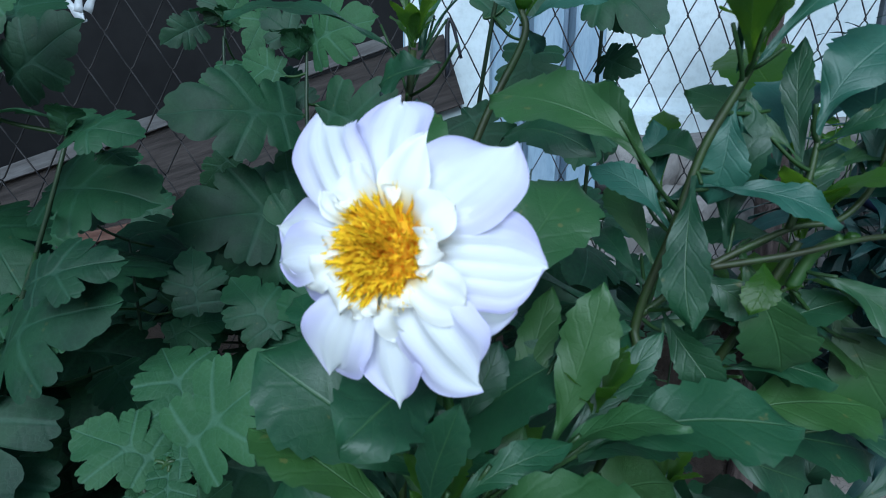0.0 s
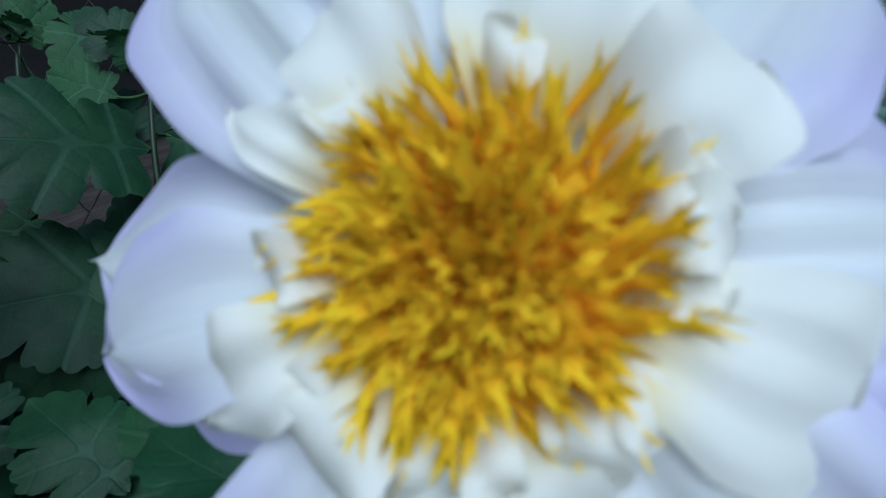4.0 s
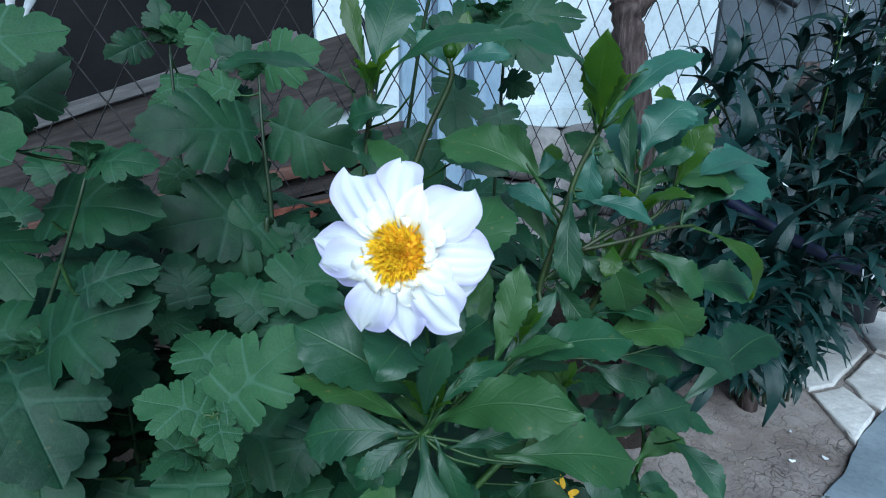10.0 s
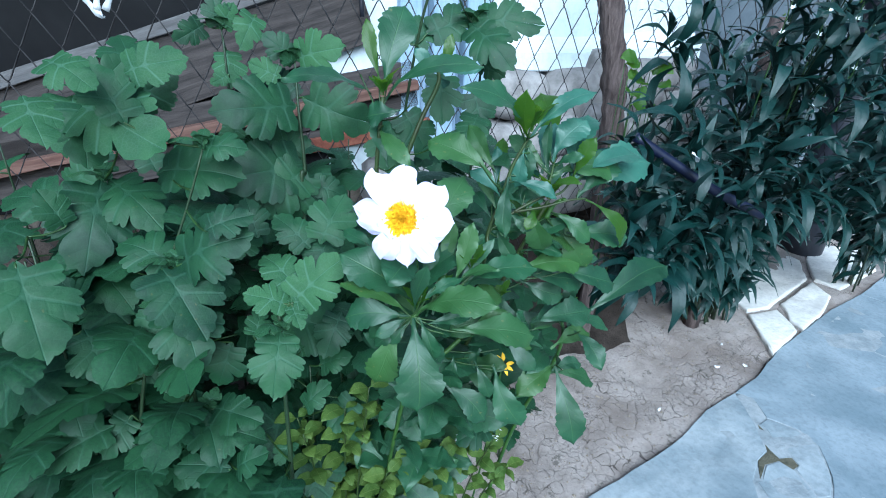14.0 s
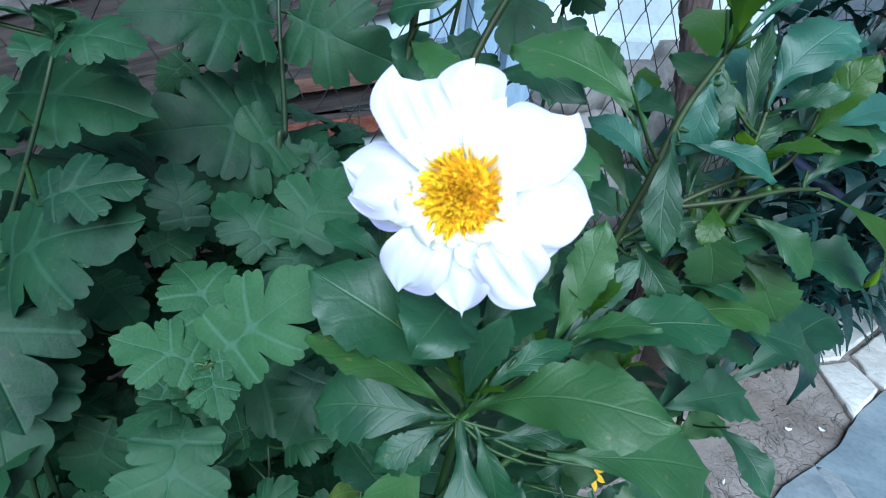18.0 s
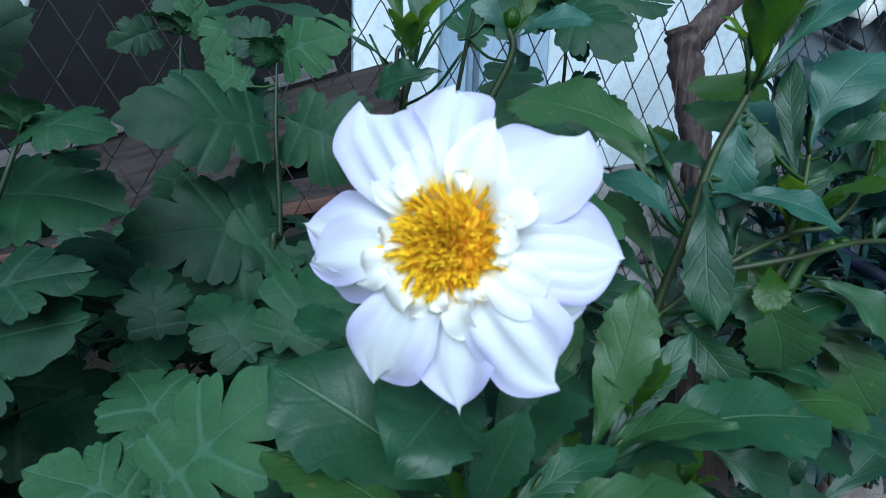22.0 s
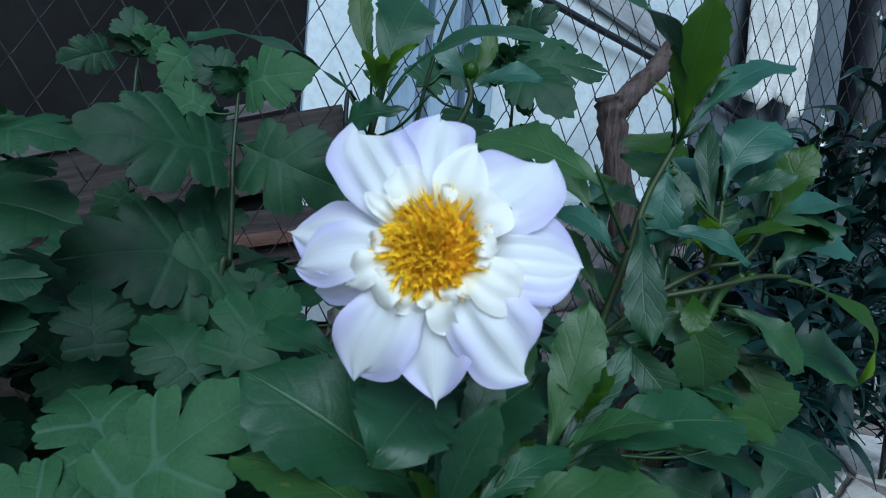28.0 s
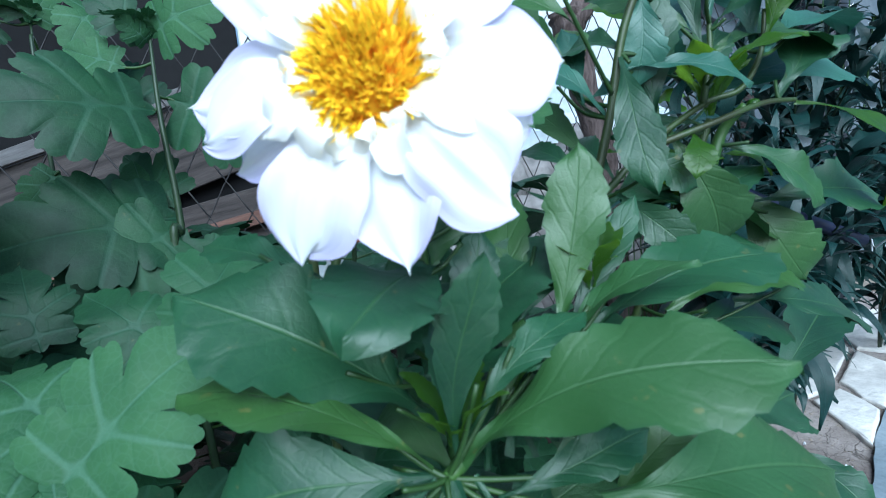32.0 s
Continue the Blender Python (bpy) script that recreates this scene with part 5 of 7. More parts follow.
# flower head
head = part("flower_head", mesh_of("flower_head", *tube_data([Vector((0, 0, -0.026)), Vector((0, 0, -0.022)), Vector((0, 0, -0.016)), Vector((0, 0, -0.010)), Vector((0, 0, -0.007))], 0.004, 0.012, 14)),
            M_STEM, dahlia, "white flower head with a golden disc", HEAD_M)


def petal(angle, r0, r1, h0, h1, wl, wr, blunt=0.5, name="petal", mat=None, top=0.62, nib=0.0, slant=0.0, cup=0.05, folds=3, ridge=0.0009, arch=0.005, droop=0.0, ragged=0.0006, bite=None, curl=0.0, skew=0.0, seed=0, n=26, half=9):
    """A ray petal that leaves the disc at radius r0 and ends at r1, at heights h0 and h1; wl and wr are its half widths."""
    verts, uvs = [], []
    for i in range(n):
        v = math.sin(math.pi / 2 * i / (n - 1))
        w = 0.38 + 0.62 * math.sin(math.pi / 2 * min(v / top, 1)) ** 1.15
        if v > top:
            k = (v - top) / (1 - top)
            w *= max(1 - k ** (1.25 + 2.6 * blunt), 0.0) ** (0.92 - 0.42 * blunt)
        for j in range(-half, half + 1):
            u = j / half
            side = (wr if u > 0 else wl) * (1 + 0.07 * noise.noise(Vector((v * 5, seed * 3.1, 4 if u > 0 else 9))))
            y = u * max(w * side, 0.0003)
            rad = r0 + (r1 - r0) * v + nib * max(1 - 1.25 * abs(u), 0) ** 1.25 * v ** 7 + slant * u * v ** 3
            rad += ragged * 2.0 * noise.noise(Vector((u * 3.5, seed * 1.7, 2))) * v ** 6
            if bite:
                rad -= bite[1] * math.exp(-((u - bite[0]) / 0.22) ** 2) * v ** 5 * (1 + 0.4 * math.sin(u * 40))
            z = h0 + (h1 - h0) * v ** 1.15 + arch * math.sin(math.pi * v) + cup * 9 * abs(y) ** 1.6 * (1 - 0.8 * v)
            z += ridge * math.cos(u * math.pi * folds + seed) * math.sin(math.pi * min(v * 0.92 + 0.08, 1)) ** 0.7
            z += 0.0016 * math.sin(v * 5 + seed * 1.7) * u + 0.0011 * math.sin(v * 9 + seed) * u * u - curl * v ** 3 * u * u - droop * v ** 5
            verts.append((rad, y + skew * v * v, z))
            uvs.append((0.5 + u / 2, v))
    return part(name, mesh_of(name, verts, grid_faces(n, 2 * half + 1), uvs), mat or M_PETAL, head, "", pose(0, 0, 0, 0, 0, angle))


# the outer ring, from the upper petal round by way of the right
petal(97, 0.007, 0.0450, -0.012, -0.0165, 0.0125, 0.0125, 0.80, top=0.66, ragged=0.0011, bite=(-0.12, 0.0022), slant=0.0006, cup=0.02, folds=3, seed=2)
petal(46, 0.008, 0.0425, -0.010, -0.0165, 0.0150, 0.0140, 0.62, top=0.64, nib=0.0026, slant=-0.0034, cup=0.03, folds=4, ridge=0.0008, seed=3)
petal(1, 0.008, 0.0425, -0.013, -0.0175, 0.0135, 0.0140, 0.55, top=0.60, nib=0.0009, cup=0.02, folds=6, ridge=0.0012, seed=4)
petal(-19, 0.009, 0.0370, -0.0155, -0.0215, 0.0125, 0.0110, 0.72, top=0.64, cup=0.02, folds=4, ridge=0.0008, seed=5)
petal(-47, 0.008, 0.0430, -0.0085, -0.0135, 0.0125, 0.0135, 0.66, top=0.66, nib=0.0014, slant=-0.0032, cup=0.04, folds=3, ridge=0.0012, seed=6)
petal(-83, 0.007, 0.0435, -0.0135, -0.0155, 0.0120, 0.0125, 0.16, top=0.58, nib=0.0024, cup=0.05, folds=2, ridge=0.0011, seed=7)
petal(-116, 0.007, 0.0450, -0.0085, -0.0145, 0.0125, 0.0125, 0.48, top=0.64, nib=0.0010, cup=0.05, folds=3, ridge=0.0009, bite=(0.42, 0.0038), slant=-0.0010, seed=8)
petal(-160, 0.007, 0.0440, -0.0150, -0.0225, 0.0105, 0.0090, 0.45, top=0.60, cup=0.03, seed=9)
petal(177, 0.007, 0.0520, -0.0120, -0.0195, 0.0115, 0.0125, 0.22, top=0.58, nib=0.0020, cup=0.04, folds=3, ridge=0.0010, seed=10)
petal(-169, 0.008, 0.0460, -0.0065, -0.0150, 0.0115, 0.0085, 0.42, top=0.60, nib=0.0012, slant=0.0015, cup=0.04, folds=2, ridge=0.0008, ragged=0.0012, seed=11)
petal(130, 0.007, 0.0475, -0.0085, -0.0125, 0.0130, 0.0145, 0.86, top=0.70, slant=0.0062, cup=0.03, folds=4, ridge=0.0009, ragged=0.0010, seed=1)
# broad inner petals that stand up round the disc
petal(71, 0.0105, 0.0335, -0.0075, -0.0085, 0.0085, 0.0085, 0.15, top=0.50, nib=0.0014, skew=0.0025, cup=0.03, folds=2, ridge=0.0005, seed=12, mat=M_CREAM, n=18, half=6)
petal(-23, 0.0105, 0.0290, -0.0070, -0.0070, 0.0080, 0.0078, 0.80, top=0.68, slant=-0.0006, cup=0.05, folds=3, ridge=0.0005, seed=13, mat=M_CREAM, n=18, half=6)
petal(33, 0.0110, 0.0255, -0.0075, -0.0045, 0.0068, 0.0062, 0.85, top=0.62, cup=0.10, folds=2, ridge=0.0004, curl=-0.001, seed=14, mat=M_CREAM, n=16, half=6)
petal(118, 0.0105, 0.0285, -0.0070, -0.0060, 0.0058, 0.0062, 0.35, top=0.55, slant=0.0012, cup=0.06, folds=2, ridge=0.0004, seed=15, mat=M_CREAM, n=16, half=6)
petal(-153, 0.0105, 0.0262, -0.0065, -0.0050, 0.0058, 0.0050, 0.75, top=0.66, ragged=0.0020, bite=(-0.3, 0.0020), cup=0.06, folds=2, ridge=0.0005, seed=16, mat=M_CREAM, n=16, half=6)
petal(146, 0.0105, 0.0270, -0.0065, -0.0055, 0.0036, 0.0034, 0.25, top=0.5, cup=0.06, folds=2, ridge=0.0005, seed=17, mat=M_CREAM, n=14, half=4)
petal(-126, 0.0105, 0.0225, -0.0065, -0.0050, 0.0055, 0.0050, 0.75, top=0.62, cup=0.08, folds=2, ridge=0.0004, seed=21, mat=M_CREAM, n=14, half=4)
# short cream-coloured petaloids among the outermost florets
for k, (a, r1, wd, lift) in enumerate(((-72, 0.0248, 0.0086, -0.0015), (-97, 0.0205, 0.0070, -0.0030), (-112, 0.0212, 0.0085, -0.0020), (-60, 0.0185, 0.0052, 0.0015), (-84, 0.0175, 0.0046, 0.0020), (-42, 0.0185, 0.0050, 0.0010),
                                       (6, 0.0192, 0.0070, 0.0010), (18, 0.0188, 0.0056, 0.0020), (-8, 0.0185, 0.0055, 0.0010), (-140, 0.0190, 0.0060, 0.0005), (76, 0.0185, 0.0048, 0.0015), (130, 0.0190, 0.0050, 0.0010), (-178, 0.0180, 0.0060, 0.0010))):
    petal(a, 0.0105, r1, -0.0085, lift - 0.005, wd * 0.5, wd * 0.5, 0.85, "petaloid", M_CREAM, 0.66, cup=0.25, folds=1, ridge=0.0003, curl=-0.0008, ragged=0.0005, seed=40 + k, n=12, half=4)


def floret_mesh(name, length, flare, seed):
    """A narrow tube that splits into five pointed, curling lobes."""
    r = random.Random(seed)
    verts, uvs = [], []
    bend, way = r.uniform(0.0004, 0.0016), r.uniform(0, 6)
    tips = [(r.uniform(0.9, 1.9), r.uniform(0.0004, 0.0022), r.uniform(-0.35, 0.35)) for _ in range(5)]
    for v, rad in ((0, 0.40), (0.40, 0.42), (0.72, 0.62), (0.90, 0.85), (1.0, 1.0)):
        for k in range(10):
            a, lobe, zz = math.pi * k / 5, 1.0, v * length
            if v > 0.95:
                out, long, turn = tips[k // 2]
                a, lobe, zz = (a + turn * 0.5, out, zz + long) if k % 2 else (a, 0.7, zz - 0.0010)
            q = v * v * bend
            verts.append((flare * rad * lobe * math.cos(a) + q * math.cos(way), flare * rad * lobe * math.sin(a) + q * math.sin(way), zz))
            uvs.append((k / 10, min(zz / (length + 0.001), 1.0)))
    faces = [(i * 10 + k, i * 10 + (k + 1) % 10, (i + 1) * 10 + (k + 1) % 10, (i + 1) * 10 + k) for i in range(4) for k in range(10)]
    return mesh_of(name, verts, faces, uvs)


florets = [floret_mesh("floret", 0.0042 + 0.0005 * (k % 5), 0.00078 + 0.00006 * (k % 4), k) for k in range(9)]
long_florets = [floret_mesh("floret", 0.0058 + 0.0008 * (k % 4), 0.00080, 20 + k) for k in range(8)]
for me in florets + long_florets:
    me.materials.append(M_FLORET)
fr = random.Random(5)
dome_v, dome_f, dome_uv = tube_data([Vector((0, 0, z)) for z in (-0.0075, -0.006, -0.0045, -0.0032, -0.0024, -0.0020)], 1.0, 1.0, 20)
for i, sc in enumerate((0.0120, 0.0118, 0.0104, 0.0080, 0.0045, 0.0008)):
    for k in range(20):
        dome_v[i * 20 + k] = Vector((dome_v[i * 20 + k].x * sc, dome_v[i * 20 + k].y * sc, dome_v[i * 20 + k].z))
part("receptacle", mesh_of("receptacle", dome_v, dome_f, [(0.5, 0.5)] * len(dome_v)), M_FLORET, head, "golden dome under the florets")
N_FLORETS = 290
for k in range(N_FLORETS):
    f = (k + 0.5) / N_FLORETS
    rad, a = 0.0105 * math.sqrt(f), k * 2.39996
    lean = 58 * f ** 1.3 + fr.uniform(-13, 13)
    me = long_florets[fr.randrange(8)] if f > 0.66 else florets[fr.randrange(9)]
    h = -0.0048 * f - 0.0026 + fr.uniform(-0.0006, 0.0006)
    part("floret", me, None, head, "", pose(rad * math.cos(a), rad * math.sin(a), h, 0, 0, math.degrees(a)) @ pose(0, 0, 0, fr.uniform(-16, 16), lean, fr.uniform(0, 70)) @ Matrix.Scale(fr.uniform(0.85, 1.2), 4))
# green bracts behind the head
for k in range(8):
    part("bract", leaf_mesh("oval", 0.022, 0.011, -0.15, 300 + k), M_DAHLIA_BRIGHT, head, "", pose(0, 0, -0.020, 0, 0, 45 * k) @ pose(0, 0.003, 0, 8, 0, 0))

# closed bud on the back stalk and a small one below
bud_v, bud_f, bud_uv = tube_data([Vector((0, 0, z)) for z in (0, 0.002, 0.005, 0.008, 0.011, 0.013)], 0.0035, 0.0035, 10)
for i, sc in enumerate((0.7, 1.3, 1.75, 1.6, 1.0, 0.3)):
    for k in range(10):
        q = bud_v[i * 10 + k]
        bud_v[i * 10 + k] = Vector((q.x * sc, q.y * sc, q.z))
bud_me = mesh_of("bud", bud_v, bud_f, bud_uv)
for m in (pose(0.144, 0.160, 1.004, 12, 10, 0), pose(0.187, -0.015, 0.888, 60, 20, 0) @ Matrix.Scale(0.4, 4)):
    part("bud", bud_me, M_DAHLIA_BRIGHT, dahlia, "tight green flower bud", m)

# ---------- chrysanthemums ----------
MUM_LABEL = "leafy chrysanthemum with lobed grey-green leaves, not yet in bloom"
mums, mum_lines = [], []


def mum_plant(pts, r=0.0035):
    ob = thing("chrysanthemum", MUM_LABEL, "chrysanthemum", "chrysanthemums in the bed")
    line = smooth_line(pts, 14)
    part("stem", mesh_of("stem", *tube_data(line, r, r * 0.3, 7)), M_STEM_DARK, ob)
    mums.append(ob)
    mum_lines.append(line)
    return ob


mum_plant([(0.060, 0.370, 0), (0.028, 0.313, 0.770), (0.035, 0.315, 0.858), (0.035, 0.322, 0.939), (0.040, 0.336, 0.999)], 0.0040)
mum_plant([(-0.080, 0.160, 0), (-0.079, 0.115, 0.700), (-0.078, 0.106, 0.752)])
mum_plant([(-0.200, 0.260, 0), (-0.175, 0.22, 0.5), (-0.163, 0.196, 0.765)])
mum_plant([(-0.200, 0.400, 0), (-0.205, 0.37, 0.6), (-0.195, 0.353, 0.960)])
mum_plant([(0.400, 0.500, 0), (0.33, 0.33, 0.6), (0.303, 0.273, 0.960), (0.301, 0.269, 1.049), (0.302, 0.275, 1.127)], 0.003)
mum_plant([(-0.050, 0.420, 0), (-0.028, 0.422, 0.907), (-0.022, 0.440, 1.031)], 0.0028)
mum_plant([(-0.140, 0.100, 0), (-0.15, 0.17, 0.4), (-0.149, 0.200, 0.608)])
mum_plant([(-0.140, 0.280, 0), (-0.16, 0.22, 0.6), (-0.154, 0.198, 0.805)])
mum_plant([(-0.300, 0.220, 0), (-0.22, 0.23, 0.6), (-0.109, 0.205, 0.925)])
mum_plant([(-0.240, 0.460, 0), (-0.196, 0.306, 0.876)])
mum_plant([(0.000, 0.480, 0), (-0.005, 0.43, 0.6), (-0.012, 0.40, 0.88)], 0.003)
mum_plant([(0.220, 0.550, 0), (0.181, 0.262, 1.024), (0.250, 0.225, 1.054)], 0.003)
mum_plant([(-0.32, 0.06, 0), (-0.29, 0.09, 0.55)])
mum_plant([(-0.40, 0.30, 0), (-0.37, 0.28, 0.70)])
mum_plant([(-0.02, 0.22, 0), (-0.02, 0.20, 0.62)])
mum_plant([(-0.18, 0.55, 0), (-0.17, 0.52, 0.80)])
mum_plant([(0.10, 0.42, 0), (0.10, 0.38, 0.78)])
mum_plant([(-0.22, 0.02, 0), (-0.20, 0.05, 0.45)])
mum_plant([(-0.48, 0.12, 0), (-0.45, 0.13, 0.60)])
mum_plant([(0.24, 0.36, 0), (0.22, 0.32, 0.76)])
mum_plant([(-0.42, 0.52, 0), (-0.40, 0.48, 0.82)])
mum_plant([(-0.10, 0.00, 0), (-0.11, 0.03, 0.42)])
mum_plant([(-0.05, 0.50, 0), (-0.06, 0.44, 0.86)])
mum_plant([(-0.12, 0.40, 0), (-0.11, 0.34, 0.84)])
mum_plant([(-0.28, 0.28, 0), (-0.27, 0.26, 0.84)])
mum_plant([(0.08, 0.56, 0), (0.07, 0.50, 0.90)])
mum_plant([(0.13, 0.32, 0), (0.12, 0.29, 0.80)])
mum_plant([(-0.30, 0.58, 0), (-0.30, 0.54, 0.90)])
mum_plant([(0.06, 0.28, 0), (0.05, 0.26, 0.66)])
mum_plant([(-0.30, 0.38, 0), (-0.29, 0.35, 0.78)])
mum_plant([(0.18, 0.50, 0), (0.17, 0.46, 0.86)])
mum_plant([(-0.36, -0.04, 0), (-0.34, 0.0, 0.46)])
mum_plant([(0.30, 0.46, 0), (0.29, 0.42, 0.80)])
mum_plant([(0.38, 0.38, 0), (0.38, 0.34, 0.82)])
mum_plant([(0.46, 0.44, 0), (0.46, 0.42, 0.84)])
mum_plant([(0.52, 0.34, 0), (0.50, 0.31, 0.70)])
mum_plant([(0.40, 0.54, 0), (0.40, 0.52, 0.88)])


def mum_leaf(base, tip, width, normal, arch, young=False):
    base, tip = Vector(base), Vector(tip)
    seed = int(abs(base.x * 7919 + tip.y * 6007 + tip.z * 4001) * 100)
    size = (tip - base).length * 0.98
    me = mum_mesh(size, min(max(width * 1.05, 0.68 * size), 0.86 * size), arch, seed)
    d, k, q = nearest(mum_lines, base)
    pale = young or (tip - base).length < 0.04
    part("leaf", me, M_MUM_PALE if pale else M_MUM, mums[k], "pale young leaf" if pale else "", facing(base, tip, normal))
    if 0.004 < d < 0.07:
        part("petiole", tube("petiole", [q, (q + base) / 2 + Vector((0, 0, -0.08 * d)), base, base.lerp(tip, 0.12)], 0.0013, 0.0010, 5, 5), M_PETIOLE, mums[k])


mum_leaf((0.040, 0.336, 0.999), (0.007, 0.352, 1.027), 0.058, (-0.289, -0.932, 0.217), 0.10)
mum_leaf((0.041, 0.335, 0.999), (0.085, 0.288, 1.021), 0.072, (-0.750, -0.653, 0.106), 0.10, True)
mum_leaf((0.039, 0.336, 0.994), (0.020, 0.327, 1.007), 0.046, (0.227, -0.915, -0.334), 0.10)
mum_leaf((0.031, 0.325, 0.942), (-0.068, 0.315, 0.937), 0.072, (0.078, -0.913, 0.399), 0.10)
mum_leaf((0.032, 0.337, 0.942), (0.002, 0.391, 0.979), 0.072, (-0.561, -0.662, 0.497), 0.10)
mum_leaf((0.044, 0.328, 0.952), (0.115, 0.280, 0.917), 0.098, (-0.534, -0.842, 0.075), 0.10)
mum_leaf((0.035, 0.315, 0.858), (-0.045, 0.324, 0.808), 0.104, (-0.281, -0.918, 0.279), 0.10)
mum_leaf((0.036, 0.313, 0.854), (0.005, 0.320, 0.784), 0.085, (-0.318, -0.946, 0.058), 0.10)
mum_leaf((0.037, 0.326, 0.862), (-0.074, 0.325, 0.848), 0.104, (-0.048, -0.885, 0.463), 0.10)
mum_leaf((0.040, 0.337, 0.866), (-0.011, 0.381, 0.888), 0.072, (-0.523, -0.784, 0.333), 0.10)
mum_leaf((0.041, 0.336, 0.871), (0.015, 0.374, 0.911), 0.065, (-0.460, -0.778, 0.427), 0.10)
mum_leaf((0.044, 0.318, 0.834), (0.091, 0.304, 0.815), 0.078, (-0.097, -0.897, 0.431), 0.10)
mum_leaf((-0.022, 0.440, 1.031), (-0.028, 0.449, 1.075), 0.044, (-0.172, -0.970, 0.172), 0.10)
mum_leaf((-0.022, 0.440, 1.031), (-0.004, 0.442, 1.064), 0.034, (0.005, -0.999, 0.052), 0.10)
mum_leaf((-0.040, 0.456, 1.035), (-0.078, 0.459, 1.014), 0.044, (-0.078, -0.997, -0.026), 0.10)
mum_leaf((-0.028, 0.422, 0.907), (-0.038, 0.414, 0.871), 0.039, (-0.052, -0.972, 0.229), 0.10)
mum_leaf((-0.109, 0.205, 0.925), (-0.074, 0.182, 0.923), 0.050, (-0.317, -0.567, 0.760), 0.10)
mum_leaf((-0.057, 0.119, 0.793), (-0.071, 0.164, 0.812), 0.045, (-0.171, -0.432, 0.886), 0.10, True)
mum_leaf((-0.084, 0.315, 0.783), (-0.058, 0.309, 0.822), 0.070, (-0.479, -0.852, 0.212), 0.10)
mum_leaf((-0.086, 0.276, 0.773), (-0.043, 0.281, 0.784), 0.070, (-0.134, -0.601, 0.788), 0.10)
mum_leaf((-0.069, 0.371, 0.828), (-0.097, 0.327, 0.813), 0.078, (0.396, -0.521, 0.756), 0.10)
mum_leaf((0.079, 0.299, 0.807), (0.103, 0.278, 0.780), 0.065, (-0.253, -0.850, 0.461), 0.10)
mum_leaf((0.301, 0.269, 1.049), (0.330, 0.221, 1.066), 0.032, (-0.854, -0.415, 0.313), 0.10)
mum_leaf((0.300, 0.265, 1.001), (0.312, 0.228, 0.982), 0.034, (-0.878, -0.408, 0.250), 0.10)
mum_leaf((0.299, 0.275, 1.103), (0.310, 0.270, 1.146), 0.026, (-0.642, -0.763, 0.071), 0.10)
mum_leaf((0.300, 0.271, 1.067), (0.313, 0.257, 1.021), 0.030, (-0.762, -0.648, -0.007), 0.10)
mum_leaf((0.301, 0.274, 1.103), (0.320, 0.234, 1.128), 0.030, (-0.876, -0.476, -0.078), 0.10)
mum_leaf((-0.162, 0.192, 0.770), (-0.153, 0.127, 0.718), 0.070, (-0.032, -0.630, 0.776), 0.12)
mum_leaf((-0.166, 0.203, 0.762), (-0.203, 0.198, 0.725), 0.055, (-0.336, -0.819, 0.465), 0.10)
mum_leaf((-0.080, 0.108, 0.748), (-0.102, 0.076, 0.697), 0.062, (-0.226, -0.771, 0.595), 0.12)
mum_leaf((-0.201, 0.275, 0.961), (-0.149, 0.196, 0.931), 0.075, (-0.461, -0.566, 0.684), 0.10, True)
mum_leaf((-0.199, 0.281, 0.962), (-0.208, 0.238, 0.911), 0.060, (0.099, -0.775, 0.625), 0.10)
mum_leaf((-0.196, 0.293, 0.963), (-0.155, 0.288, 0.999), 0.055, (-0.204, -0.975, 0.088), 0.10)
mum_leaf((-0.156, 0.294, 0.957), (-0.110, 0.276, 0.990), 0.055, (-0.389, -0.919, 0.059), 0.10)
mum_leaf((-0.015, 0.458, 1.002), (-0.023, 0.427, 0.958), 0.050, (-0.146, -0.782, 0.606), 0.10, True)
mum_leaf((0.026, 0.440, 1.050), (-0.005, 0.427, 1.010), 0.048, (-0.072, -0.935, 0.347), 0.10, True)
mum_leaf((-0.205, 0.360, 0.959), (-0.224, 0.305, 0.908), 0.060, (0.077, -0.689, 0.721), 0.10, True)
mum_leaf((-0.153, 0.192, 0.808), (-0.088, 0.150, 0.848), 0.072, (-0.664, -0.463, 0.587), 0.10)
mum_leaf((-0.154, 0.205, 0.805), (-0.196, 0.248, 0.823), 0.060, (-0.174, -0.514, 0.840), 0.10)
mum_leaf((-0.199, 0.308, 0.876), (-0.232, 0.249, 0.799), 0.075, (0.045, -0.801, 0.597), 0.10)
mum_leaf((-0.192, 0.315, 0.874), (-0.156, 0.250, 0.832), 0.060, (-0.088, -0.568, 0.818), 0.10)
mum_leaf((0.175, 0.267, 1.023), (0.222, 0.274, 1.052), 0.045, (-0.235, -0.777, 0.584), 0.10)
mum_leaf((0.195, 0.259, 1.037), (0.271, 0.241, 1.061), 0.050, (-0.337, -0.825, 0.454), 0.10)
mum_leaf((0.244, 0.230, 1.053), (0.261, 0.161, 1.004), 0.050, (-0.649, -0.539, 0.537), 0.10)
mum_leaf((0.250, 0.225, 1.054), (0.319, 0.174, 1.058), 0.050, (-0.570, -0.734, 0.369), 0.10)
mum_leaf((0.003, 0.191, 0.800), (0.043, 0.215, 0.848), 0.060, (-0.300, -0.733, 0.610), 0.10)
mum_leaf((-0.009, 0.197, 0.794), (-0.032, 0.234, 0.827), 0.060, (-0.215, -0.726, 0.653), 0.10)
mum_leaf((-0.149, 0.200, 0.608), (-0.182, 0.185, 0.583), 0.065, (-0.247, -0.631, 0.736), 0.10)
mum_leaf((-0.143, 0.196, 0.608), (-0.104, 0.149, 0.604), 0.055, (-0.244, -0.289, 0.925), 0.10)
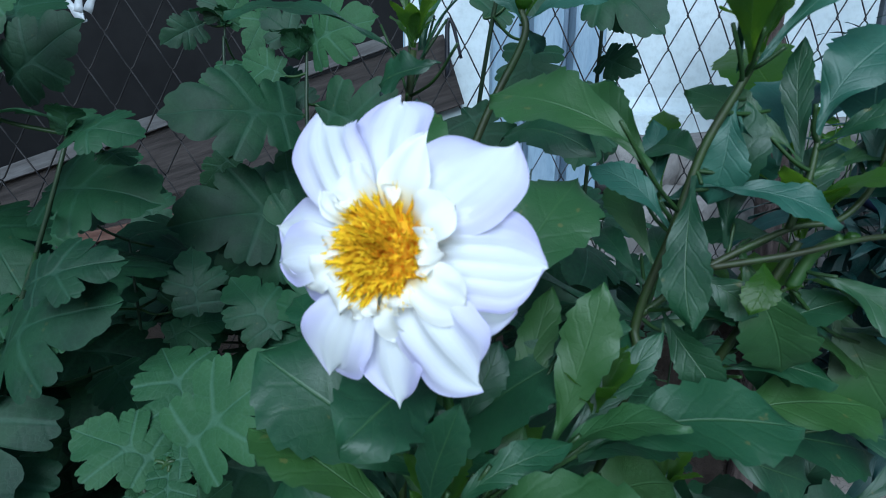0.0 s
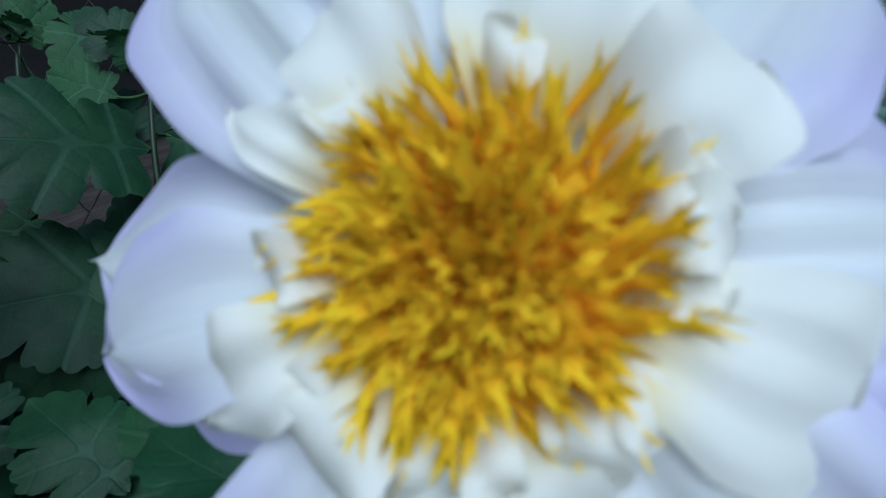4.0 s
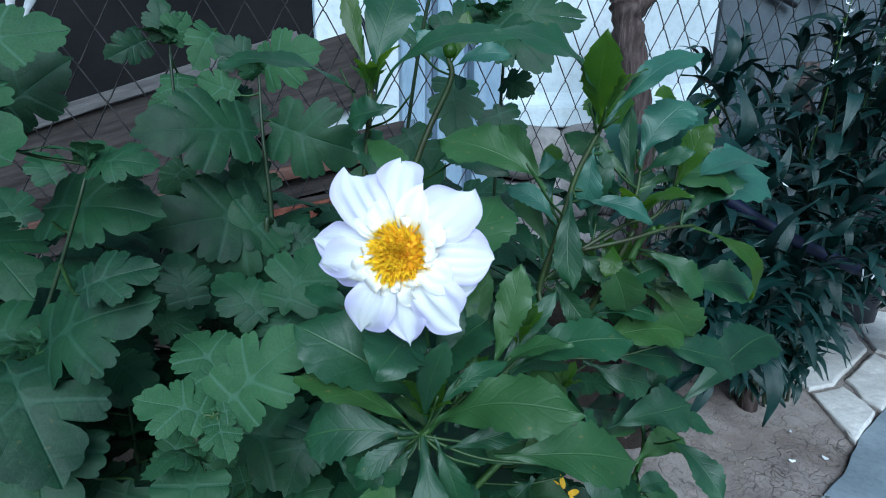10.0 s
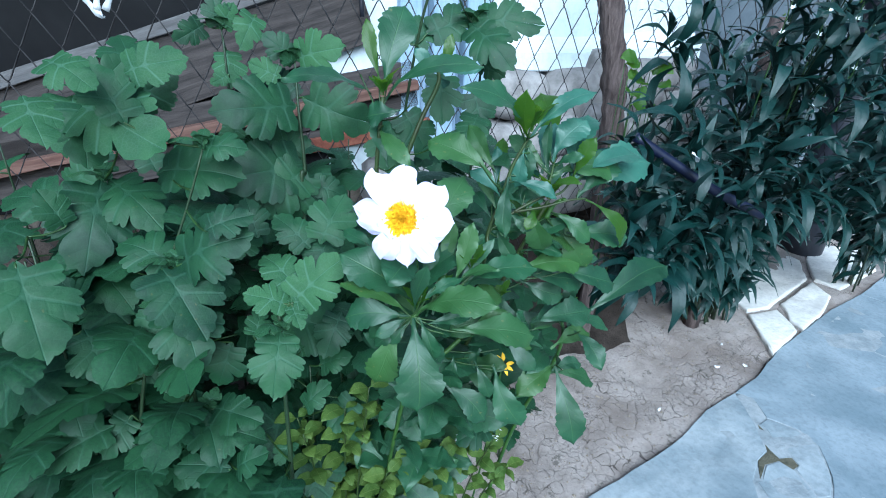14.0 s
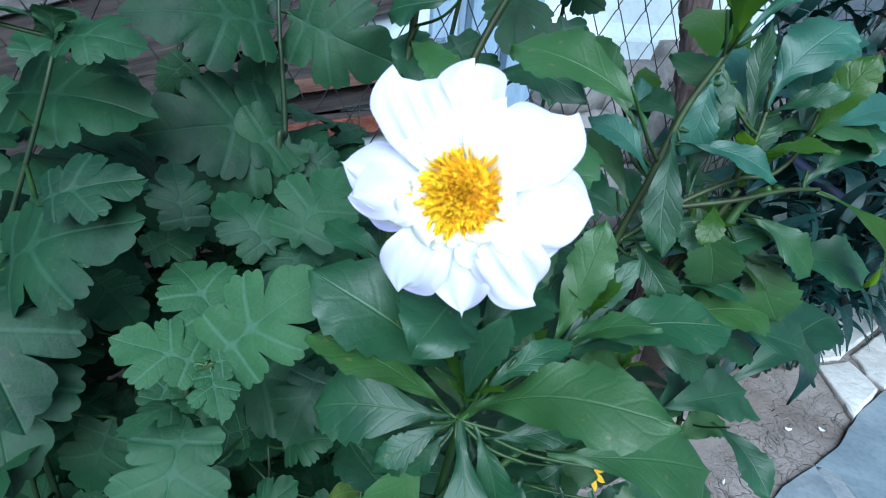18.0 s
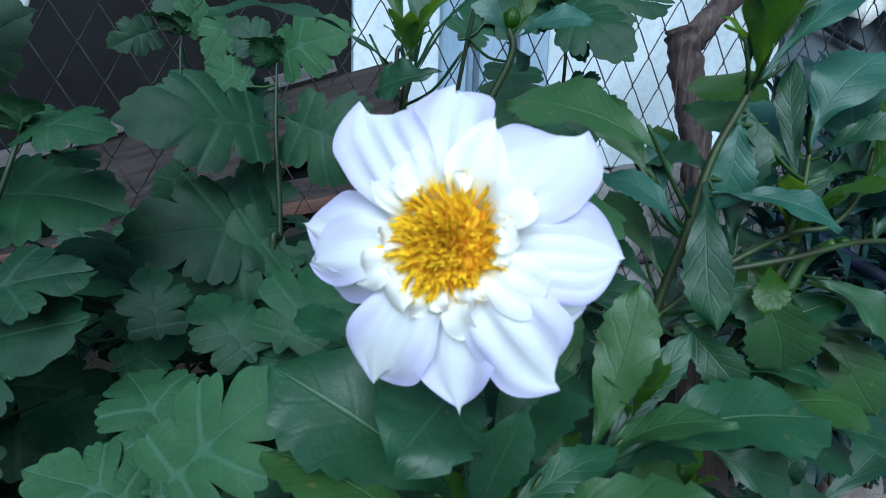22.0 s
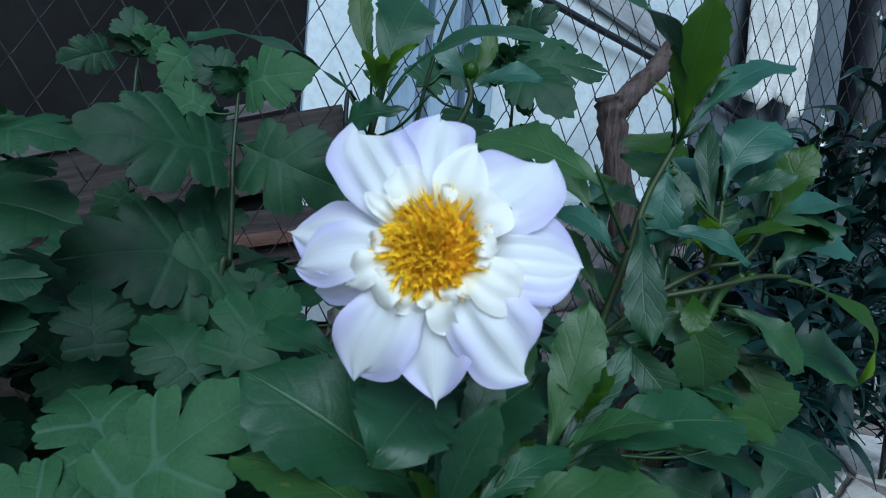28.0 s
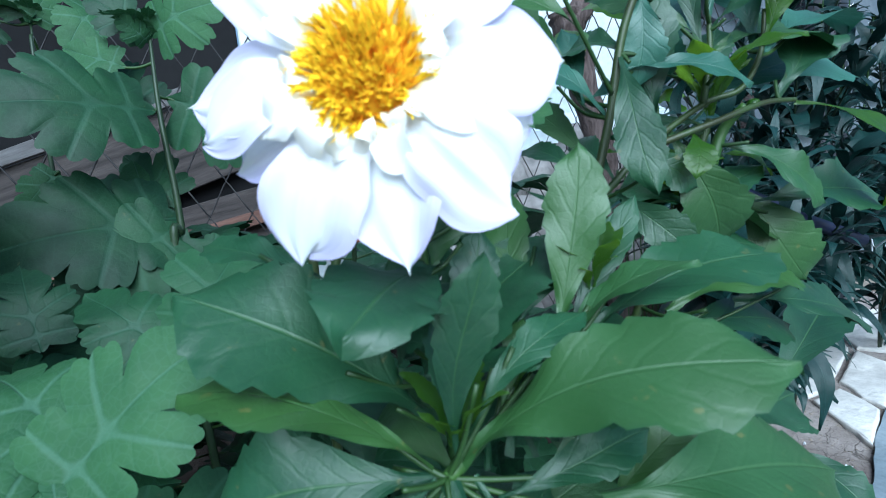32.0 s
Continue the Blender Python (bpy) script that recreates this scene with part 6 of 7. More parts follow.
mum_leaf((-0.153, 0.214, 0.603), (-0.154, 0.142, 0.572), 0.055, (-0.024, -0.389, 0.921), 0.10)
mum_leaf((-0.158, 0.218, 0.602), (-0.192, 0.241, 0.620), 0.050, (0.048, -0.561, 0.826), 0.10)
mum_leaf((-0.182, 0.220, 0.597), (-0.166, 0.179, 0.597), 0.034, (-0.120, -0.057, 0.991), 0.10)
mum_leaf((-0.145, 0.141, 0.559), (-0.193, 0.172, 0.570), 0.060, (-0.058, -0.430, 0.901), 0.10)
mum_leaf((-0.140, 0.138, 0.559), (-0.107, 0.114, 0.586), 0.050, (-0.698, -0.154, 0.699), 0.10)
mum_leaf((-0.066, 0.157, 0.548), (-0.093, 0.142, 0.533), 0.045, (-0.193, -0.502, 0.843), 0.10)
mum_leaf((-0.046, 0.164, 0.587), (-0.012, 0.153, 0.614), 0.050, (-0.649, -0.406, 0.644), 0.10)
mum_leaf((-0.116, 0.176, 0.708), (-0.135, 0.175, 0.656), 0.050, (-0.428, -0.888, 0.167), 0.10)
mum_leaf((-0.196, 0.262, 0.701), (-0.234, 0.220, 0.671), 0.060, (0.085, -0.623, 0.777), 0.10)
mum_leaf((-0.242, 0.246, 0.755), (-0.258, 0.253, 0.794), 0.060, (0.356, -0.884, 0.305), 0.10)
mum_leaf((-0.247, 0.238, 0.735), (-0.235, 0.191, 0.693), 0.065, (0.077, -0.654, 0.753), 0.10)
mum_leaf((-0.280, 0.254, 0.669), (-0.270, 0.198, 0.634), 0.065, (0.094, -0.517, 0.851), 0.10)
mum_leaf((-0.227, 0.234, 0.610), (-0.264, 0.218, 0.580), 0.060, (-0.247, -0.696, 0.674), 0.10)
mum_leaf((-0.175, 0.310, 0.815), (-0.175, 0.333, 0.854), 0.050, (0.004, -0.863, 0.505), 0.10)
mum_leaf((-0.239, 0.265, 0.843), (-0.253, 0.271, 0.882), 0.060, (0.311, -0.918, 0.244), 0.10)
mum_leaf((0.076, 0.099, 0.592), (0.040, 0.108, 0.557), 0.040, (-0.694, -0.299, 0.654), 0.10)
mum_leaf((0.102, 0.087, 0.606), (0.141, 0.053, 0.575), 0.040, (0.045, -0.641, 0.767), 0.10)
mum_leaf((0.176, 0.044, 0.534), (0.130, 0.057, 0.519), 0.050, (-0.368, -0.250, 0.895), 0.10)
mum_leaf((-0.141, 0.329, 0.870), (-0.080, 0.275, 0.882), 0.070, (-0.544, -0.447, 0.710), 0.10)
mum_leaf((-0.170, 0.217, 0.951), (-0.186, 0.243, 0.998), 0.070, (0.002, -0.881, 0.473), 0.10)
mum_leaf((-0.058, 0.240, 0.802), (-0.059, 0.264, 0.843), 0.060, (-0.140, -0.856, 0.498), 0.10)
mum_leaf((0.021, 0.204, 0.799), (-0.016, 0.185, 0.764), 0.070, (-0.310, -0.659, 0.685), 0.10)
mum_leaf((-0.118, 0.265, 0.764), (-0.094, 0.223, 0.747), 0.060, (-0.191, -0.452, 0.872), 0.10)
mum_leaf((0.013, 0.162, 0.714), (-0.018, 0.147, 0.670), 0.070, (-0.418, -0.729, 0.542), 0.10)
mum_leaf((-0.223, 0.299, 0.777), (-0.203, 0.238, 0.746), 0.070, (-0.024, -0.457, 0.889), 0.10)
mum_leaf((-0.089, 0.194, 0.654), (-0.060, 0.149, 0.639), 0.070, (-0.181, -0.410, 0.894), 0.10)
mum_leaf((-0.176, 0.255, 0.667), (-0.204, 0.247, 0.638), 0.060, (-0.354, -0.752, 0.557), 0.10)
mum_leaf((-0.258, 0.275, 0.688), (-0.215, 0.217, 0.693), 0.070, (-0.327, -0.156, 0.932), 0.10)
mum_leaf((-0.012, 0.187, 0.625), (0.025, 0.166, 0.640), 0.060, (-0.514, -0.360, 0.779), 0.10)
mum_leaf((0.025, 0.157, 0.574), (-0.016, 0.156, 0.540), 0.060, (-0.546, -0.500, 0.672), 0.10)
mum_leaf((0.049, 0.127, 0.506), (0.083, 0.094, 0.494), 0.050, (-0.087, -0.413, 0.907), 0.10)
mum_leaf((-0.248, 0.260, 0.601), (-0.269, 0.285, 0.641), 0.070, (0.231, -0.766, 0.600), 0.10)
mum_leaf((-0.212, 0.220, 0.580), (-0.241, 0.210, 0.547), 0.070, (-0.370, -0.746, 0.555), 0.10)
mum_leaf((-0.092, 0.180, 0.553), (-0.124, 0.174, 0.522), 0.060, (-0.483, -0.609, 0.629), 0.10)
mum_leaf((-0.160, 0.243, 0.993), (-0.110, 0.225, 1.009), 0.070, (-0.415, -0.811, 0.412), 0.10, True)
mum_leaf((-0.140, 0.270, 0.888), (-0.072, 0.221, 0.887), 0.080, (-0.396, -0.569, 0.721), 0.10)
mum_leaf((-0.168, 0.187, 0.810), (-0.149, 0.128, 0.751), 0.080, (0.101, -0.686, 0.720), 0.10)
mum_leaf((-0.218, 0.217, 1.007), (-0.189, 0.184, 0.988), 0.080, (-0.187, -0.618, 0.764), 0.10, True)
mum_leaf((-0.239, 0.216, 0.977), (-0.232, 0.178, 0.943), 0.080, (0.036, -0.662, 0.749), 0.10, True)
mum_leaf((-0.276, 0.194, 0.841), (-0.271, 0.139, 0.773), 0.080, (0.109, -0.767, 0.633), 0.10)
mum_leaf((-0.147, 0.289, 0.987), (-0.150, 0.340, 1.022), 0.070, (-0.111, -0.577, 0.809), 0.10)
mum_leaf((-0.175, 0.275, 0.923), (-0.190, 0.306, 0.959), 0.080, (-0.071, -0.763, 0.642), 0.10)
mum_leaf((-0.097, 0.230, 0.915), (-0.084, 0.208, 0.907), 0.055, (-0.139, -0.422, 0.896), 0.10)
mum_leaf((-0.126, 0.164, 0.852), (-0.085, 0.153, 0.865), 0.060, (-0.384, -0.574, 0.723), 0.12)
mum_leaf((-0.125, 0.159, 0.827), (-0.100, 0.155, 0.826), 0.045, (-0.056, -0.559, 0.827), 0.12)
mum_leaf((-0.189, 0.614, 0.816), (-0.219, 0.663, 0.861), 0.080, (-0.082, -0.697, 0.712), 0.10)
mum_leaf((-0.119, 0.594, 0.803), (-0.135, 0.638, 0.859), 0.080, (-0.061, -0.793, 0.607), 0.10)
mum_leaf((-0.058, 0.573, 0.801), (-0.076, 0.615, 0.850), 0.080, (-0.123, -0.776, 0.619), 0.10)
mum_leaf((-0.003, 0.522, 0.788), (-0.011, 0.562, 0.846), 0.080, (-0.156, -0.826, 0.542), 0.10)
mum_leaf((0.062, 0.469, 0.783), (0.051, 0.505, 0.833), 0.080, (-0.220, -0.808, 0.547), 0.10)
mum_leaf((-0.240, 0.574, 0.798), (-0.186, 0.555, 0.838), 0.080, (-0.506, -0.813, 0.287), 0.10)
mum_leaf((-0.115, 0.469, 0.784), (-0.063, 0.446, 0.816), 0.080, (-0.561, -0.723, 0.405), 0.10)
mum_leaf((0.105, 0.409, 0.785), (0.153, 0.425, 0.831), 0.070, (-0.311, -0.747, 0.588), 0.10)
mum_leaf((-0.154, 0.682, 0.862), (-0.174, 0.721, 0.902), 0.070, (-0.086, -0.742, 0.665), 0.10)
mum_leaf((-0.074, 0.158, 0.704), (-0.046, 0.173, 0.713), 0.050, (-0.025, -0.642, 0.767), 0.06, True)
mum_leaf((-0.094, 0.163, 0.714), (-0.076, 0.192, 0.729), 0.060, (0.034, -0.669, 0.742), 0.06, True)
mum_leaf((-0.053, 0.221, 0.695), (0.032, 0.188, 0.665), 0.100, (-0.122, -0.624, 0.772), 0.06)
mum_leaf((-0.043, 0.149, 0.690), (-0.076, 0.143, 0.698), 0.060, (-0.025, -0.604, 0.797), 0.06, True)
mum_leaf((-0.064, 0.106, 0.781), (-0.016, 0.097, 0.823), 0.062, (-0.157, -0.671, 0.725), 0.07, True)
mum_leaf((-0.069, 0.106, 0.779), (-0.104, 0.125, 0.792), 0.044, (-0.029, -0.668, 0.744), 0.07, True)
mum_leaf((-0.067, 0.102, 0.782), (-0.040, 0.101, 0.780), 0.030, (-0.104, -0.573, 0.813), 0.07, True)
mum_leaf((-0.067, 0.102, 0.781), (-0.068, 0.081, 0.764), 0.032, (-0.075, -0.585, 0.807), 0.07, True)
mum_leaf((-0.068, 0.106, 0.780), (-0.070, 0.127, 0.786), 0.022, (-0.063, -0.561, 0.825), 0.07, True)
mum_leaf((0.025, 0.338, 0.859), (0.018, 0.365, 0.908), 0.040, (-0.218, -0.907, 0.360), 0.07, True)
mum_leaf((-0.007, 0.375, 0.854), (-0.027, 0.391, 0.873), 0.030, (-0.139, -0.911, 0.387), 0.07, True)
mum_leaf((-0.026, 0.393, 0.907), (-0.052, 0.394, 0.879), 0.030, (-0.102, -0.935, 0.340), 0.07)
mum_leaf((-0.029, 0.401, 0.975), (-0.051, 0.405, 0.963), 0.030, (-0.102, -0.971, 0.217), 0.07)
mum_leaf((0.022, 0.341, 0.976), (-0.011, 0.367, 0.990), 0.045, (-0.200, -0.962, 0.186), 0.07, True)
mum_leaf((0.033, 0.295, 0.777), (0.044, 0.276, 0.764), 0.030, (-0.239, -0.755, 0.610), 0.07)

# leaves that close the gap behind the flower stalk
for c, turn in (((0.171, 0.189, 0.965), 200), ((0.142, 0.200, 0.920), 150), ((0.205, 0.165, 0.925), 235), ((0.110, 0.215, 0.905), 190), ((0.245, 0.200, 0.940), 170), ((0.185, 0.230, 0.880), 250)):
    go = Vector((0.62 * math.sin(math.radians(turn)), -0.30, 0.80 * math.cos(math.radians(turn))))
    mum_leaf(Vector(c) - go * 0.038, Vector(c) + go * 0.038, 0.075, (-0.40, -0.62, 0.67), 0.10)

# fill of lower leaves along each stem, from a few shared shapes
mum_shapes = [mum_mesh(1.0, 0.78, 0.06 + 0.03 * k, 900 + k, 13, 4, 0.16 * k - 0.4) for k in range(6)]
for me in mum_shapes:
    me.materials.append(M_MUM)
mr = random.Random(11)
for ob, line in zip(mums, mum_lines):
    top, a = line[-1].z, mr.uniform(0, 6)
    z = 0.10
    while z < top - (0.10 if ob in mums[:12] else 0.03):
        q = min(line, key=lambda p: abs(p.z - z))
        a += 2.4 + mr.uniform(-0.4, 0.4)
        size = mr.uniform(0.070, 0.110) * (0.85 if z < 0.25 else 1)
        foot = q + Vector((math.cos(a), math.sin(a), 0.25)) * mr.uniform(0.015, 0.035)
        go = Vector((math.cos(a), math.sin(a), mr.uniform(-0.35, 0.25)))
        m = facing(foot, foot + go, Vector((mr.uniform(-0.7, 0.4), mr.uniform(-0.8, 0.3), 1)))
        tip = foot + go.normalized() * size
        if max(tip.z, foot.z) < 0.85 and not (tip - HEAD).length < 0.10 and not (tip.y < 0.02 and tip.z > 0.62) and not (tip.y < 0.17 and tip.x > -0.09 and tip.z > 0.40) and not (-0.17 < tip.x < 0.08 and tip.y < 0.31 and tip.z > 0.60):
            part("leaf", mum_shapes[mr.randrange(6)], None, ob, "", m @ Matrix.Scale(size, 4))
            part("petiole", tube("petiole", [q, foot + go.normalized() * size * 0.1], 0.0014, 0.0011, 4, 2), M_PETIOLE, ob)
        z += mr.uniform(0.017, 0.031)

# young pale crowns on the tallest stems
crown_shapes = [mum_mesh(1.0, 0.75, 0.16 + 0.05 * k, 940 + k, 7, 3, 0.3 * k - 0.3) for k in range(3)]
for me in crown_shapes:
    me.materials.append(M_MUM_PALE)
for ob, line in list(zip(mums, mum_lines))[:13]:
    for k in range(5):
        a = k * 2.4 + mr.uniform(-0.3, 0.3)
        go = Vector((math.cos(a), math.sin(a), 1.5 - 0.30 * k)).normalized()
        part("leaf", crown_shapes[k % 3], None, ob, "pale young leaf", facing(line[-1] - go * 0.002, line[-1] + go, Vector((-go.x * 0.6, -go.y * 0.6, 0.7))) @ Matrix.Scale(0.014 + 0.005 * k, 4))

# ---------- dark shrub beside the path ----------
lance_shapes = [leaf_mesh("lance", 1.0, 0.205, 0.16 + 0.055 * k, 700 + k, 3, 0.25 * k - 0.6) for k in range(6)]
for me in lance_shapes:
    me.materials.append(M_BUSH)
sr = random.Random(21)


def shrub(root, ends, label, leaf_from=0.16, size=(0.075, 0.145), step=0.020):
    ob = thing("shrub", label, "shrub", "dark shrubs by the path")
    for end in ends:
        end, root_v = Vector(end), Vector(root) + Vector((sr.uniform(-0.06, 0.06), sr.uniform(-0.05, 0.05), 0))
        mid = root_v.lerp(end, 0.5) + Vector((0, 0, 0.16 * (end - root_v).length))
        line = smooth_line([root_v, mid, end], 26)
        part("branch", mesh_of("branch", *tube_data(line, 0.0042, 0.0016, 6)), M_STEM_DARK, ob)
        along, a = 0.0, sr.uniform(0, 6)
        for p, q in zip(line, line[1:]):
            along += (q - p).length
            if (q - root_v).length < leaf_from * (end - root_v).length or along < step:
                continue
            along = 0.0
            axis = (q - p).normalized()
            a += 2.1 + sr.uniform(-0.4, 0.4)
            side = Matrix.Rotation(a, 3, axis) @ axis.orthogonal().normalized()
            go = (side + axis * 0.55 + Vector((0, 0, 0.15 - 0.45 * sr.random()))).normalized()
            up = Vector((sr.uniform(-0.5, 0.2), sr.uniform(-0.6, 0.1), 1))
            part("leaf", lance_shapes[sr.randrange(6)], None, ob, "", facing(q, q + go, up) @ Matrix.Scale(sr.uniform(*size), 4))
        for k in range(5):
            a += 1.3
            go = ((end - mid).normalized() + Vector((math.cos(a), math.sin(a), 0.2)) * 0.8).normalized()
            part("leaf", lance_shapes[k % 6], None, ob, "", facing(end, end + go, (0, -0.2, 1)) @ Matrix.Scale(sr.uniform(0.05, 0.11), 4))
    return ob


shrub((1.66, 0.43, 0), [(0.60, 0.130, 0.588), (0.637, 0.222, 0.846), (0.580, 0.155, 0.698), (0.628, 0.137, 0.611), (0.630, 0.215, 0.749), (0.648, 0.190, 0.608), (0.717, 0.234, 0.903), (0.625, 0.169, 0.785), (0.880, 0.290, 0.981), (0.629, 0.136, 0.683), (0.681, 0.109, 0.634), (0.735, 0.149, 0.852), (0.738, 0.071, 0.718), (0.976, 0.392, 1.047)],
      "dark glossy narrow-leaved shrub arching over the bed")
shrub((1.76, 0.40, 0), [(0.908, 0.167, 0.925), (1.020, 0.271, 1.018), (0.903, 0.076, 0.806), (0.803, 0.080, 0.628), (0.896, 0.058, 0.717), (1.101, 0.387, 1.090), (1.045, 0.166, 0.991), (0.821, 0.066, 0.751), (0.752, 0.130, 0.646), (1.028, 0.161, 0.835)],
      "dark glossy narrow-leaved shrub close to the fence")
shrub((1.74, 0.45, 0), [(1.243, 0.086, 0.630), (1.217, 0.068, 0.685), (1.124, 0.084, 0.710), (1.232, 0.201, 1.063), (1.205, 0.113, 0.995), (1.095, 0.061, 0.874), (1.343, 0.284, 1.117), (1.041, 0.040, 0.761), (1.387, 0.167, 1.095), (1.343, 0.353, 1.117), (1.341, 0.167, 0.909), (1.31, 0.15, 1.40), (1.35, 0.12, 1.30), (1.22, 0.13, 1.18), (1.14, 0.12, 1.06), (1.21, 0.23, 1.11), (1.19, 0.07, 1.08), (1.11, 0.04, 0.95)],
      "dark tall shrub tipped with small white blossoms")
shrub((2.62, 0.20, 0), [(1.375, 0.053, 0.632), (1.256, 0.053, 0.713), (1.370, 0.098, 1.071), (1.296, -0.006, 0.909), (1.386, 0.083, 0.945), (1.208, -0.006, 0.789), (1.321, -0.049, 0.745), (1.468, -0.024, 0.624), (1.498, 0.056, 1.052), (1.445, -0.060, 0.774), (1.765, -0.039, 0.517)],
      "dark shrub hanging over the edge of the path")
shrub((2.85, 0.22, 0), [(1.797, 0.153, 1.144), (1.784, 0.230, 1.018), (1.782, 0.090, 0.768), (1.595, 0.133, 0.709), (1.716, 0.317, 1.076), (1.782, 0.032, 0.910), (1.620, 0.136, 0.871), (1.821, -0.080, 0.521)],
      "dark shrub at the far end of the bed")

# flower spikes with small white blossoms at the shrub's top
for x, y, z in ((1.22, 0.16, 1.12), (1.33, 0.10, 1.05), (1.36, 0.14, 1.16), (1.12, 0.20, 1.12)):
    spike = thing("blossom_spike", "thin green spike with small white blossoms above the shrub", "flower spike", "blossom spikes")
    line = smooth_line([(x + 0.03, y + 0.03, z - 0.25), (x + 0.01, y + 0.01, z - 0.05), (x, y, z + 0.07)], 8)
    part("stalk", mesh_of("stalk", *tube_data(line, 0.002, 0.001, 5)), M_STEM, spike)
    for k in range(11):
        q, a = line[-1 - k % 12], k * 2.4
        s = 0.006 + 0.0012 * (k % 3)
        vs = [(s * math.cos(t) * (1 if j % 2 else 0.45), s * math.sin(t) * (1 if j % 2 else 0.45), s * 0.4 * (j % 2)) for j, t in enumerate([i * math.pi / 5 for i in range(10)])] + [(0, 0, -s * 0.4)]
        part("blossom", mesh_of("blossom", vs, [(i, (i + 1) % 10, 10) for i in range(10)]), M_BLOSSOM if k % 3 else M_LEMON, spike, "", pose(*(q + Vector((math.cos(a), math.sin(a), 0)) * 0.006), 50 * math.sin(a), 50 * math.cos(a), 30 * k))
whole("garden_hose", tube("garden_hose", [(0.66, 0.22, 0.87), (0.72, 0.18, 0.83), (0.80, 0.12, 0.775), (0.905, 0.05, 0.72)], 0.010, 0.010, 12, 6), M_HOSE, "end of a dark blue hose draped through the shrub", "hose")
whole("wire_tie", tube("wire_tie", [(0.872, 0.02, 0.717), (0.885, 0.02, 0.725), (0.895, 0.035, 0.712), (0.905, 0.04, 0.722), (0.912, 0.04, 0.70)], 0.0013, None, 5, 5), M_STRAP, "thin pale tie twisted round the hose end", "tie")
for x, y, z in ((0.573, 0.052, 0.878), (1.02, 0.06, 0.93), (1.2, 0.05, 1.0), (1.24, 0.02, 0.93)):
    whole("stray_petal", mesh_of("stray_petal", [(0.007 * math.cos(t) * (1.3 if i % 2 else 0.9), 0.010 * math.sin(t), 0.003 * math.sin(2 * t)) for i, t in enumerate([k * math.pi / 4 for k in range(8)])] + [(0, 0, 0.002)],
          [(i, (i + 1) % 8, 8) for i in range(8)]), M_BLOSSOM, "stray pale petal caught on a shrub leaf", "petal", "stray petals", m=pose(x, y, z, 50, 20, 30))

# ---------- low plants at the bed's edge ----------
oval_shapes = [leaf_mesh("oval", 1.0, 0.62, 0.08 + 0.04 * k, 500 + k, 2) for k in range(4)]
for me in oval_shapes:
    me.materials.append(M_LEMON)
lr = random.Random(31)


def lemon_plant(root, ends):
    ob = thing("yellow_green_herb", "small sprawling herb with yellow-green leaves, some fading", "herb", "herbs at the bed's edge")
    for end in ends:
        end = Vector(end)
        root_v = Vector(root) + Vector((lr.uniform(-0.03, 0.03), lr.uniform(-0.03, 0.03), 0))
        line = smooth_line([root_v, root_v.lerp(end, 0.6) + Vector((0, 0, 0.06)), end], 12)
        part("stem", mesh_of("stem", *tube_data(line, 0.002, 0.001, 5)), M_STEM_BROWN, ob)
        for k, q in enumerate(line[8::2]):
            for sgn in (0, math.pi):
                a = k * 1.57 + sgn + lr.uniform(-0.3, 0.3)
                go = Vector((math.cos(a), math.sin(a), lr.uniform(-0.1, 0.4)))
                part("leaf", oval_shapes[lr.randrange(4)], None, ob, "", facing(q, q + go, (lr.uniform(-0.3, 0.3), lr.uniform(-0.5, 0), 1)) @ Matrix.Scale(lr.uniform(0.018, 0.038), 4))
    return ob


lemon_plant((0.03, 0.22, 0), [(-0.022, 0.156, 0.461), (0.031, 0.156, 0.532), (0.069, 0.101, 0.487), (-0.050, 0.179, 0.558), (0.03, 0.06, 0.42)])
lemon_plant((0.02, 0.16, 0), [(-0.053, 0.151, 0.555), (0.036, 0.136, 0.602), (0.004, 0.145, 0.575), (0.069, 0.086, 0.510), (0.103, 0.057, 0.506), (0.032, 0.081, 0.499)])
lemon_plant((0.17, 0.16, 0), [(0.144, 0.075, 0.495), (0.201, 0.055, 0.490), (0.24, 0.06, 0.40), (0.10, 0.07, 0.42)])


def tiny_flowers(q, n=9):
    ob = thing("tiny_flower_cluster", "tiny pale blue-white flowers at the tip of the herb", "flower", "tiny flower clusters")
    for k in range(n):
        c = Vector(q) + Vector((lr.uniform(-0.012, 0.012), lr.uniform(-0.008, 0.008), lr.uniform(-0.006, 0.008)))
        s = 0.0035
        vs = [(s * math.cos(t) * (1 if j % 2 else 0.4), s * math.sin(t) * (1 if j % 2 else 0.4), 0) for j, t in enumerate([i * math.pi / 5 for i in range(10)])] + [(0, 0, -0.001)]
        part("blossom", mesh_of("blossom", vs, [(i, (i + 1) % 10, 10) for i in range(10)]), M_BLOSSOM, ob, "", pose(*c, lr.uniform(-60, 20), lr.uniform(-40, 40), 0))


tiny_flowers((0.144, 0.073, 0.500))
tiny_flowers((0.205, 0.052, 0.492), 6)

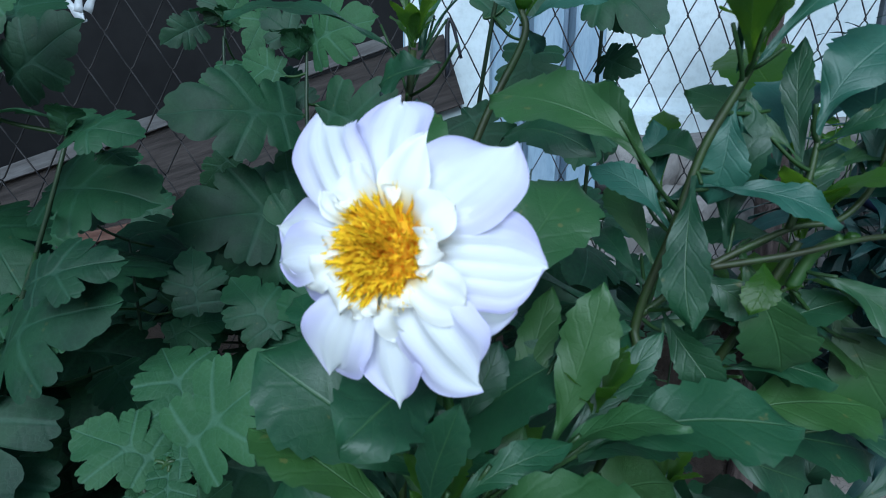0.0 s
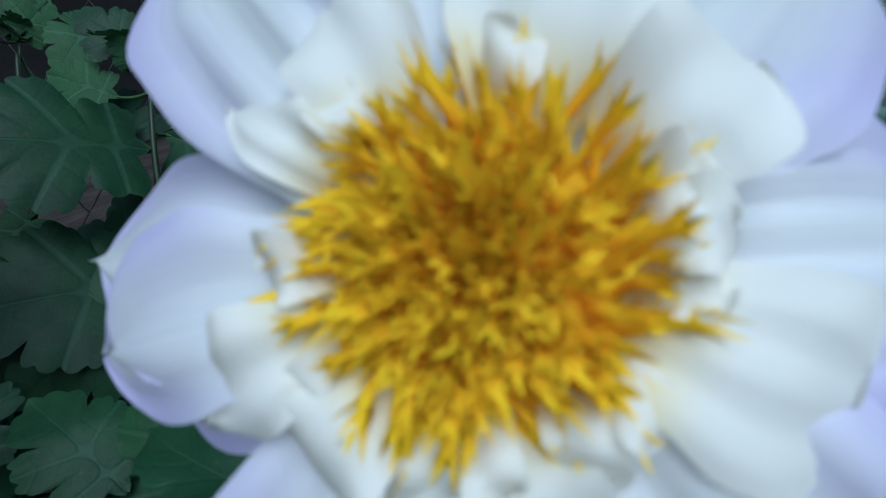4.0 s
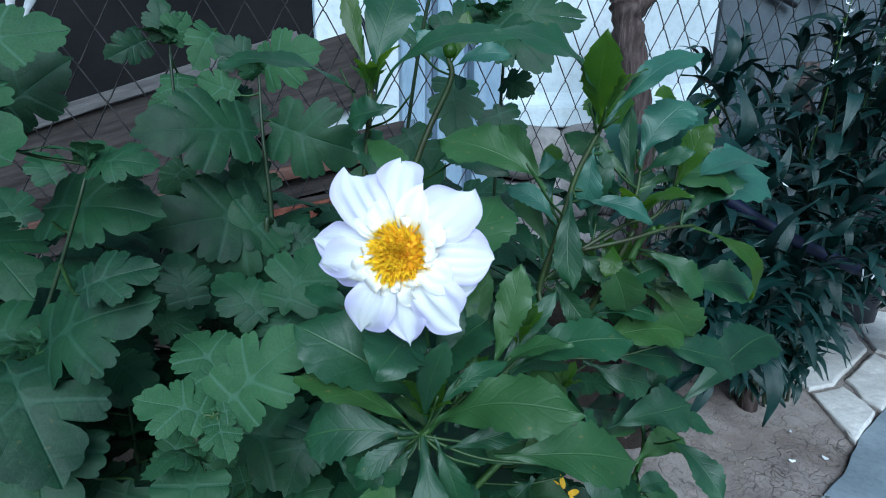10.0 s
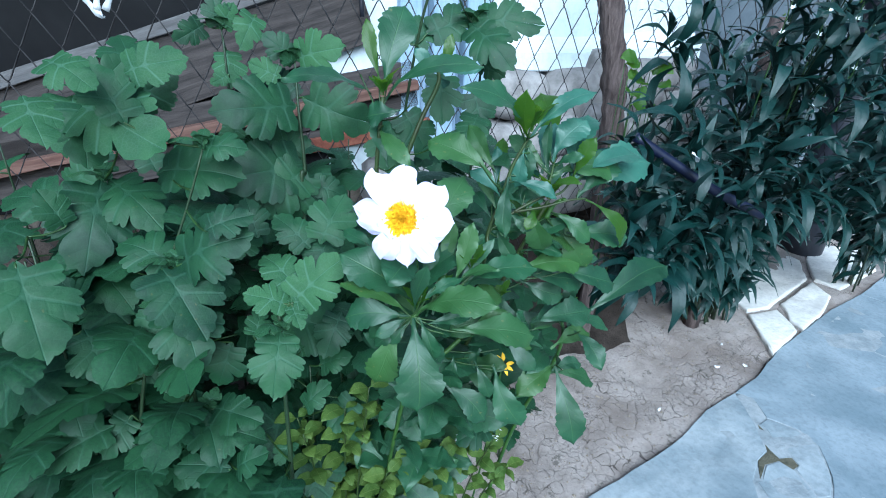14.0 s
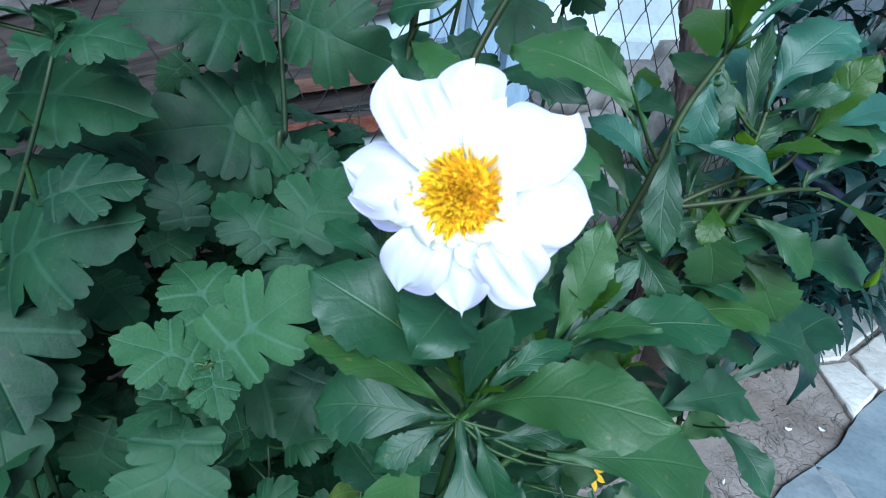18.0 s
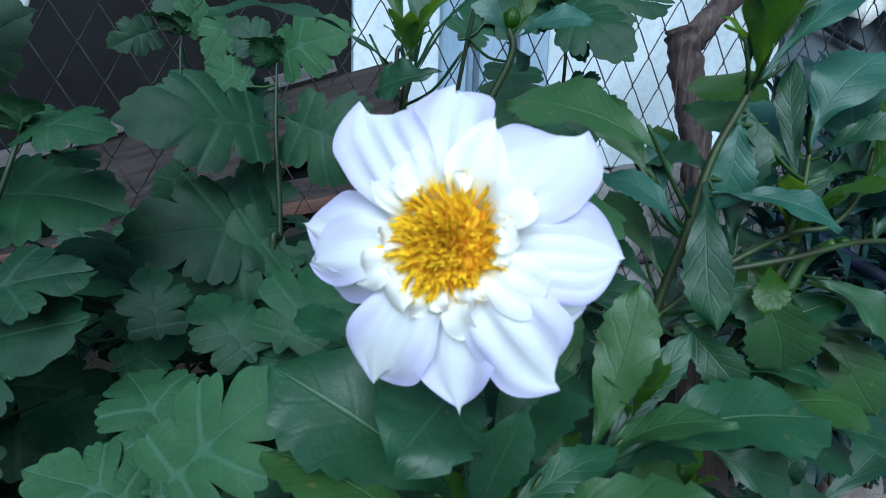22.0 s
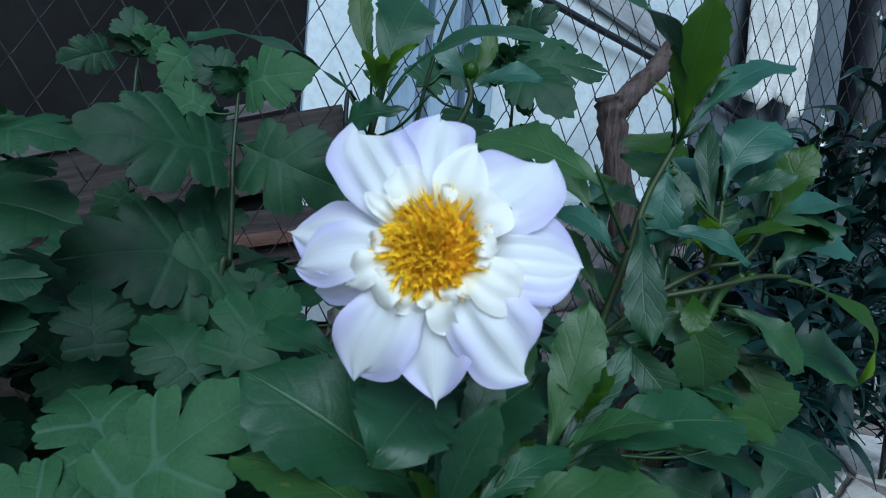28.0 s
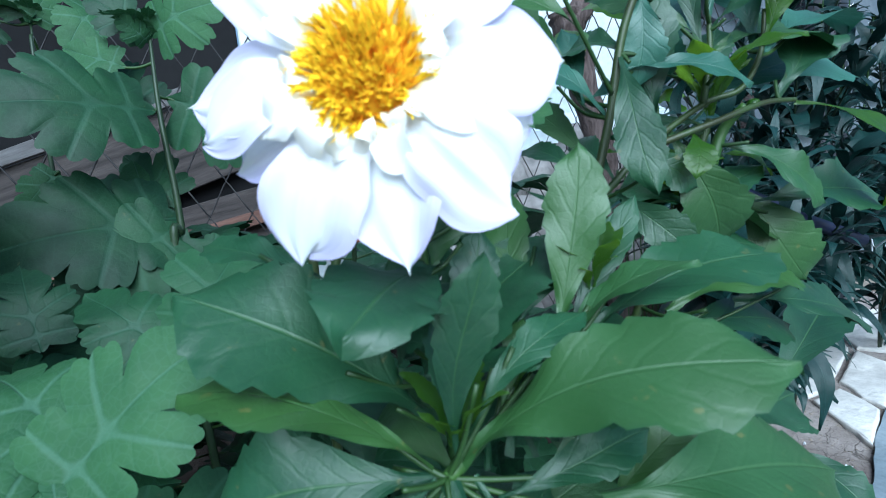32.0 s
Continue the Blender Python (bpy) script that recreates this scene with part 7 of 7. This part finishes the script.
# orange-yellow coneflower
cone = thing("rudbeckia", "small orange-yellow coneflower with a dark centre", "coneflower")
part("stem", tube("stem", [(0.23, 0.16, 0), (0.215, 0.09, 0.4), (0.184, 0.040, 0.640)], 0.002, 0.0014, 6, 8), M_STEM, cone)
C_M = pose(0.184, 0.038, 0.644, 38, -24, 0)
dome = mesh_of("cone", *tube_data([Vector((0, 0, z)) for z in (0, 0.002, 0.004, 0.005)], 0.0045, 0.0015, 12))
part("cone", dome, M_BROWN, cone, "dark brown centre", C_M)
for k in range(9):
    if k in (3, 7):
        continue
    part("ray_petal", leaf_mesh("oval", 0.014, 0.005, 0.05, 600 + k, 2), M_YELLOW, cone, "", C_M @ pose(0, 0, 0.001, 0, 0, 40 * k) @ pose(0, 0.002, 0, -8 + 5 * math.sin(k), 0, 0))

# round-leaved weed beside the trunk
weed = thing("round_leaf_weed", "small weed with round bright green leaves beside the vine trunk", "weed")
weed_shapes = [leaf_mesh("oval", 1.0, 0.85, 0.06, 880 + k, 2) for k in range(3)]
for me in weed_shapes:
    me.materials.append(M_DAHLIA_BRIGHT)
for k, q in enumerate(((0.804, 0.375, 0.990), (0.831, 0.360, 0.999), (0.846, 0.336, 0.978), (0.824, 0.336, 0.948), (0.805, 0.340, 0.930), (0.795, 0.335, 0.907), (0.834, 0.316, 0.926), (0.849, 0.318, 0.950), (0.801, 0.359, 0.958))):
    q = Vector(q)
    part("stalk", tube("stalk", [(q.x + 0.02, q.y + 0.02, 0.45), q.lerp(Vector((q.x + 0.02, q.y + 0.02, 0.45)), 0.4), q], 0.0014, 0.001, 5, 4), M_STEM, weed)
    a = 2.4 * k
    part("leaf", weed_shapes[k % 3], None, weed, "", facing(q, q + Vector((math.cos(a), math.sin(a) - 0.4, 0.1)), (-0.5, -0.6, 0.7)) @ Matrix.Scale(0.04 + 0.006 * (k % 3), 4))

# clover patches on the dark soil
cr = random.Random(41)
clover_me = [leaf_mesh("oval", 0.011, 0.010, 0.05, 800 + k, 1) for k in range(3)]
for me in clover_me:
    me.materials.append(M_CLOVER)
for cx, cy, cz in ((0.13, 0.42, 0.02), (0.22, 0.46, 0.02), (0.05, 0.5, 0.03)):
    ob = thing("clover", "tuft of small pale clover on the dark soil", "clover", "clover tufts")
    for k in range(16):
        x, y, h = cx + cr.uniform(-0.05, 0.05), cy + cr.uniform(-0.05, 0.05), cr.uniform(0.02, 0.05)
        part("stalk", tube("stalk", [(x, y, bed_height(x, y)), (x + 0.004, y, cz + h)], 0.0007, None, 4, 2), M_STEM, ob)
        for j in range(3):
            part("leaflet", clover_me[j], None, ob, "", pose(x + 0.004, y, cz + h, 12, 0, 120 * j + 40 * k))
